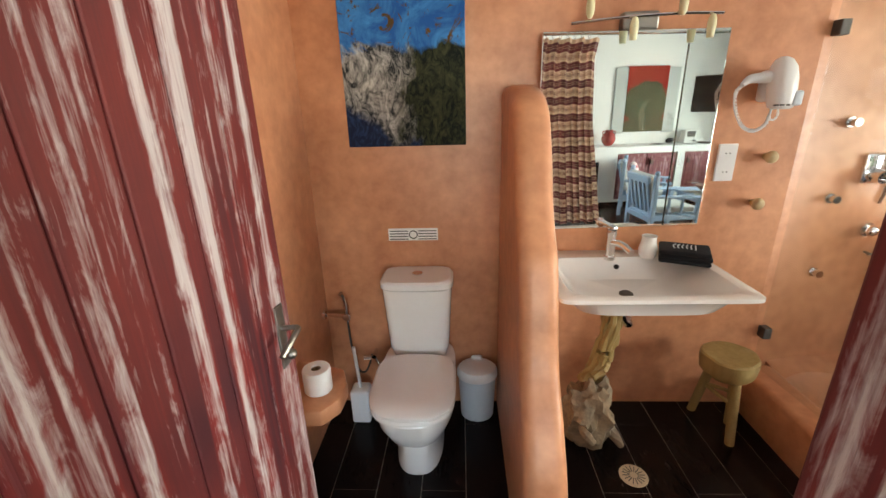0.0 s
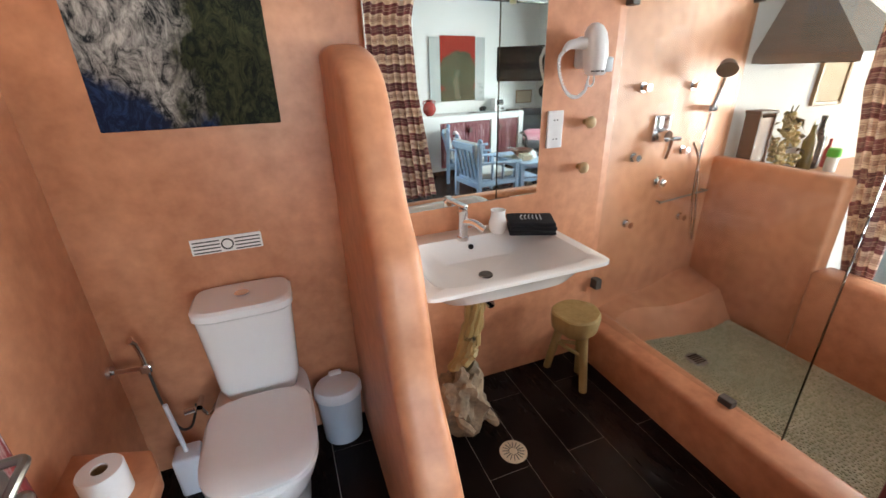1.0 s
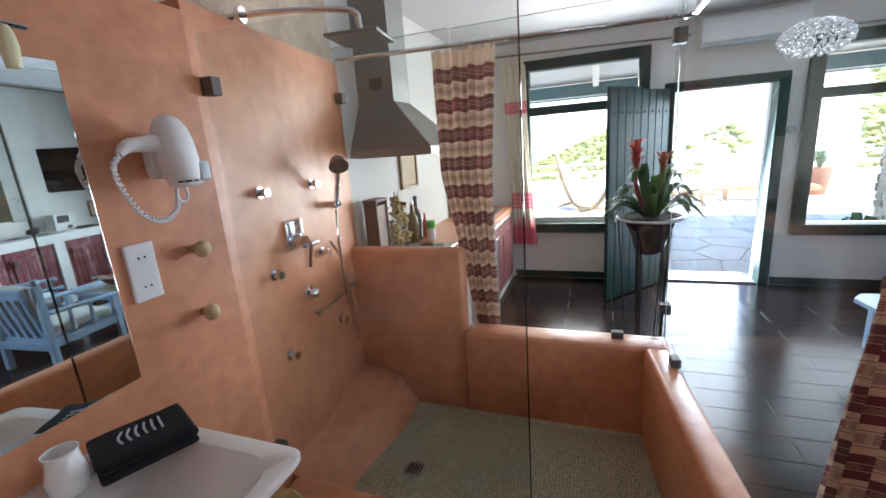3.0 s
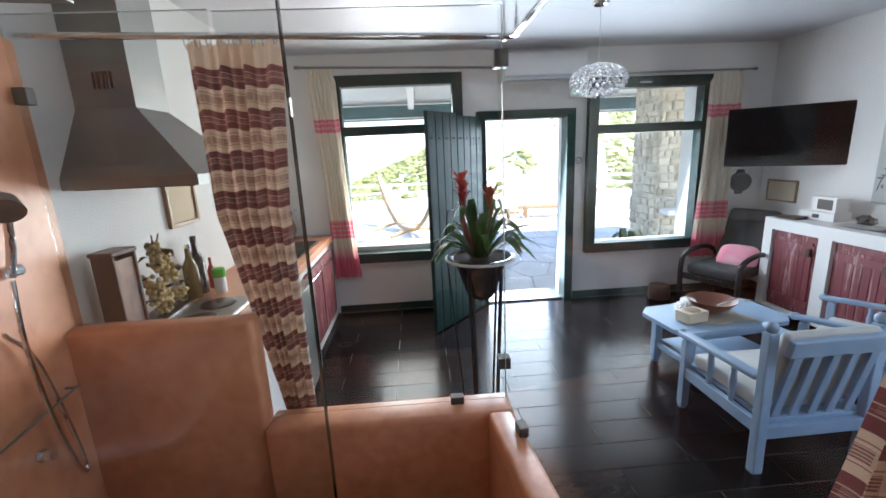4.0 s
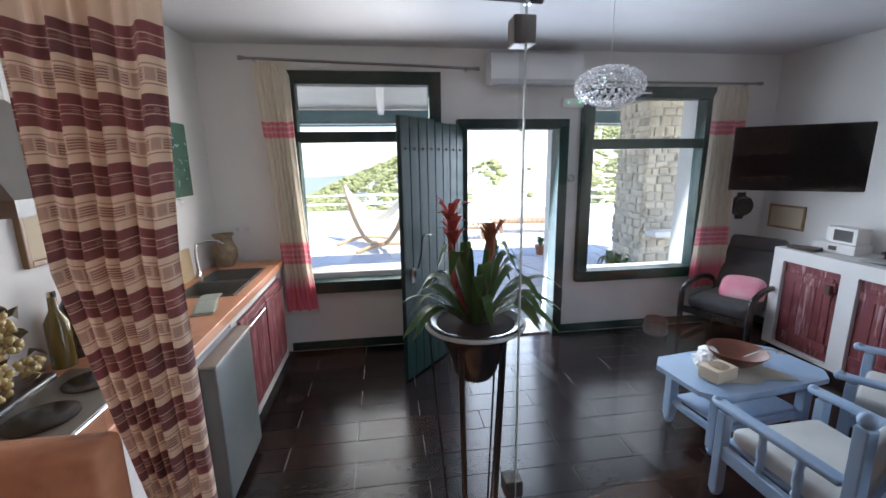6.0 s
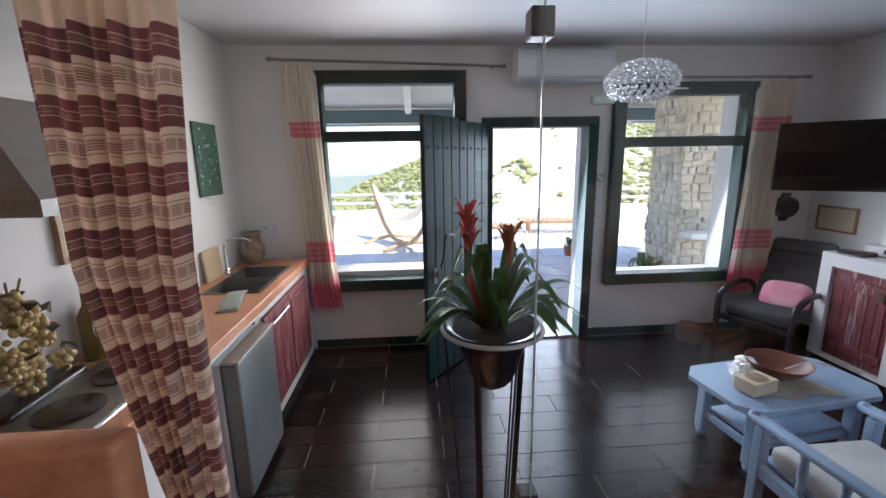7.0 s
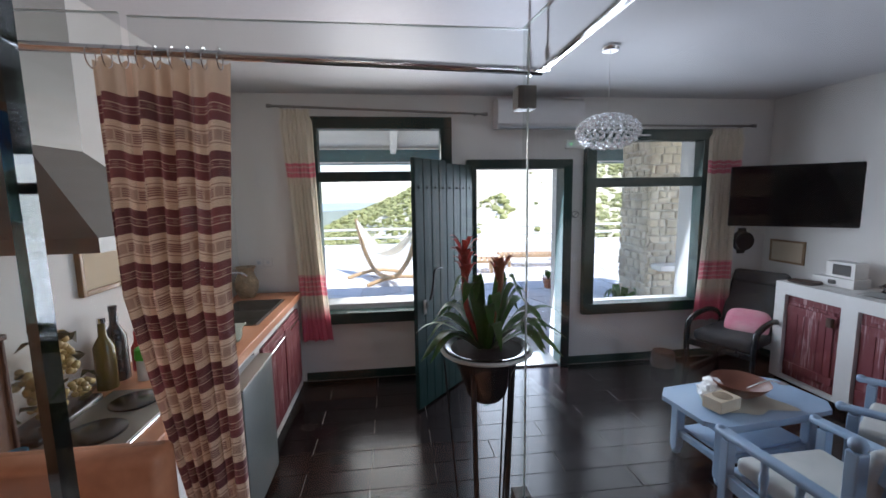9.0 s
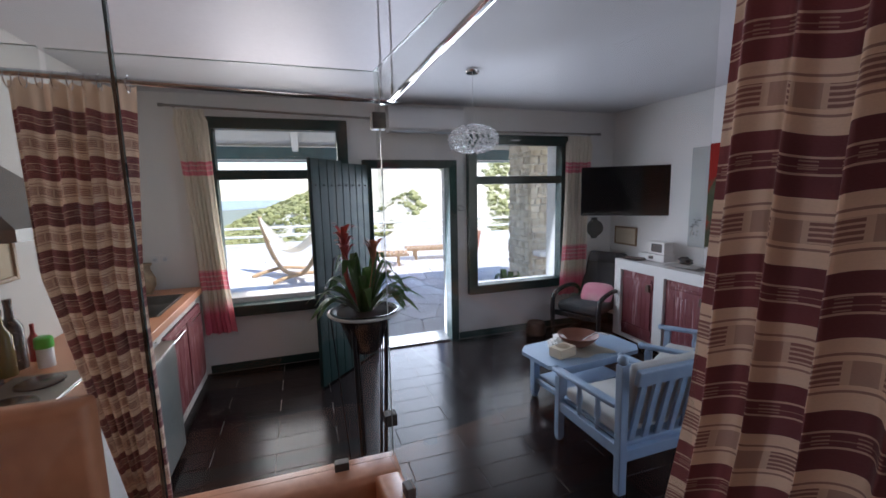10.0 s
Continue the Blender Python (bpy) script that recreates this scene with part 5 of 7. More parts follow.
for x in (5.56, 5.60):
    part("hook", tube(B(), bez([(x, KW - 0.002, 1.49), (x, KW - 0.03, 1.475), (x, KW - 0.035, 1.45), (x, KW - 0.02, 1.44)], 4), 0.003, 6), CHROME, b, smooth=True)

# wooden knife box, grapes, bottles on the worktop
PRINT = surface("faded_print", (0.07, 0.035, 0.025), (0.40, 0.22, 0.13), 0.5, 9, 50, stretch=(1, 1, 0.6), bmp=0.1)
b = thing("wooden_box", (3.66, 2.82, CT), "tall dark wooden box with a picture on its front", "box")
BX = pose(3.605, 2.80, CT, 0, 0, -4) @ Matrix.Diagonal((0.76, 1, 1.15, 1))
part("side", box(B(), -0.09, -0.075, -0.05, 0.05, 0, 0.36, 0.003, 2, BX), DARK_WOOD, b)
part("side", box(B(), 0.075, 0.09, -0.05, 0.05, 0, 0.36, 0.003, 2, BX), DARK_WOOD, b)
part("back", box(B(), -0.075, 0.075, 0.03, 0.045, 0, 0.34, 0, 2, BX), DARK_WOOD, b)
part("front", box(B(), -0.075, 0.075, -0.04, -0.028, 0.01, 0.34, 0, 2, BX), PRINT, b, "faded reddish landscape print")
tp = part("top", box(B(), -0.10, 0.10, -0.055, 0.055, 0.36, 0.378, 0.006, 2, BX), DARK_WOOD, b)
b = thing("blue_cup", (3.70, 2.7, CT), "small blue plastic cup", "cup")
BLUEP = surface("blue_plastic", (0.03, 0.25, 0.45), (0.06, 0.35, 0.55), 0.4, 4, 40, bmp=0.0)
part("cup", lathe(B(), [(0.0, CT), (0.022, CT), (0.028, CT + 0.07), (0.024, CT + 0.07), (0.0, CT + 0.01)], 3.60, 2.70, 20), BLUEP, b, smooth=True)

b = thing("grape_ornament", (3.95, 2.83, CT), "bunch of cream artificial grapes with leaves in a dark bowl", "ornament")
part("tray", box(B(), -0.19, 0.19, -0.075, 0.075, 0.0, 0.035, 0.012, 3, pose(3.90, 2.84 - 0.02, CT + 0.001, 0, 0, 4)), BLACK, b, "long dark tray", smooth=True)
GRAPE = surface("gold_green_grape", (0.30, 0.22, 0.06), (0.66, 0.53, 0.26), 0.32, 22, 60, bmp=0.1, vary=0.7)
DRY_LEAF = surface("dull_olive_leaf", (0.045, 0.05, 0.018), (0.13, 0.12, 0.05), 0.6, 14, 60, bmp=0.3)
gm = None
rnd = random.Random(11)
clumps = [(rnd.uniform(-1, 1), rnd.uniform(-1, 1), q / 13) for q in range(14)]
for i in range(285):
    ux, uy, h = clumps[i % 14]
    wide = 0.135 * (1 - h) ** 0.75 + 0.012
    sp_r = 0.046 * (rnd.random() ** 0.4)
    a, e_ = rnd.uniform(0, 6.283), rnd.uniform(-1.3, 1.3)
    c = Vector((3.89 + wide * ux + sp_r * math.cos(a) * math.cos(e_), 2.79 + 0.45 * wide * uy + 0.8 * sp_r * math.sin(a) * math.cos(e_), CT + 0.075 + 0.30 * h + sp_r * math.sin(e_)))
    if gm is None:
        gm, base_c = part("grape", ball(B(), c, 0.0135, 2), GRAPE, b, smooth=True), c.copy()
    else:
        g = new("grape", gm.data)
        g.parent = b
        g.location = c - base_c
for i in range(18):
    a = i * 2.4
    h = 0.05 + 0.36 * (i / 18)
    c = Vector((3.89 + (0.16 - 0.36 * h) * math.cos(a), 2.79 + (0.075 - 0.14 * h) * math.sin(a), CT + h))
    k = 0.8 + 0.5 * rnd.random()
    bm = B()
    o = [bm.verts.new(c + k * Vector((math.cos(a) * dx - math.sin(a) * dy, math.sin(a) * dx + math.cos(a) * dy, dz + dx * rnd.uniform(-0.3, 0.9)))) for dx, dy, dz in ((0, 0, 0), (0.018, 0.024, 0.010), (0.036, 0.020, 0.0), (0.058, 0, -0.012), (0.036, -0.020, 0.0), (0.018, -0.024, 0.010))]
    bm.faces.new(o)
    bmesh.ops.solidify(bm, geom=bm.faces[:], thickness=0.002)
    part("leaf", bm, DRY_LEAF, b)
for dx in (-0.02, 0.015):
    part("stalk", tube(B(), bez([(3.89, 2.79, CT + 0.30), (3.89 + dx, 2.79, CT + 0.40), (3.89 + 1.6 * dx, 2.78, CT + 0.45)], 4), 0.004), DRY_LEAF, b)


def bottle(name, x, y, h, r, mat, lab, cap):
    t_ = thing(name, (x, y, CT), lab, "bottle", "bottles on the worktop")
    part("body", lathe(B(), [(0.0, CT), (r, CT), (r, CT + h * 0.6), (r * 0.4, CT + h * 0.75), (r * 0.35, CT + h * 0.93), (0.0, CT + h * 0.93)], x, y, 24), mat, t_, smooth=True)
    part("cap", rod(B(), (x, y, CT + h * 0.93), (x, y, CT + h), r * 0.4), cap, t_)


OIL = surface("olive_oil_bottle", (0.09, 0.07, 0.012), (0.16, 0.12, 0.02), 0.12, 4, 40, bmp=0.0)
SOAP = surface("green_plastic", (0.05, 0.45, 0.03), (0.10, 0.58, 0.06), 0.35, 4, 40, bmp=0.0)
REDP = surface("red_plastic", (0.4, 0.02, 0.03), (0.5, 0.04, 0.04), 0.35, 4, 40, bmp=0.0)
bottle("oil_bottle", 4.22, 2.82, 0.33, 0.042, OIL, "tall bottle of olive oil with a steel pourer", CHROME)
bottle("dark_bottle", 4.32, 2.83, 0.36, 0.045, BLACK, "tall dark bottle on the worktop", BLACK)
b = thing("soap_bottle", (4.30, 2.72, CT), "clear plastic bottle with a green lid", "bottle", "bottles on the worktop")
part("body", lathe(B(), [(0.0, CT), (0.035, CT), (0.035, CT + 0.09), (0.03, CT + 0.10), (0.0, CT + 0.1)], 4.30, 2.70, 24), WHITE_PLASTIC, b, smooth=True)
part("cap", lathe(B(), [(0.038, CT + 0.10), (0.04, CT + 0.105), (0.038, CT + 0.15), (0.03, CT + 0.158), (0.0, CT + 0.16)], 4.30, 2.70, 24), SOAP, b, smooth=True)
bottle("red_bottle", 4.42, 2.80, 0.20, 0.025, REDP, "small red plastic bottle", REDP)
b = thing("socket", (EW, 2.69, 1.17), "white double power socket on the white wall", "socket", "wall sockets")
for y in (2.65, 2.73):
    part("plate", box(B(), EW - 0.012, EW, y - 0.038, y + 0.038, 1.13, 1.21, 0.004), WHITE_PLASTIC, b)
    part("outlet", rod(B(), (EW - 0.0135, y, 1.17), (EW - 0.01, y, 1.17), 0.02), GREY_PLASTIC, b)



# ---------------------------------------------------------------- plant stand behind the glass
PX, PY = 3.745, 1.15
RIM_WHITE = surface("pale_enamel", (0.55, 0.56, 0.54), (0.68, 0.68, 0.66), 0.35, 8, 50, bmp=0.05)
b = thing("plant_stand", (PX, PY, 0), "tall black wrought iron plant stand with a wire rim", "plant stand")
part("rim", tube(B(), [(PX + 0.172 * math.cos(a * 0.19635), PY + 0.172 * math.sin(a * 0.19635), 1.165) for a in range(33)], 0.0075, 10), RIM_WHITE, b, "pale metal rim", smooth=True)
part("base_ring", tube(B(), [(PX + 0.13 * math.cos(a * 0.19635), PY + 0.13 * math.sin(a * 0.19635), 0.012) for a in range(33)], 0.008, 8), IRON, b, smooth=True)
for i in range(3):
    a = 0.35 + i * 2.0944
    part("leg", rod(B(), (PX + 0.105 * math.cos(a), PY + 0.105 * math.sin(a), 1.13), (PX + 0.062 * math.cos(a), PY + 0.062 * math.sin(a), 0.01), 0.010), IRON, b, smooth=True)
    part("strut", rod(B(), (PX + 0.168 * math.cos(a + 1.0), PY + 0.168 * math.sin(a + 1.0), 1.16), (PX + 0.075 * math.cos(a + 1.0), PY + 0.075 * math.sin(a + 1.0), 0.01), 0.004), IRON, b)
b = thing("potted_plant", (PX, PY, 1.0), "green bromeliad with two red flower spikes in a dark pot", "potted plant")
part("pot", lathe(B(), [(0.0, 0.955), (0.03, 0.955), (0.058, 0.962), (0.076, 0.985), (0.092, 1.04), (0.114, 1.10), (0.138, 1.15), (0.156, 1.164), (0.166, 1.168), (0.166, 1.176), (0.155, 1.176), (0.13, 1.16), (0.0, 1.15)], PX, PY, 36), BLACK, b, smooth=True)
part("pot_tip", ball(B(), (PX, PY, 0.948), 0.022, 2), GLASS_EDGE, b)
part("soil", lathe(B(), [(0.0, 1.172), (0.09, 1.170), (0.148, 1.164)], PX, PY, 24), SOIL, b)
rnd = random.Random(5)


def blade(base, yaw, length, rise, droop, width, twist=0.0):
    bm = B()
    rows = []
    n = 12
    for i in range(n + 1):
        s = i / n
        r = length * (s - 0.12 * s * s)
        z = rise * math.sin(min(1.0, s * 1.05) * 2.2) / 0.95 - droop * s * s
        w = width * (0.55 + 0.9 * s) * (1 - s ** 3.5) + 0.001
        c = Vector(base) + Vector((math.cos(yaw) * r, math.sin(yaw) * r, z))
        side = Vector((-math.sin(yaw), math.cos(yaw), 0.25 * math.sin(twist + s)))
        rows.append([bm.verts.new(c - side * w + Vector((0, 0, 0.25 * w))), bm.verts.new(c), bm.verts.new(c + side * w + Vector((0, 0, 0.25 * w)))])
    for p, q in zip(rows, rows[1:]):
        for k in range(2):
            bm.faces.new((p[k], p[k + 1], q[k + 1], q[k]))
    bmesh.ops.solidify(bm, geom=bm.faces[:], thickness=0.0015)
    return bm


for i in range(34):
    up = rnd.random()
    yaw = i * 2.4 + rnd.uniform(-0.3, 0.3)
    part("leaf", blade((PX + 0.02 * math.cos(yaw), PY + 0.02 * math.sin(yaw), 1.15), yaw, 0.10 + 0.22 * up, 0.10 + 0.17 * (1 - up) + 0.05 * rnd.random(), 0.01 + 0.06 * up, 0.015 + 0.013 * rnd.random(), rnd.uniform(-1, 1)), LEAF, b, smooth=True)
for yaw, far, rise in ((-1.35, 0.40, 0.165), (-1.75, 0.33, 0.12), (1.45, 0.31, 0.13), (1.95, 0.27, 0.16)):
    part("leaf", blade((PX + 0.02 * math.cos(yaw), PY + 0.02 * math.sin(yaw), 1.15), yaw, far, rise, 0.05, 0.014), LEAF, b, "long arching leaf", smooth=True)
ORANGE_BRACT = surface("orange_brown_bract", (0.30, 0.07, 0.03), (0.52, 0.20, 0.09), 0.5, 10, 60, bmp=0.1)
for cx, cy, top, lean, mat, n, big in ((PX + 0.0, PY + 0.075, 1.61, 0.01, FLOWER, 20, 0.075), (PX + 0.01, PY - 0.05, 1.535, -0.015, ORANGE_BRACT, 12, 0.07)):
    st = part("flower_stalk", tube(B(), bez([(PX, PY, 1.15), (cx, cy, 1.33), (cx, cy + lean, top - 0.05)], 6), 0.011), mat, b, "red flower stalk", smooth=True)
    for k in range(n):
        q = k / (n - 1)
        h = (1.36 if n > 20 else 1.42) + (top - (1.45 if n > 20 else 1.49)) * q
        part("bract", blade((cx, cy + lean * q, h), k * 2.4, big * (0.75 + 0.35 * rnd.random()) * (1.0 - 0.45 * q if n > 20 else 0.7 + 0.3 * q), 0.042 + 0.02 * rnd.random(), -0.02, 0.0085 + 0.0035 * rnd.random(), rnd.uniform(-1, 1)), mat, st, smooth=True)

# ---------------------------------------------------------------- crystal pendant
LX, LY, LZ = 4.86, 0.085, 2.15
b = thing("pendant_lamp", (LX, LY, LZ), "oval pendant lamp of clear glass beads", "pendant lamp")
part("rose", lathe(B(), [(0.0, CZ - 0.03), (0.05, CZ - 0.03), (0.058, CZ - 0.02), (0.058, CZ)], LX, LY, 28), CHROME, b, smooth=True)
part("cable", rod(B(), (LX, LY, LZ + 0.095), (LX, LY, CZ - 0.02), 0.0025), WHITE_PLASTIC, b)
CRYSTAL, nt, bs = nodes_of("clear_crystal")
bs.inputs["Base Color"].default_value = (0.93, 0.94, 0.95, 1)
bs.inputs["Roughness"].default_value = 0.04
bs.inputs["Metallic"].default_value = 0.25
bs.inputs["Transmission Weight"].default_value = 0.75
bs.inputs["IOR"].default_value = 1.5
WIRE = surface("silver_wire", (0.55, 0.55, 0.56), (0.65, 0.65, 0.66), 0.25, 6, 60, metal=1.0, bmp=0.0)
me0 = None
for j in range(11):
    lat = -1.35 + 2.7 * j / 10
    n = max(4, int(26 * math.cos(lat)))
    for i in range(n):
        a = 6.28318 * (i + 0.5 * (j % 2)) / n
        c = (0.195 * math.cos(lat) * math.cos(a), 0.195 * math.cos(lat) * math.sin(a), 0.108 * math.sin(lat))
        if me0 is None:
            o = part("bead", ball(B(), (0, 0, 0), 0.0145, 1), CRYSTAL)
            me0 = o.data
        else:
            o = new("bead", me0)
        o.parent = b
        o.location = c
for j in range(6):
    lat = -1.1 + 2.2 * j / 5
    part("hoop", tube(B(), [(LX + 0.185 * math.cos(lat) * math.cos(a * 0.2618), LY + 0.185 * math.cos(lat) * math.sin(a * 0.2618), LZ + 0.10 * math.sin(lat)) for a in range(25)], 0.003, 5), WIRE, b)
for j in range(8):
    a = j * 0.7854
    part("rib", tube(B(), [(LX + 0.185 * math.cos(l) * math.cos(a), LY + 0.185 * math.cos(l) * math.sin(a), LZ + 0.10 * math.sin(l)) for l in [-1.5 + 0.3 * k for k in range(11)]], 0.0025, 5), WIRE, b)

# ---------------------------------------------------------------- far wall fittings
b = thing("air_conditioner", (EW, 0.22, 2.36), "white split air conditioner high on the wall", "air conditioner")
bm = B()
prism(bm, [(EW, 2.37), (EW - 0.14, 2.36), (EW - 0.19, 2.40), (EW - 0.20, 2.50), (EW - 0.18, 2.60), (EW - 0.15, 2.625), (EW, 2.63)], "y", -0.30, 0.52)
part("housing", bm, WHITE_PLASTIC, b, smooth=True)
part("flap", box(B(), EW - 0.186, EW - 0.10, -0.27, 0.49, 2.358, 2.372, 0.003), GREY_PLASTIC, b)
b = thing("emergency_light", (EW, -0.30, 2.24), "small white emergency lamp with green indicator", "emergency light")
part("case", box(B(), EW - 0.04, EW, -0.40, -0.19, 2.19, 2.27, 0.008, 3), WHITE_PLASTIC, b, smooth=True)
GREENLED, nt, bs = nodes_of("green_indicator")
bs.inputs["Emission Color"].default_value, bs.inputs["Emission Strength"].default_value = (0.05, 1, 0.2, 1), 3.0
for y in (-0.35, -0.24):
    part("indicator", ball(B(), (EW - 0.041, y, 2.232), 0.006, 1), GREENLED, b)
b = thing("no_smoking_sign", (EW, -0.31, 1.55), "small round no-smoking sign on the wall", "sign")
part("disc", rod(B(), (EW - 0.003, -0.315, 1.55), (EW, -0.315, 1.55), 0.034, seg=28), PAPER, b)
part("ring", tube(B(), [(EW - 0.005, -0.315 + 0.032 * math.cos(a * 0.2618), 1.55 + 0.032 * math.sin(a * 0.2618)) for a in range(25)], 0.004, 6), INK, b)
part("bar", rod(B(), (EW - 0.005, -0.338, 1.572), (EW - 0.005, -0.292, 1.528), 0.003), INK, b)
b = thing("light_switch", (EW, -0.31, 1.12), "white light switch beside the door", "switch")
part("plate", box(B(), EW - 0.01, EW, -0.35, -0.27, 1.08, 1.16, 0.003), WHITE_PLASTIC, b)
part("rocker", box(B(), EW - 0.014, EW - 0.01, -0.335, -0.285, 1.095, 1.145, 0.002), WHITE_PLASTIC, b)
b = thing("wall_speaker", (EW, -2.16, 1.23), "black round wall speaker", "speaker")
part("cone", rod(B(), (EW, -2.16, 1.235), (EW - 0.06, -2.15, 1.235), 0.11, 0.10, 32), BLACK, b, smooth=True)
part("grille", rod(B(), (EW - 0.06, -2.15, 1.235), (EW - 0.066, -2.149, 1.235), 0.085, seg=32), IRON, b)
part("bracket", box(B(), EW - 0.02, EW, -2.2, -2.12, 1.1, 1.37), IRON, b)

# ---------------------------------------------------------------- masonry sideboard
b = thing("sideboard", (4.1, -2.2, 0), "white masonry sideboard with limed red plank doors", "sideboard")
SBX0, SBX1, SF = 3.28, 5.545, -1.95
sh = B()
wall_with_holes(sh, "y", SF - 0.10, SF, SBX0, SBX1, 0.07, 0.945, [(4.98, 5.45, 0.10, 0.84), (3.86, 4.86, 0.10, 0.84)])
part("front", sh, WHITE_WALL, b)
part("top", box(B(), SBX0, SBX1 + 0.004, SW, SF - 0.10, 0.86, 0.947, 0.006), WHITE_WALL, b)
part("end", box(B(), SBX1 - 0.10, SBX1, SW, SF - 0.10, 0.07, 0.86), WHITE_WALL, b)
part("end", box(B(), SBX0, SBX0 + 0.1, SW, SF - 0.10, 0.07, 0.86), WHITE_WALL, b)
part("back", box(B(), SBX0 + 0.1, SBX1 - 0.1, SW, SW + 0.02, 0.07, 0.86), WHITE_WALL, b)
part("plinth", box(B(), SBX0 + 0.01, SBX1 - 0.01, SW, SF - 0.05, 0.0, 0.07), TILE, b)
for x0, x1 in ((4.985, 5.445), (4.365, 4.855), (3.865, 4.355)):
    dd = part("door", box(B(), x0, x1, SF - 0.05, SF - 0.03, 0.105, 0.835, 0.003), CAB_RED, b, "limed red plank door")
    n = 6
    for k in range(n):
        w = (x1 - x0 - 0.10) / n
        part("plank", box(B(), x0 + 0.05 + w * k + 0.002, x0 + 0.05 + w * (k + 1) - 0.002, SF - 0.03, SF - 0.018, 0.16, 0.78, 0.002), CAB_RED, dd)
    for z in (0.18, 0.69):
        part("batten", box(B(), x0 + 0.02, x1 - 0.02, SF - 0.018, SF - 0.004, z, z + 0.065, 0.003), CAB_RED, dd)
    part("knob", box(B(), x0 + 0.04, x0 + 0.085, SF - 0.01, SF + 0.022, 0.66, 0.735, 0.006), DARK_WOOD, dd)
b = thing("fireplace_opening", (3.45, SF, 0.4), "black steel stove set in the masonry bench", "stove")
part("body", box(B(), 3.36, 3.56, SF - 0.02, SF + 0.01, 0.30, 0.72, 0.006), BLACK, b)
part("door", box(B(), 3.38, 3.54, SF + 0.01, SF + 0.018, 0.34, 0.68, 0.004), SCREEN, b)
structure("wall_bench", box(B(), 2.75, SBX0, SW, SF, 0.0, 0.45, 0.01), WHITE_WALL, "low white masonry bench beside the sideboard", "bench")

# tree painting in its grey niche frame
m, nt, bs = nodes_of("tree_painting")
v = coords(nt, "Object")
sp = nt.nodes.new("ShaderNodeSeparateXYZ")
nt.links.new(v, sp.inputs[0])
n1, n2 = noise_of(nt, v, 7, 7, 0.65, 0.8), noise_of(nt, v, 2.5, 3)
dx, dz = mth(nt, "DIVIDE", sp.outputs[0], 0.40), mth(nt, "DIVIDE", mth(nt, "ADD", sp.outputs[2], 0.06), 0.37)
rr = mth(nt, "ADD", mth(nt, "MULTIPLY", dx, dx), mth(nt, "MULTIPLY", dz, dz))
tree = mth(nt, "SUBTRACT", 1.0, ramp(nt, mth(nt, "ADD", rr, mth(nt, "MULTIPLY", mth(nt, "SUBTRACT", n1, 0.5), 1.1)), 0.82, 1.02))
gnd = mth(nt, "SUBTRACT", 1.0, ramp(nt, mth(nt, "ADD", sp.outputs[2], mth(nt, "MULTIPLY", n2, 0.15)), -0.24, -0.18))
leafc = mixc(nt, n1, (0.022, 0.026, 0.015), (0.11, 0.12, 0.07))
trunk = mth(nt, "MULTIPLY", mth(nt, "LESS_THAN", mth(nt, "ABSOLUTE", mth(nt, "ADD", sp.outputs[0], mth(nt, "MULTIPLY", mth(nt, "SUBTRACT", n2, 0.5), 0.3))), 0.035), mth(nt, "LESS_THAN", sp.outputs[2], 0.0))
col = mixc(nt, tree, (0.27, 0.022, 0.016), leafc)
col = mixc(nt, gnd, col, mixc(nt, n1, (0.035, 0.036, 0.02), (0.10, 0.10, 0.06)))
col = mixc(nt, mth(nt, "MULTIPLY", trunk, 0.7), col, (0.15, 0.14, 0.10))
nt.links.new(col, bs.inputs["Base Color"])
bs.inputs["Roughness"].default_value = 0.85
bs.inputs["Specular IOR Level"].default_value = 0.12
bump(nt, bs, n1, 0.4, 0.004)
TREE_ART = m
GREY_SIDE = surface("grey_painted_board", (0.36, 0.38, 0.37), (0.46, 0.48, 0.46), 0.7, 3, 40)
b = thing("painting", (4.47, SW, 1.63), "painting of an old olive tree against a red sky", "painting")
part("canvas", box(B(), 4.13, 4.81, SW + 0.01, SW + 0.035, 1.14, 2.15, 0.003), TREE_ART, b)
for x0, x1 in ((3.93, 4.13), (4.81, 5.01)):
    part("side_board", box(B(), x0, x1, SW, SW + 0.03, 1.12, 2.13, 0.004), GREY_SIDE, b, "grey side board with a dark sprig")
sp_ = B()
rnd = random.Random(3)
for i in range(14):
    x, z = 4.93 + rnd.uniform(-0.06, 0.05), 1.33 + rnd.uniform(-0.09, 0.10)
    ball(sp_, (x, SW + 0.031, z), 0.012, 1, (1, 0.15, 0.6))
tube(sp_, bez([(4.98, SW + 0.031, 1.22), (4.95, SW + 0.031, 1.33), (4.88, SW + 0.031, 1.42)], 5), 0.003, 5)
part("sprig", sp_, INK, b, "dark painted sprig", kind="stuff")

# television
TVM = pose(5.585, -2.10, 1.705, 0, 0, 51)
b = thing("television", (5.585, -2.10, 1.705), "large black flat television on a wall arm", "television")
posed(b, TVM)
part("casing", box(B(), -0.485, 0.485, -0.02, 0.02, -0.28, 0.28, 0.006), BLACK, b)
part("screen", box(B(), -0.475, 0.475, 0.0205, 0.024, -0.27, 0.272), SCREEN, b)
part("wall_arm", rod(B(), (0, -0.02, 0), (-0.02, -0.36, 0), 0.02), IRON, b)

# small framed certificate
b = thing("framed_certificate", (5.9, SW, 1.14), "small framed certificate with a gilt frame", "picture")
part("print", box(B(), 5.75, 6.08, SW + 0.006, SW + 0.012, 1.05, 1.24), BEIGE, b)
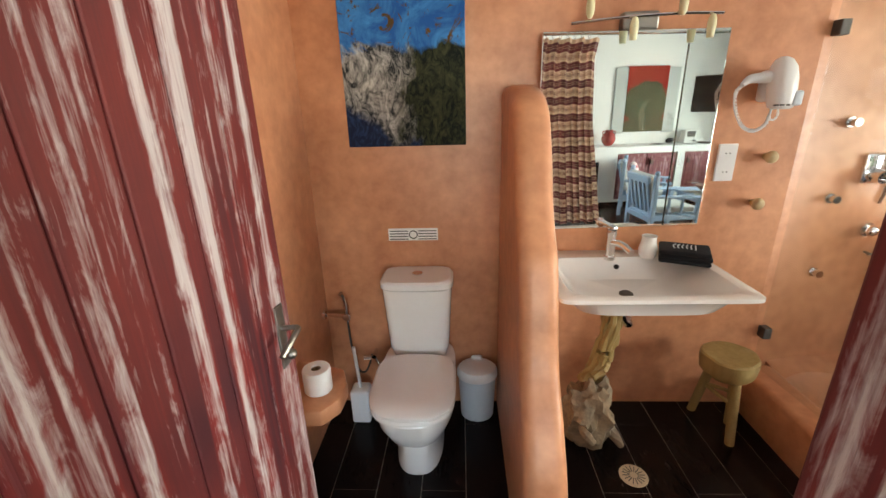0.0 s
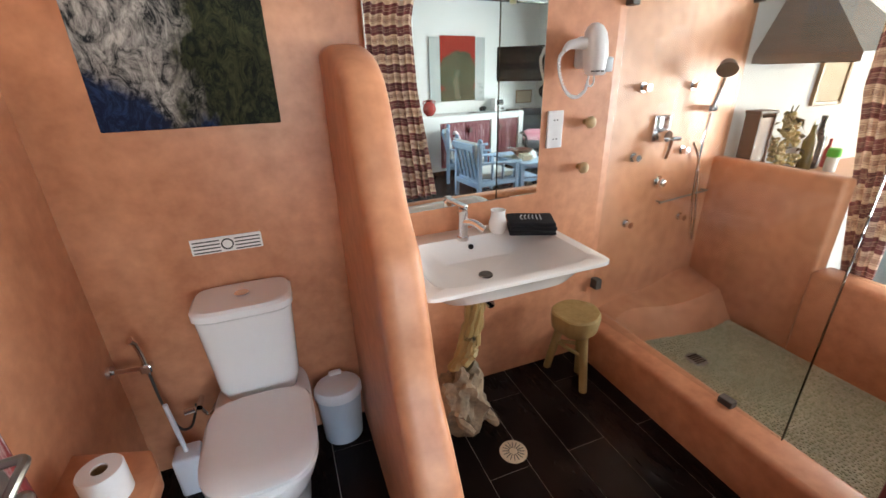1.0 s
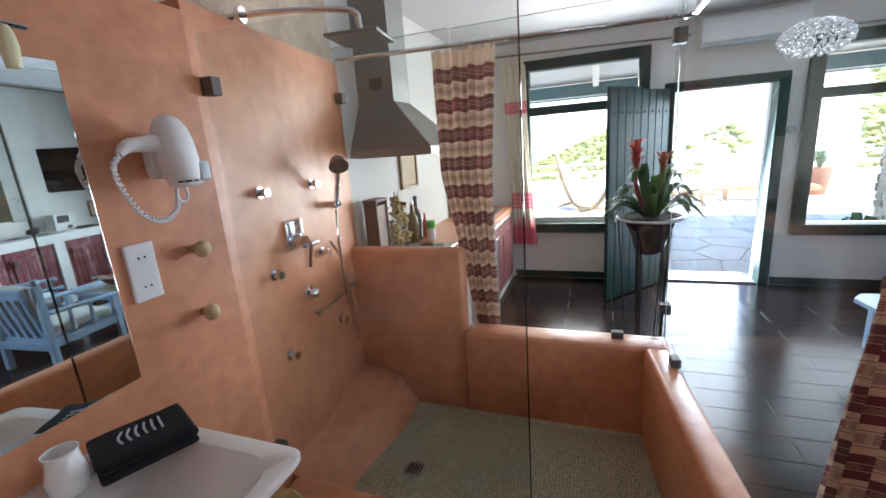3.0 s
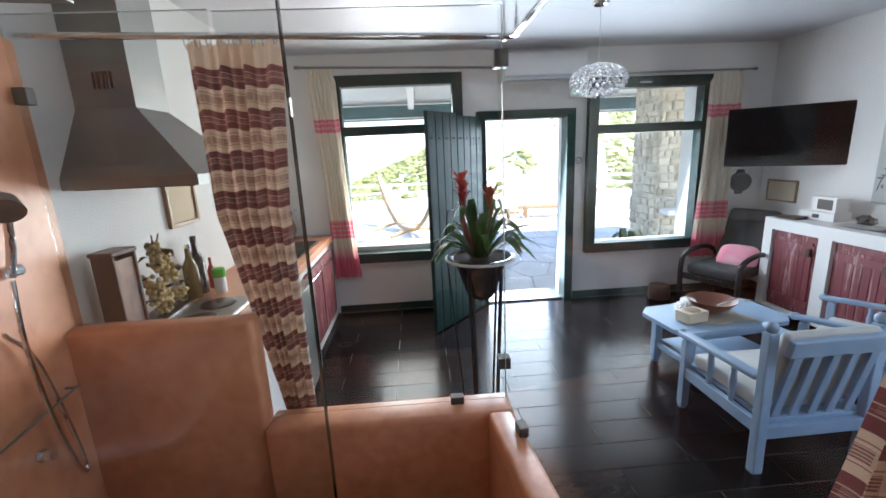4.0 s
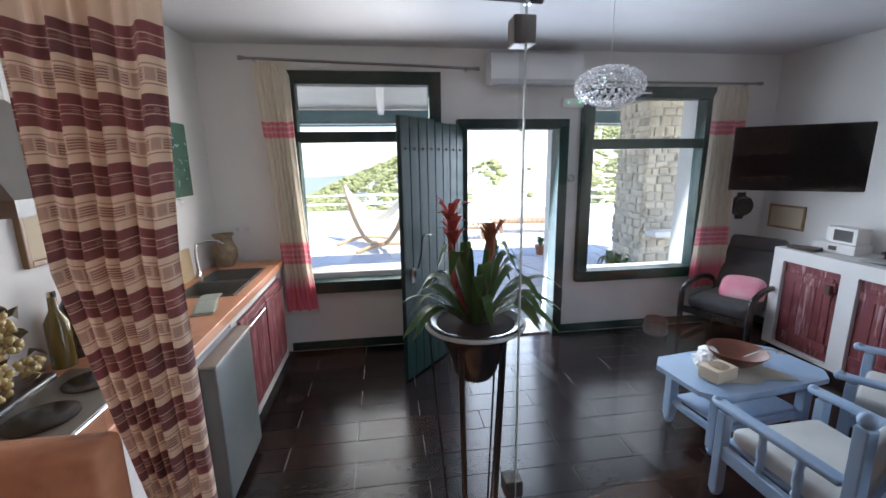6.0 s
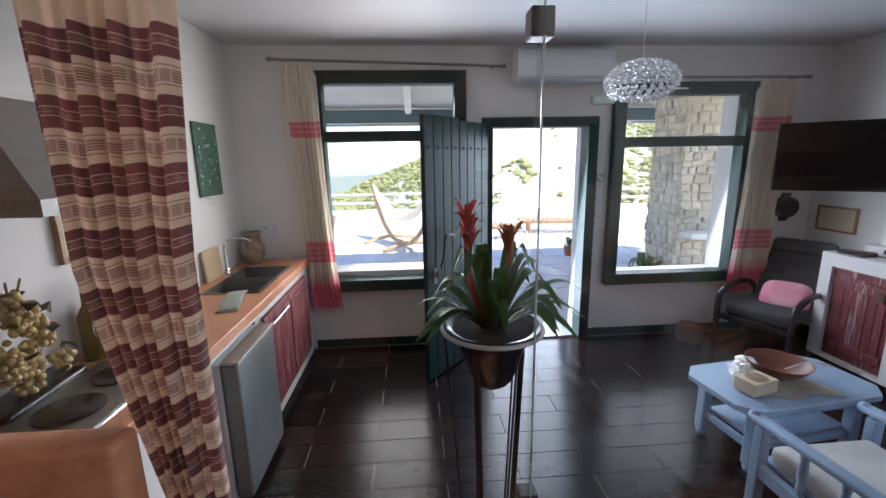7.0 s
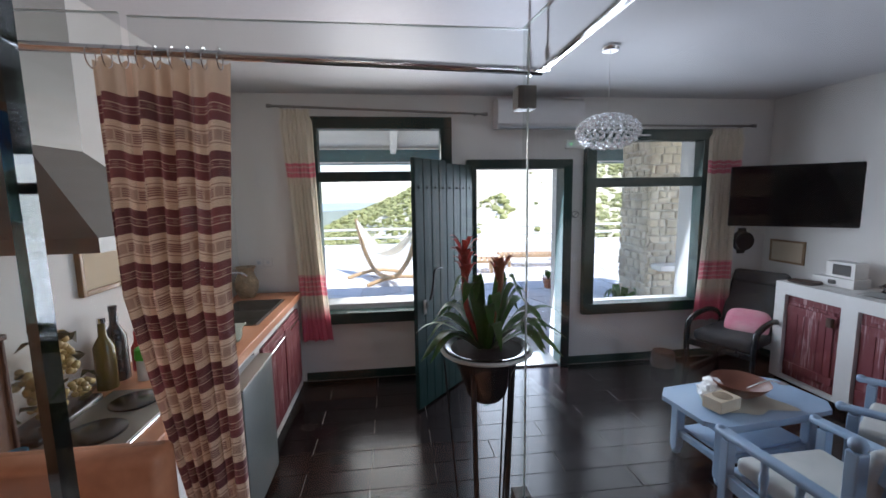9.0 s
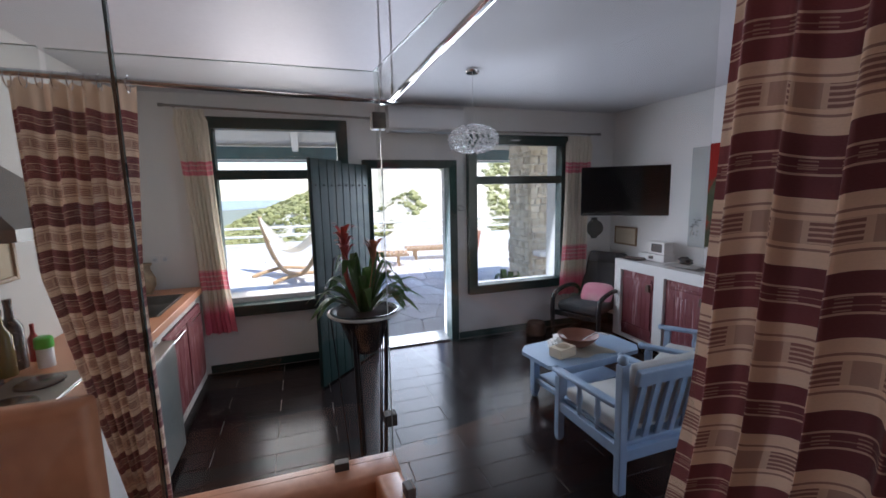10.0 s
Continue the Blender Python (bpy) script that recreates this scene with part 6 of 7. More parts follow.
for x0, x1, z0, z1 in ((5.73, 5.75, 1.03, 1.26), (6.08, 6.10, 1.03, 1.26), (5.75, 6.08, 1.03, 1.05), (5.75, 6.08, 1.24, 1.26)):
    part("frame", box(B(), x0, x1, SW, SW + 0.02, z0, z1, 0.003), FRAME_WOOD, b)

# things on the sideboard
ST = 0.947
b = thing("toaster_box", (5.25, -2.2, ST), "white appliance box lying on the sideboard", "box")
part("carton", box(B(), -0.16, 0.16, -0.09, 0.09, 0, 0.075, 0.004, 2, pose(5.25, -2.25, ST + 0.001, 0, 0, 4)), PAPER, b)
part("badge", box(B(), -0.03, 0.03, 0.09, 0.092, 0.02, 0.055, 0, 2, pose(5.25, -2.25, ST + 0.001, 0, 0, 4)), INK, b)
b = thing("radio_box", (5.22, -2.25, ST + 0.077), "smaller white box with a dark printed front", "box")
part("carton", box(B(), -0.12, 0.12, -0.06, 0.06, 0, 0.13, 0.004, 2, pose(5.22, -2.26, ST + 0.077, 0, 0, -3)), PAPER, b)
part("print", box(B(), -0.09, 0.06, 0.06, 0.062, 0.02, 0.11, 0, 2, pose(5.22, -2.26, ST + 0.077, 0, 0, -3)), INK, b)
b = thing("brochures", (5.38, -2.05, ST), "pile of dark brochures on the sideboard", "brochures")
for i in range(4):
    part("brochure", box(B(), -0.10, 0.10, -0.065, 0.065, 0.006 * i, 0.006 * i + 0.0055, 0, 2, pose(5.38, -2.06, ST + 0.001, 0, 0, 9 * i)), (INK, DARK_WOOD)[i % 2], b)
b = thing("magazines", (4.70, -2.12, ST), "flat printed leaflets lying on the sideboard", "leaflets")
for i in range(3):
    part("leaflet", box(B(), -0.15, 0.15, -0.10, 0.10, 0.004 * i, 0.004 * i + 0.0035, 0, 2, pose(4.62 + 0.1 * i, -2.15, ST + 0.001, 0, 0, 14 * i - 10)), (GREY_SIDE, INK, GREY_SIDE)[i], b)
b = thing("stone_ornament", (4.86, -2.2, ST), "small dark stone ornament on a tray", "ornament")
part("tray", lathe(B(), [(0.0, ST), (0.09, ST), (0.10, ST + 0.012), (0.0, ST + 0.008)], 4.86, -2.22, 28), CHROME, b, smooth=True)
bm = ball(B(), (0, 0, 0), 1, 3)
for vv in bm.verts:
    vv.co = Vector((4.86, -2.22, ST + 0.05)) + Vector((vv.co.x * 0.065, vv.co.y * 0.05, vv.co.z * 0.042)) * (1 + 0.5 * noise.noise(vv.co * 2))
part("stone", bm, BLACK, b, smooth=True)
b = thing("vase", (3.80, -2.2, ST), "glossy dark red round vase with two handles", "vase")
REDV = surface("red_glaze", (0.25, 0.02, 0.02), (0.38, 0.05, 0.04), 0.15, 5, 40, bmp=0.0)
part("body", lathe(B(), [(0.0, ST), (0.05, ST), (0.10, ST + 0.06), (0.11, ST + 0.12), (0.08, ST + 0.19), (0.045, ST + 0.22), (0.06, ST + 0.25), (0.05, ST + 0.25), (0.035, ST + 0.22), (0.0, ST + 0.2)], 3.80, -2.2, 32), REDV, b, smooth=True)
for s in (-1, 1):
    part("handle", tube(B(), bez([(3.80 + s * 0.05, -2.2, ST + 0.23), (3.80 + s * 0.11, -2.2, ST + 0.22), (3.80 + s * 0.09, -2.2, ST + 0.16)], 5), 0.009), REDV, b, smooth=True)


# ---------------------------------------------------------------- blue wooden chairs and table
def armchair(label):
    """A low blue armchair facing +x, its base at the origin."""
    t_ = thing("armchair", (0, 0, 0), label, "armchair", "blue armchairs")
    W = 0.29
    for s in (-1, 1):
        y = s * W
        part("leg", box(B(), 0.265, 0.315, y - 0.025, y + 0.025, 0.02, 0.47, 0.006), BLUE_WOOD, t_)
        part("foot", lathe(B(), [(0.0, 0.0), (0.02, 0.0), (0.026, 0.012), (0.022, 0.03)], 0.29, y, 16), BLUE_WOOD, t_)
        part("leg_knob", ball(B(), (0.29, y, 0.485), 0.026, 2), BLUE_WOOD, t_, smooth=True)
        bm = box(B(), -0.315, -0.265, y - 0.027, y + 0.027, 0.0, 0.775, 0.006)
        for vv in bm.verts:
            if vv.co.z > 0.3:
                vv.co.x += 0.02 * (vv.co.z - 0.3)
        p = part("back_post", bm, BLUE_WOOD, t_)
        part("post_knob", ball(B(), (-0.280, y, 0.80), 0.032, 2), BLUE_WOOD, p, smooth=True)
        part("armrest", box(B(), -0.27, 0.33, y - 0.032, y + 0.032, 0.495, 0.525, 0.01, 3, pose(0, 0, 0, 0, 2.0, 0)), BLUE_WOOD, t_, smooth=True)
        part("arm_end", ball(B(), (0.345, y, 0.50), 0.028, 2), BLUE_WOOD, t_, smooth=True)
        part("side_rail", box(B(), -0.27, 0.27, y - 0.018, y + 0.018, 0.22, 0.29, 0.005), BLUE_WOOD, t_)
        for x in (-0.09, 0.08):
            part("spindle", lathe(B(), [(0.013, 0.285), (0.013, 0.31), (0.019, 0.32), (0.014, 0.34), (0.021, 0.40), (0.014, 0.455), (0.019, 0.475), (0.013, 0.49), (0.013, 0.505)], x, y, 14), BLUE_WOOD, t_, smooth=True)
    part("front_rail", box(B(), 0.27, 0.31, -W + 0.025, W - 0.025, 0.22, 0.30, 0.005), BLUE_WOOD, t_)
    part("back_rail", box(B(), -0.31, -0.275, -W + 0.025, W - 0.025, 0.20, 0.27, 0.005), BLUE_WOOD, t_)
    lean = pose(-0.255, 0, 0.25, 0, -12, 0)
    part("top_rail", box(B(), -0.018, 0.018, -W + 0.03, W - 0.03, 0.43, 0.525, 0.008, 2, lean), BLUE_WOOD, t_)
    part("lower_rail", box(B(), -0.016, 0.016, -W + 0.03, W - 0.03, 0.0, 0.05, 0.006, 2, lean), BLUE_WOOD, t_)
    for i in range(5):
        y = -0.20 + 0.10 * i
        part("back_slat", box(B(), -0.010, 0.010, y - 0.022, y + 0.022, 0.05, 0.43, 0.003, 2, lean), BLUE_WOOD, t_)
    part("seat_board", box(B(), -0.26, 0.27, -W + 0.03, W - 0.03, 0.285, 0.30), BLUE_WOOD, t_)
    bm = box(B(), -0.22, 0.28, -0.255, 0.255, 0.30, 0.385, 0.03, 4)
    part("seat_cushion", bm, CUSHION, t_, "pale cotton seat cushion", smooth=True)
    bm = box(B(), 0.022, 0.085, -0.25, 0.25, 0.10, 0.53, 0.028, 4, lean)
    part("back_cushion", bm, CUSHION, t_, "pale cotton back cushion", smooth=True)
    return t_


chair = armchair("pale blue painted wooden armchair with white cushions")
chair.matrix_basis = (pose(3.765, -0.50, 0, 0, 0, 1))
chair2 = copy_thing(chair, pose(4.07, -1.50, 0, 0, 0, 30))
b = thing("scatter_cushion", (3.95, -1.55, 0.4), "red and white striped scatter cushion on the armchair", "cushion")
m, nt, bs = nodes_of("red_white_stripe_cloth")
v = coords(nt, "Object", (1, 1, 1))
sp = nt.nodes.new("ShaderNodeSeparateXYZ")
nt.links.new(v, sp.inputs[0])
st_ = mth(nt, "LESS_THAN", mth(nt, "FRACT", mth(nt, "MULTIPLY", sp.outputs[2], 14)), 0.5)
nt.links.new(mixc(nt, st_, (0.62, 0.50, 0.48), (0.30, 0.06, 0.08)), bs.inputs["Base Color"])
bs.inputs["Roughness"].default_value = 0.9
bump(nt, bs, noise_of(nt, v, 60, 3), 0.4, 0.003)
bm = ball(B(), (0, 0, 0), 1.0, 4)
for vv in bm.verts:
    e = lambda q: math.copysign(abs(q) ** 0.55, q)
    vv.co = Vector((0.06 * vv.co.x, 0.19 * e(vv.co.y), 0.19 * e(vv.co.z)))
bmesh.ops.transform(bm, verts=bm.verts, matrix=pose(3.965, -1.56, 0.575, 0, -18, 30))
part("cover", bm, m, b, smooth=True)

TM = pose(4.52, -0.72, 0, 0, 0, 6)
b = thing("coffee_table", (0, 0, 0), "low pale blue wooden coffee table with clipped corners", "coffee table")
posed(b, TM)
bm = B()
hx, hy, cc = 0.255, 0.47, 0.09
o = [(-hx + cc, -hy), (hx - cc, -hy), (hx, -hy + cc), (hx + 0.01, 0), (hx, hy - cc), (hx - cc, hy), (-hx + cc, hy), (-hx, hy - cc), (-hx - 0.01, 0), (-hx, -hy + cc)]
prism(bm, o, "z", 0.395, 0.425)
part("tabletop", bm, BLUE_WOOD, b)
for x in (-0.17, 0.17):
    for y in (-0.33, 0.33):
        part("leg", box(B(), x - 0.03, x + 0.03, y - 0.03, y + 0.03, 0.04, 0.395, 0.008), BLUE_WOOD, b)
        part("foot", lathe(B(), [(0.0, 0.0), (0.022, 0.0), (0.03, 0.02), (0.024, 0.045)], x, y, 16), BLUE_WOOD, b)
    part("side_rail", box(B(), x - 0.015, x + 0.015, -0.30, 0.30, 0.32, 0.385, 0.004), BLUE_WOOD, b)
    part("stretcher", box(B(), x - 0.015, x + 0.015, -0.30, 0.30, 0.13, 0.17, 0.004), BLUE_WOOD, b)
for y in (-0.33, 0.33):
    part("end_rail", box(B(), -0.14, 0.14, y - 0.015, y + 0.015, 0.32, 0.385, 0.004), BLUE_WOOD, b)
    part("end_stretcher", box(B(), -0.14, 0.14, y - 0.015, y + 0.015, 0.13, 0.17, 0.004), BLUE_WOOD, b)
part("shelf", box(B(), -0.155, 0.155, -0.30, 0.30, 0.17, 0.185), BLUE_WOOD, b)
TT = 0.425
b = thing("bowl", (4.55, -0.70, TT), "shallow terracotta bowl on the coffee table", "bowl")
part("dish", lathe(B(), [(0.0, TT + 0.008), (0.06, TT + 0.008), (0.07, TT + 0.012), (0.13, TT + 0.06), (0.16, TT + 0.105), (0.168, TT + 0.108), (0.162, TT + 0.098), (0.12, TT + 0.05), (0.0, TT + 0.02)], 4.55, -0.72, 40), BOWL_GLAZE, b, smooth=True)
b = thing("spoon", (4.50, -0.86, TT + 0.1), "steel serving spoon resting on the bowl", "spoon")
part("handle", tube(B(), bez([(4.53, -0.75, TT + 0.06), (4.50, -0.86, TT + 0.115), (4.47, -0.93, TT + 0.11)], 5), 0.006), CHROME, b)
part("ladle", ball(B(), (4.465, -0.94, TT + 0.107), 0.025, 2, (1, 1.3, 0.4)), CHROME, b, smooth=True)
b = thing("tissue_box", (4.44, -0.47, TT), "small wooden tissue box on the table", "box")
part("carton", box(B(), -0.06, 0.06, -0.09, 0.09, 0, 0.075, 0.004, 2, pose(4.42, -0.48, TT + 0.008, 0, 0, 15)), BEIGE, b)
part("tissue", lathe(B(), [(0.0, TT + 0.08), (0.05, TT + 0.082), (0.055, TT + 0.086), (0.0, TT + 0.095)], 4.42, -0.48, 20), ROOT, b, smooth=True)
b = thing("table_cloth", (4.5, -0.72, TT), "crumpled cream lace cloth on the table", "cloth")
bm = B()
g = [[None] * 21 for _ in range(21)]
for i in range(21):
    for j in range(21):
        x, y = -0.17 + 0.34 * i / 20, -0.20 + 0.44 * j / 20
        k = 1 + 0.12 * math.sin(5 * math.atan2(y, x))
        g[i][j] = bm.verts.new((4.50 + x * k, -0.70 + y * k, TT + 0.004 + 0.003 * noise.noise(Vector((x * 20, y * 20, 0))) + 0.003))
for i in range(20):
    for j in range(20):
        bm.faces.new((g[i][j], g[i + 1][j], g[i + 1][j + 1], g[i][j + 1]))
bmesh.ops.solidify(bm, geom=bm.faces[:], thickness=0.002)
part("cloth", bm, LACE, b, smooth=True)
b = thing("napkins", (4.58, -0.50, TT), "crumpled white paper napkins", "napkins")
for i in range(3):
    bm = ball(B(), (0, 0, 0), 1, 3)
    for vv in bm.verts:
        vv.co = Vector((4.56 + 0.04 * i, -0.50 - 0.05 * i, TT + 0.045)) + Vector((vv.co.x * 0.06, vv.co.y * 0.05, max(-0.036, vv.co.z * 0.045))) * (1 + 0.6 * noise.noise(vv.co * 2.3 + Vector((i, 0, 0))))
    part("napkin", bm, PAPER, b, smooth=True)

# ---------------------------------------------------------------- recliner in the corner
b = thing("recliner", (5.85, -1.85, 0), "dark grey recliner armchair with bent wooden arms", "armchair")
RM = pose(5.73, -1.76, 0, 0, 0, 116)


def rp(name, bm, mat, lab="", smooth=False):
    bmesh.ops.transform(bm, verts=bm.verts, matrix=RM)
    return part(name, bm, mat, b, lab, smooth)


rp("seat", box(B(), -0.22, 0.32, -0.25, 0.25, 0.33, 0.44, 0.04, 4), GREY_CLOTH, smooth=True)
rp("backrest", box(B(), -0.05, 0.06, -0.25, 0.25, 0.0, 0.54, 0.04, 4, pose(-0.24, 0, 0.38, 0, -27, 0)), GREY_CLOTH, smooth=True)
rp("headrest", box(B(), -0.03, 0.09, -0.24, 0.24, 0.47, 0.62, 0.05, 4, pose(-0.24, 0, 0.38, 0, -27, 0)), GREY_CLOTH, smooth=True)
for s in (-1, 1):
    rp("arm", tube(B(), bez([(-0.30, s * 0.28, 0.02), (-0.28, s * 0.28, 0.45), (-0.05, s * 0.28, 0.57), (0.28, s * 0.28, 0.54), (0.36, s * 0.28, 0.42), (0.34, s * 0.28, 0.02)], 8), 0.026, 10), BLACK, smooth=True)
    rp("runner", box(B(), -0.32, 0.36, s * 0.28 - 0.02, s * 0.28 + 0.02, 0.0, 0.035, 0.008), BLACK)
rp("cross_bar", box(B(), 0.28, 0.32, -0.28, 0.28, 0.27, 0.33, 0.006), BLACK)
b = thing("scatter_cushion", (5.8, -1.8, 0.5), "pink and white scatter cushion on the recliner", "cushion")
bm = ball(B(), (0, 0, 0), 1.0, 4)
for vv in bm.verts:
    e = lambda q: math.copysign(abs(q) ** 0.55, q)
    vv.co = Vector((0.06 * vv.co.x, 0.18 * e(vv.co.y), 0.15 * e(vv.co.z)))
bmesh.ops.transform(bm, verts=bm.verts, matrix=RM @ pose(-0.08, 0.05, 0.50, 0, -48, 12))
part("cover", bm, PINK_CLOTH, b, smooth=True)
b = thing("log_stool", (6.0, -1.20, 0), "short brown log standing by the window wall", "log")
part("trunk", lathe(B(), [(0.0, 0.0), (0.105, 0.0), (0.11, 0.02), (0.10, 0.14), (0.095, 0.155), (0.0, 0.155)], 6.0, -1.20, 24), DARK_WOOD, b, smooth=True)
part("bark", lathe(B(), [(0.106, 0.0), (0.115, 0.03), (0.107, 0.14), (0.097, 0.152)], 6.0, -1.20, 24), DARK_WOOD, b, smooth=True)



# ---------------------------------------------------------------- terrace and hills outside
PAVE = surface("pale_paving_stone", (0.58, 0.57, 0.56), (0.74, 0.73, 0.71), 0.8, 2.5, 40, bmp=0.3, vary=0.25)
PAVE_JOINT = surface("terrace_joint", (0.62, 0.61, 0.58), (0.72, 0.71, 0.68), 0.9, 4, 60)
EARTH = surface("dry_hill_earth", (0.50, 0.46, 0.31), (0.80, 0.74, 0.62), 0.95, 0.12, 1.2, bmp=0.6, dist=0.3)
SCRUB = surface("dry_green_scrub", (0.22, 0.23, 0.07), (0.40, 0.39, 0.17), 0.9, 1.0, 8.0, bmp=0.4, dist=0.1)
# distance haze over the ridge is mixed into this colour
FAR_HILL = surface("haze_coloured_far_hill", (0.20, 0.23, 0.19), (0.28, 0.30, 0.24), 0.95, 0.01, 0.1, bmp=0.0)
LIMEWASH = surface("whitewash", (0.76, 0.75, 0.73), (0.84, 0.83, 0.80), 0.8, 3, 40)
TEAL = surface("blue_green_beam_paint", (0.05, 0.11, 0.12), (0.08, 0.16, 0.17), 0.5, 5, 50)
REED = surface("pale_plank_ceiling", (0.50, 0.47, 0.40), (0.66, 0.62, 0.54), 0.8, 6, 60, stretch=(1, 0.2, 1))
STONE = surface("warm_field_stone", (0.46, 0.39, 0.29), (0.66, 0.60, 0.49), 0.85, 6, 50, bmp=0.5, dist=0.01, vary=0.4)
MORTAR = surface("grey_mortar", (0.56, 0.53, 0.47), (0.66, 0.63, 0.56), 0.9, 8, 60)
WOOD_OUT = surface("weathered_teak", (0.44, 0.27, 0.13), (0.58, 0.40, 0.22), 0.6, 6, 50, stretch=(1, 1, 0.4), bmp=0.2)
CANVAS = surface("cream_canvas", (0.78, 0.72, 0.60), (0.85, 0.80, 0.70), 0.9, 6, 60)
TX0 = EW + 0.32

# ground: one sheet that falls from the terrace and rises to the hills
bm = B()
xs = [TX0 - 8, TX0, 9, 12, 15, 15.2] + [16 + 2.2 * i + 0.09 * i * i for i in range(60)]
ys = [-150 + 300 * j / 90 for j in range(91)]


RIDGE = ((-60, 0.03), (-40, 0.05), (-28, 0.075), (-20, 0.12), (-12, 0.09), (-5, 0.035), (-1.8, 0.012), (4.2, -0.037), (9, -0.075), (20, -0.085), (60, -0.09))


def ground_z(x, y):
    if x <= 15.1:
        return -0.35
    r, a = math.hypot(x - 2, y - 1.5), math.degrees(math.atan2(y - 1.5, x - 2))
    e = np.interp(a, [q[0] for q in RIDGE], [q[1] for q in RIDGE])
    t_ = max(0.0, min(1.0, (r - 24) / 66.0))
    t_ = t_ * t_ * (3 - 2 * t_)
    low = -0.35 - 9 * min(1, (x - 15) / 10)
    bumps = 2.0 * noise.noise(Vector((x * 0.05, y * 0.05, 0))) + 0.8 * noise.noise(Vector((x * 0.16, y * 0.16, 3)))
    return float(low + (1.74 + 90 * e - low) * t_ - max(0, r - 90) * 0.12 + bumps * min(1, max(0, (r - 20) / 20)))


grid = [[bm.verts.new((x, y if x > 15.1 else y, ground_z(x, y))) for y in ys] for x in xs]
for a, c in zip(grid, grid[1:]):
    for j in range(len(ys) - 1):
        bm.faces.new((a[j], c[j], c[j + 1], a[j + 1]))
structure("ground", bm, EARTH, "dry rocky ground falling away and rising to hills", "ground", smooth=True)

# scrub on the slopes
rnd = random.Random(21)
bm = B()
bmesh.ops.create_icosphere(bm, subdivisions=1, radius=1)
bm.verts.index_update()
ico_v, ico_f = [v.co.copy() for v in bm.verts], [[v.index for v in f.verts] for f in bm.faces]
bm.free()
sv, sf = [], []
for i in range(60000):
    x = rnd.uniform(26, 110)
    y = x * rnd.uniform(-0.8, 0.34)
    bear = y / x
    open_slope = -0.42 < bear < -0.04
    den = noise.noise(Vector((x * 0.05, y * 0.05, 7))) + 0.5 * noise.noise(Vector((x * 0.2, y * 0.2, 1)))
    if den < (0.52 if open_slope else -0.42) and rnd.random() < (0.99 if open_slope else 0.7):
        continue
    z = ground_z(x, y)
    r = (0.10 + 0.45 * rnd.random() ** 4) * (0.5 + x / 110)
    k0 = len(sv)
    for v in ico_v:
        sv.append(Vector((x, y, z + 0.3 * r)) + Vector((v.x, 1.2 * v.y, 0.75 * v.z)) * r + Vector((rnd.uniform(-1, 1), rnd.uniform(-1, 1), rnd.uniform(-0.6, 0.8))) * r * 0.35)
    sf += [[k0 + q for q in f] for f in ico_f]
    if len(sv) > 230000:
        break
me = bpy.data.meshes.new("scrub")
me.from_pydata(sv, [], sf)
bm = B()
bm.from_mesh(me)
bpy.data.meshes.remove(me)
tagged(part("scrub", bm, SCRUB), "low dry green shrubs scattered over the hillside", "shrubs", "", "stuff")

# distant ridge
bm = B()
pts = []
for i in range(81):
    a = radians(-40 + 80 * i / 80)
    h = -26 + 9 * max(0, noise.noise(Vector((i * 0.07, 2.2, 0))) + 0.45) + 2.5 * noise.noise(Vector((i * 0.45, 5.2, 0)))
    pts.append((bm.verts.new((900 * math.cos(a), 900 * math.sin(a), -60)), bm.verts.new((930 * math.cos(a), 930 * math.sin(a), h - 5))))
for a, c in zip(pts, pts[1:]):
    bm.faces.new((a[0], c[0], c[1], a[1]))
tagged(part("far_ridge", bm, FAR_HILL, smooth=True), "blue-green ridge on the horizon, haze put into its colour", "ridge", "", "structure")

# sea sheet added below the horizon, haze put into its pale colour
SEA = surface("haze_coloured_sea", (0.34, 0.40, 0.45), (0.40, 0.46, 0.50), 0.6, 0.001, 0.01, bmp=0.0)
structure("water", box(B(), 250, 20000, -12000, 12000, -62, -61), SEA, "pale sea with haze put into its colour", "sea")

# far white house on the hill
hz = ground_z(95, -34)
h_ = thing("far_house", (95, -34, hz), "small flat-roofed white house on the hillside", "house")
part("wall", box(B(), 90, 98, -42, -31, hz - 4, hz + 4), LIMEWASH, h_)
part("roof", box(B(), 89.6, 98.4, -42.4, -30.6, hz + 4, hz + 4.5), LIMEWASH, h_)
for k in range(4):
    part("window", box(B(), 89.95, 90.05, -41 + 2.5 * k, -39.8 + 2.5 * k, hz + 0.8, hz + 2.6), INK, h_)

# terrace slab and its irregular slabs
terr = structure("terrace", box(B(), TX0 - 0.01, 14.2, -9, 9, -0.4, -0.06), PAVE_JOINT, "pale stone paved terrace outside the door", "terrace")
cells = []
rnd = random.Random(4)
for i in range(11):
    for j in range(22):
        cells.append((TX0 + 0.35 + 0.66 * i + rnd.uniform(-0.16, 0.16), -6.4 + 0.6 * j + (0.3 if i % 2 else 0) + rnd.uniform(-0.16, 0.16)))


def clip_poly(poly, px, py, nx, ny):
    out_ = []
    for k in range(len(poly)):
        a, c = poly[k], poly[(k + 1) % len(poly)]
        da, dc = (a[0] - px) * nx + (a[1] - py) * ny, (c[0] - px) * nx + (c[1] - py) * ny
        if da <= 0:
            out_.append(a)
        if da * dc < 0:
            t_ = da / (da - dc)
            out_.append((a[0] + (c[0] - a[0]) * t_, a[1] + (c[1] - a[1]) * t_))
    return out_


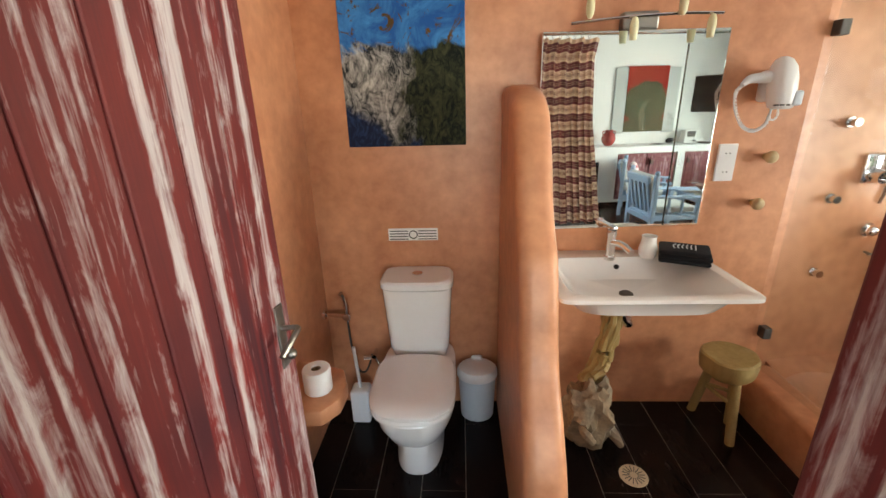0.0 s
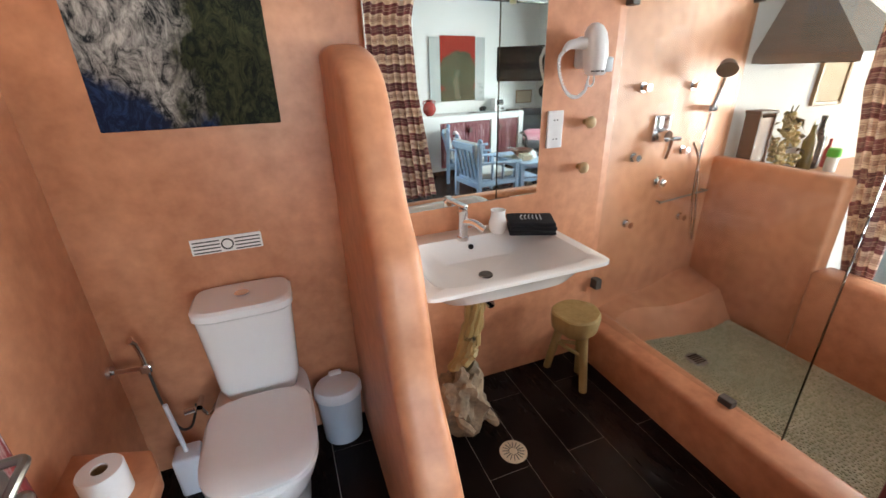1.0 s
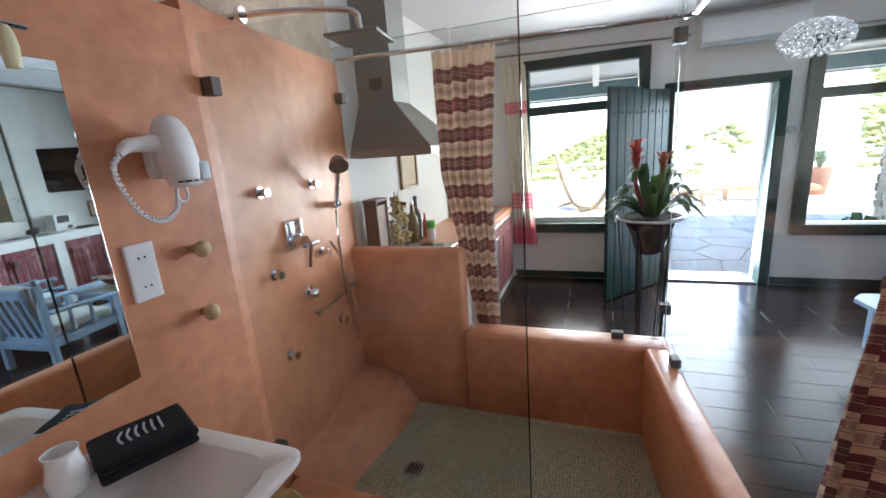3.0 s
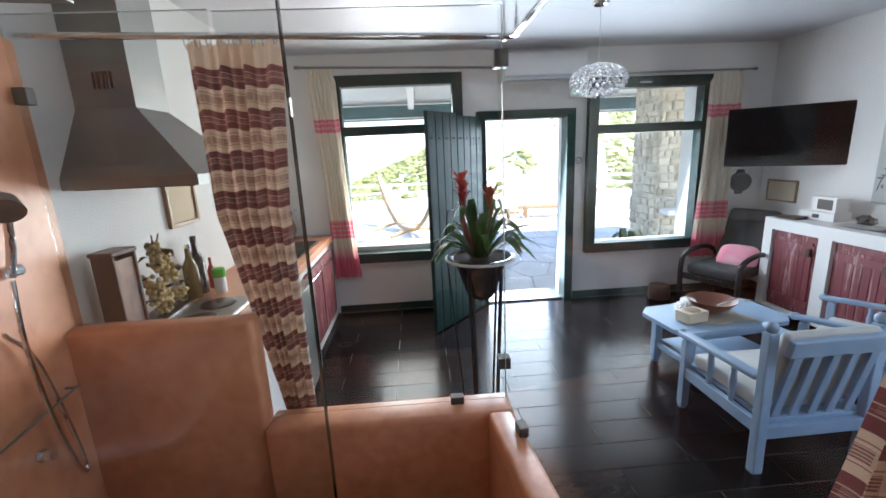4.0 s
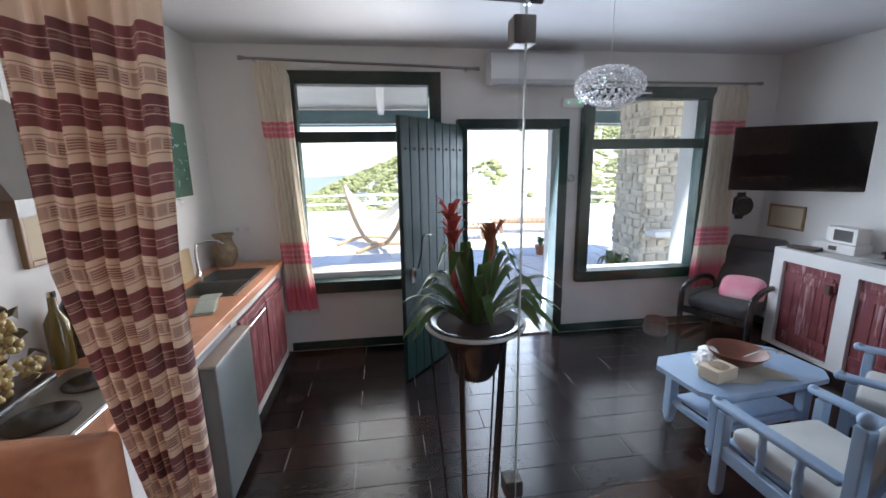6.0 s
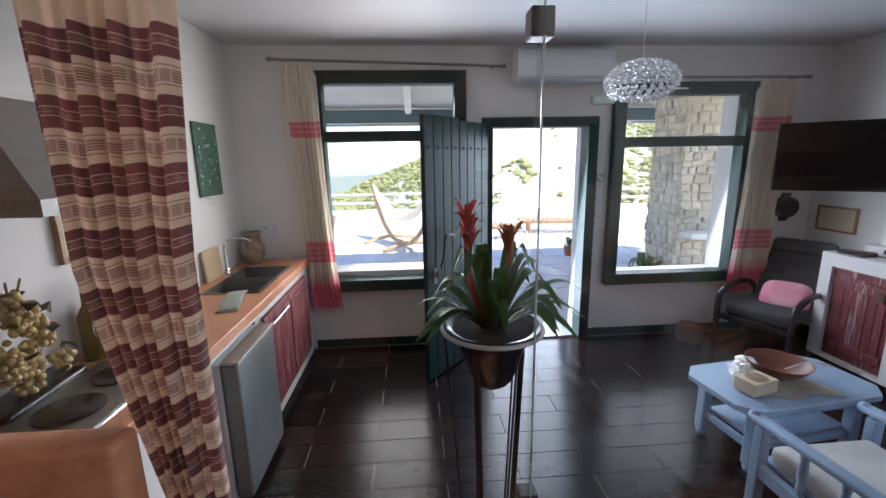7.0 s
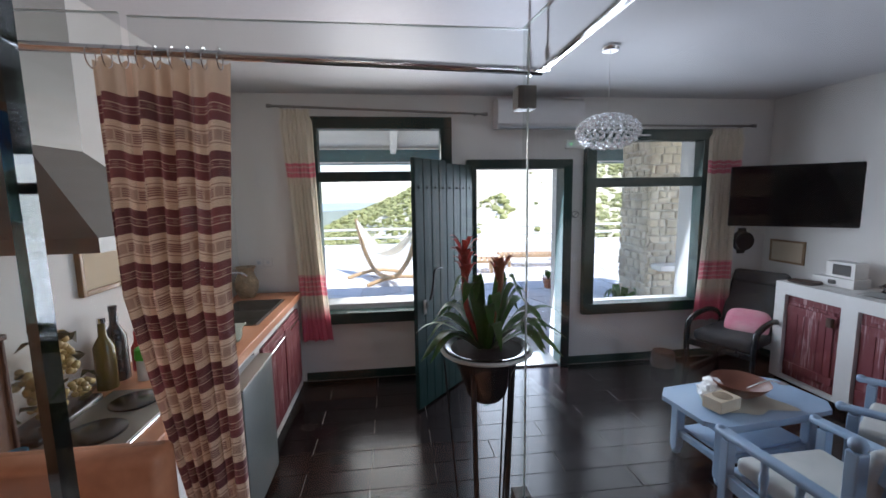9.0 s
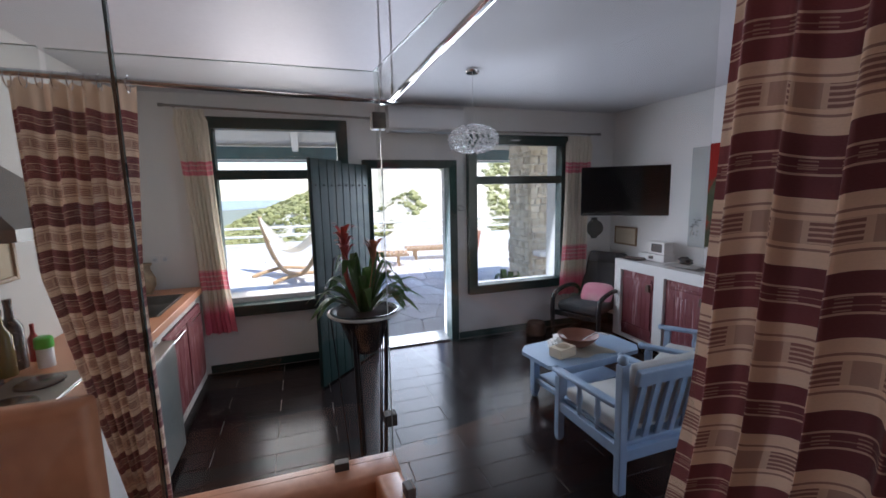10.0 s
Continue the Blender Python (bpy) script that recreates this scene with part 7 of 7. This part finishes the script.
for i, (cx, cy) in enumerate(cells):
    poly = [(cx - 0.6, cy - 0.6), (cx + 0.6, cy - 0.6), (cx + 0.6, cy + 0.6), (cx - 0.6, cy + 0.6)]
    poly = clip_poly(poly, TX0 + 0.02, 0, -1, 0)
    for k, (qx, qy) in enumerate(cells):
        if k != i and abs(qx - cx) < 1.3 and abs(qy - cy) < 1.3:
            dx_, dy_ = qx - cx, qy - cy
            L = math.hypot(dx_, dy_)
            poly = clip_poly(poly, cx + dx_ / 2 - dx_ / L * 0.012, cy + dy_ / 2 - dy_ / L * 0.012, dx_, dy_)
            if len(poly) < 3:
                break
    if len(poly) >= 3:
        bm = B()
        prism(bm, poly, "z", -0.07, -0.035)
        part("slab", bm, PAVE, terr)

# parapet with rail at the terrace edge
b = thing("parapet", (14.0, 0, 0), "low whitewashed parapet with posts at the terrace edge", "parapet")
part("wall", box(B(), 13.9, 14.2, -9, 9, -0.06, 0.42, 0.02), LIMEWASH, b)
for y in (-6.2, -3.6, 0.6, 4.2, 6.5):
    part("post", box(B(), 13.85, 14.25, y - 0.22, y + 0.22, -0.06, 1.0, 0.03), LIMEWASH, b)
for z in (0.62, 0.85):
    part("rail", rod(B(), (14.05, -9, z), (14.05, 9, z), 0.03), LIMEWASH, b)

# porch roof
b = thing("porch_roof", (8, 0, 2.6), "porch roof of pale planks on blue-green beams", "porch roof")
for i in range(26):
    x0 = TX0 + 0.13 * i
    bm = box(B(), x0, x0 + 0.126, -4.2, 4.64, 2.72, 2.75, 0.004)
    for v in bm.verts:
        v.co.z -= 0.04 * (v.co.x - TX0)
    part("plank", bm, REED, b)
for y in (-2.9, -0.6, 1.45, 3.6):
    bm = box(B(), TX0, 9.54, y - 0.05, y + 0.05, 2.60, 2.715, 0.006)
    for v in bm.verts:
        v.co.z -= 0.04 * (v.co.x - TX0)
    part("rafter", bm, CANVAS, b)
part("beam", box(B(), 9.55, 9.75, -4.2, 4.6, 2.31, 2.555, 0.01), TEAL, b)
part("trim", box(B(), 9.535, 9.548, -4.2, 4.6, 2.325, 2.345, 0.003), LIMEWASH, b, "thin white trim strip")
part("post", box(B(), 9.55, 9.73, 4.2, 4.38, -0.06, 2.31, 0.01), TEAL, b)

# stone pillar
b = thing("stone_pillar", (8.4, -2.4, 0), "square pillar of warm field stone under the porch", "pillar")
SPX0, SPX1, SPY0, SPY1 = 8.0, 8.75, -3.5, -2.27
part("core", box(B(), SPX0 + 0.012, SPX1 - 0.012, SPY0 + 0.012, SPY1 - 0.012, -0.06, 2.6), MORTAR, b)
rnd = random.Random(9)
for face in ("w", "n"):
    z = -0.05
    while z < 2.52:
        hgt = rnd.uniform(0.08, 0.15)
        u, u1 = (SPY0, SPY1) if face == "w" else (SPX0, SPX1)
        while u < u1 - 0.02:
            wd = min(rnd.uniform(0.09, 0.24), u1 - u)
            d_ = rnd.uniform(0.0, 0.025)
            if face == "w":
                bm = box(B(), SPX0 - d_, SPX0 + 0.06, u + 0.01, u + wd - 0.01, z + 0.008, z + hgt - 0.008, 0.018, 2)
            else:
                bm = box(B(), u + 0.01, u + wd - 0.01, SPY1 - 0.06, SPY1 + d_, z + 0.008, z + hgt - 0.008, 0.018, 2)
            for v in bm.verts:
                v.co += Vector((0, rnd.uniform(-0.012, 0.012), rnd.uniform(-0.012, 0.012))) if face == "w" else Vector((rnd.uniform(-0.012, 0.012), 0, rnd.uniform(-0.012, 0.012)))
            part("stone", bm, STONE, b, smooth=True)
            u += wd
        z += hgt
structure("wall_porch", box(B(), SPX0 + 0.1, SPX1 - 0.1, -8.5, SPY0, -0.06, 2.5), LIMEWASH, "whitewashed wall at the side of the porch", "wall")
structure("porch_bench", box(B(), SPX0 - 0.28, SPX0 - 0.03, -3.6, SPY1 - 0.05, 0.62, 0.70, 0.01), LIMEWASH, "white ledge at the foot of the stone pillar", "ledge")


def agave(x, y, z, r, n, seed, lab):
    t_ = thing("agave", (x, y, z), lab, "plant", "terrace plants")
    rr_ = random.Random(seed)
    for i in range(n):
        yaw = i * 2.4
        up_ = i / n
        part("leaf", blade((x, y, z), yaw, r * (1.1 - 0.6 * up_), r * (0.5 + 0.8 * up_), 0.05, 0.045 * r / 0.4, rr_.uniform(-0.5, 0.5)), LEAF, t_, smooth=True)


agave(7.4, -1.55, -0.03, 0.42, 22, 2, "dark green agave growing beside the porch")


def flowerpot(x, y, z, r, h, seed, lab):
    t_ = thing("flower_pot", (x, y, z), lab, "potted plant", "terrace plants")
    part("pot", lathe(B(), [(0.0, z), (r * 0.7, z), (r, z + h * 0.85), (r * 1.08, z + h * 0.86), (r * 1.08, z + h), (r * 0.9, z + h), (0.0, z + h * 0.9)], x, y, 24), TERRA, t_, smooth=True)
    rr_ = random.Random(seed)
    for i in range(26):
        part("leaf", blade((x, y, z + h * 0.9), i * 2.4, r * rr_.uniform(0.7, 1.6), r * rr_.uniform(0.9, 1.8), 0.03, 0.022, 0), LEAF, t_, smooth=True)


flowerpot(9.8, -1.44, -0.035, 0.10, 0.19, 1, "terracotta pot with a leafy green plant")
flowerpot(13.3, 3.7, -0.035, 0.26, 0.40, 3, "terracotta pot with a leafy green plant")
flowerpot(13.0, -3.3, -0.035, 0.24, 0.62, 5, "tall terracotta jar with a small plant")


def lounger(x, y, rz):
    t_ = thing("sun_lounger", (0, 0, 0), "low wooden sun lounger on the terrace", "sun lounger", "terrace loungers")
    posed(t_, pose(x, y, -0.035, 0, 0, rz))
    for sx_ in (-0.7, 0.7):
        for sy_ in (-0.25, 0.25):
            part("leg", box(B(), sx_ - 0.03, sx_ + 0.03, sy_ - 0.03, sy_ + 0.03, 0, 0.26), WOOD_OUT, t_)
    for s in (-0.29, 0.29):
        part("side_rail", box(B(), -0.95, 0.95, s - 0.02, s + 0.02, 0.24, 0.30), WOOD_OUT, t_)
    for i in range(16):
        part("slat", box(B(), -0.93 + 0.118 * i, -0.85 + 0.118 * i, -0.27, 0.27, 0.30, 0.318), WOOD_OUT, t_)
    return t_


lounger(11.9, -0.1, 80), lounger(12.4, -2.1, 82)

# hammock on its wooden stand
b = thing("hammock", (11.3, 1.7, 0), "cream hammock on an arched wooden stand", "hammock")
HB = pose(11.3, 1.7, -0.035, 0, 0, 28)


def hp(name, bm, mat, smooth=True):
    bmesh.ops.transform(bm, verts=bm.verts, matrix=HB)
    return part(name, bm, mat, b, "", smooth)


hp("stand", tube(B(), bez([(-1.45, 0, 1.25), (-1.1, 0, 0.62), (-0.55, 0, 0.16), (0, 0, 0.06), (0.55, 0, 0.16), (1.1, 0, 0.62), (1.45, 0, 1.25)], 8), 0.05, 10), WOOD_OUT)
for s in (-0.5, 0.5):
    hp("foot", tube(B(), bez([(s, -0.65, 0.03), (s, -0.3, 0.10), (s, 0, 0.13), (s, 0.3, 0.10), (s, 0.65, 0.03)], 5), 0.04, 8), WOOD_OUT)
bm = B()
gr = []
for i in range(25):
    s = -1 + 2 * i / 24
    w = 0.15 * (1 - abs(s) ** 2.5) + 0.02
    gr.append([bm.verts.new((1.38 * s, w * (k / 5 - 1), 0.52 + 0.70 * s * s + 0.09 * (k / 5 - 1) ** 2 * (1 - abs(s) ** 3))) for k in range(11)])
for a, c in zip(gr, gr[1:]):
    for k in range(10):
        bm.faces.new((a[k], a[k + 1], c[k + 1], c[k]))
bmesh.ops.solidify(bm, geom=bm.faces[:], thickness=0.01)
hp("cloth", bm, CANVAS)
for s in (-1, 1):
    for k in (-1, 0, 1):
        hp("cord", rod(B(), (s * 1.38, 0.02 * k, 1.22), (s * 1.44, 0, 1.25), 0.008), CANVAS)



# ---------------------------------------------------------------- floor planks of tile, pebbles of the shower floor
TW, TL = 0.2, 0.82
meshes = {}
rows = int((EW + 0.9) / TW) + 2
for i in range(rows):
    x0 = EW - 0.03 - TW * (i + 1)
    off = 1.27 + (TL / 2 if (i % 2 == 0) else 0)
    k0 = math.floor((SW - off) / TL)
    for k in range(k0, 12):
        y0, y1 = max(off + TL * k, SW), min(off + TL * (k + 1), KW)
        if y1 - y0 < 0.03 or y0 > KW:
            continue
        xa, xb = max(x0, WW), x0 + TW
        if xb - xa < 0.02:
            continue
        key = (round(xb - xa, 3), round(y1 - y0, 3))
        if key not in meshes:
            bm = box(B(), 0.0017, key[0] - 0.0017, 0.0017, key[1] - 0.0017, -0.006, 0.0, 0.0012, 1)
            o = part("tile", bm, TILE)
            meshes[key] = o.data
        else:
            o = new("tile", meshes[key])
        o.parent = floor
        o.location = (xa, y0, 0)

rnd = random.Random(2)
bm = B()
for i in range(52):
    for j in range(107):
        x, y = 2.435 + 0.0165 * i + 0.008 * (j % 2) + rnd.uniform(-0.0045, 0.0045), 1.09 + 0.0165 * j + rnd.uniform(-0.0045, 0.0045)
        if y > 2.62 or math.hypot(x - 2.78, y - 2.28) < 0.055:
            continue
        r = rnd.uniform(0.0062, 0.0088)
        vs = [bm.verts.new((x + r * rnd.uniform(0.8, 1.2) * math.cos(a * 1.047), y + r * rnd.uniform(0.8, 1.2) * math.sin(a * 1.047), 0.058)) for a in range(6)]
        vt = [bm.verts.new((x + (v.co.x - x) * 0.6, y + (v.co.y - y) * 0.6, 0.0645)) for v in vs]
        for a in range(6):
            bm.faces.new((vs[a], vs[(a + 1) % 6], vt[(a + 1) % 6], vt[a]))
        bm.faces.new(vt)
PEB, nt, bs = nodes_of("shower_pebble")
ge_ = nt.nodes.new("ShaderNodeNewGeometry")
nt.links.new(mixc(nt, ge_.outputs["Random Per Island"], (0.30, 0.31, 0.19), (0.47, 0.46, 0.33)), bs.inputs["Base Color"])
bs.inputs["Roughness"].default_value = 0.45
tagged(part("pebbles", bm, PEB), "small grey-green pebbles of the shower floor", "pebbles", "", "stuff")
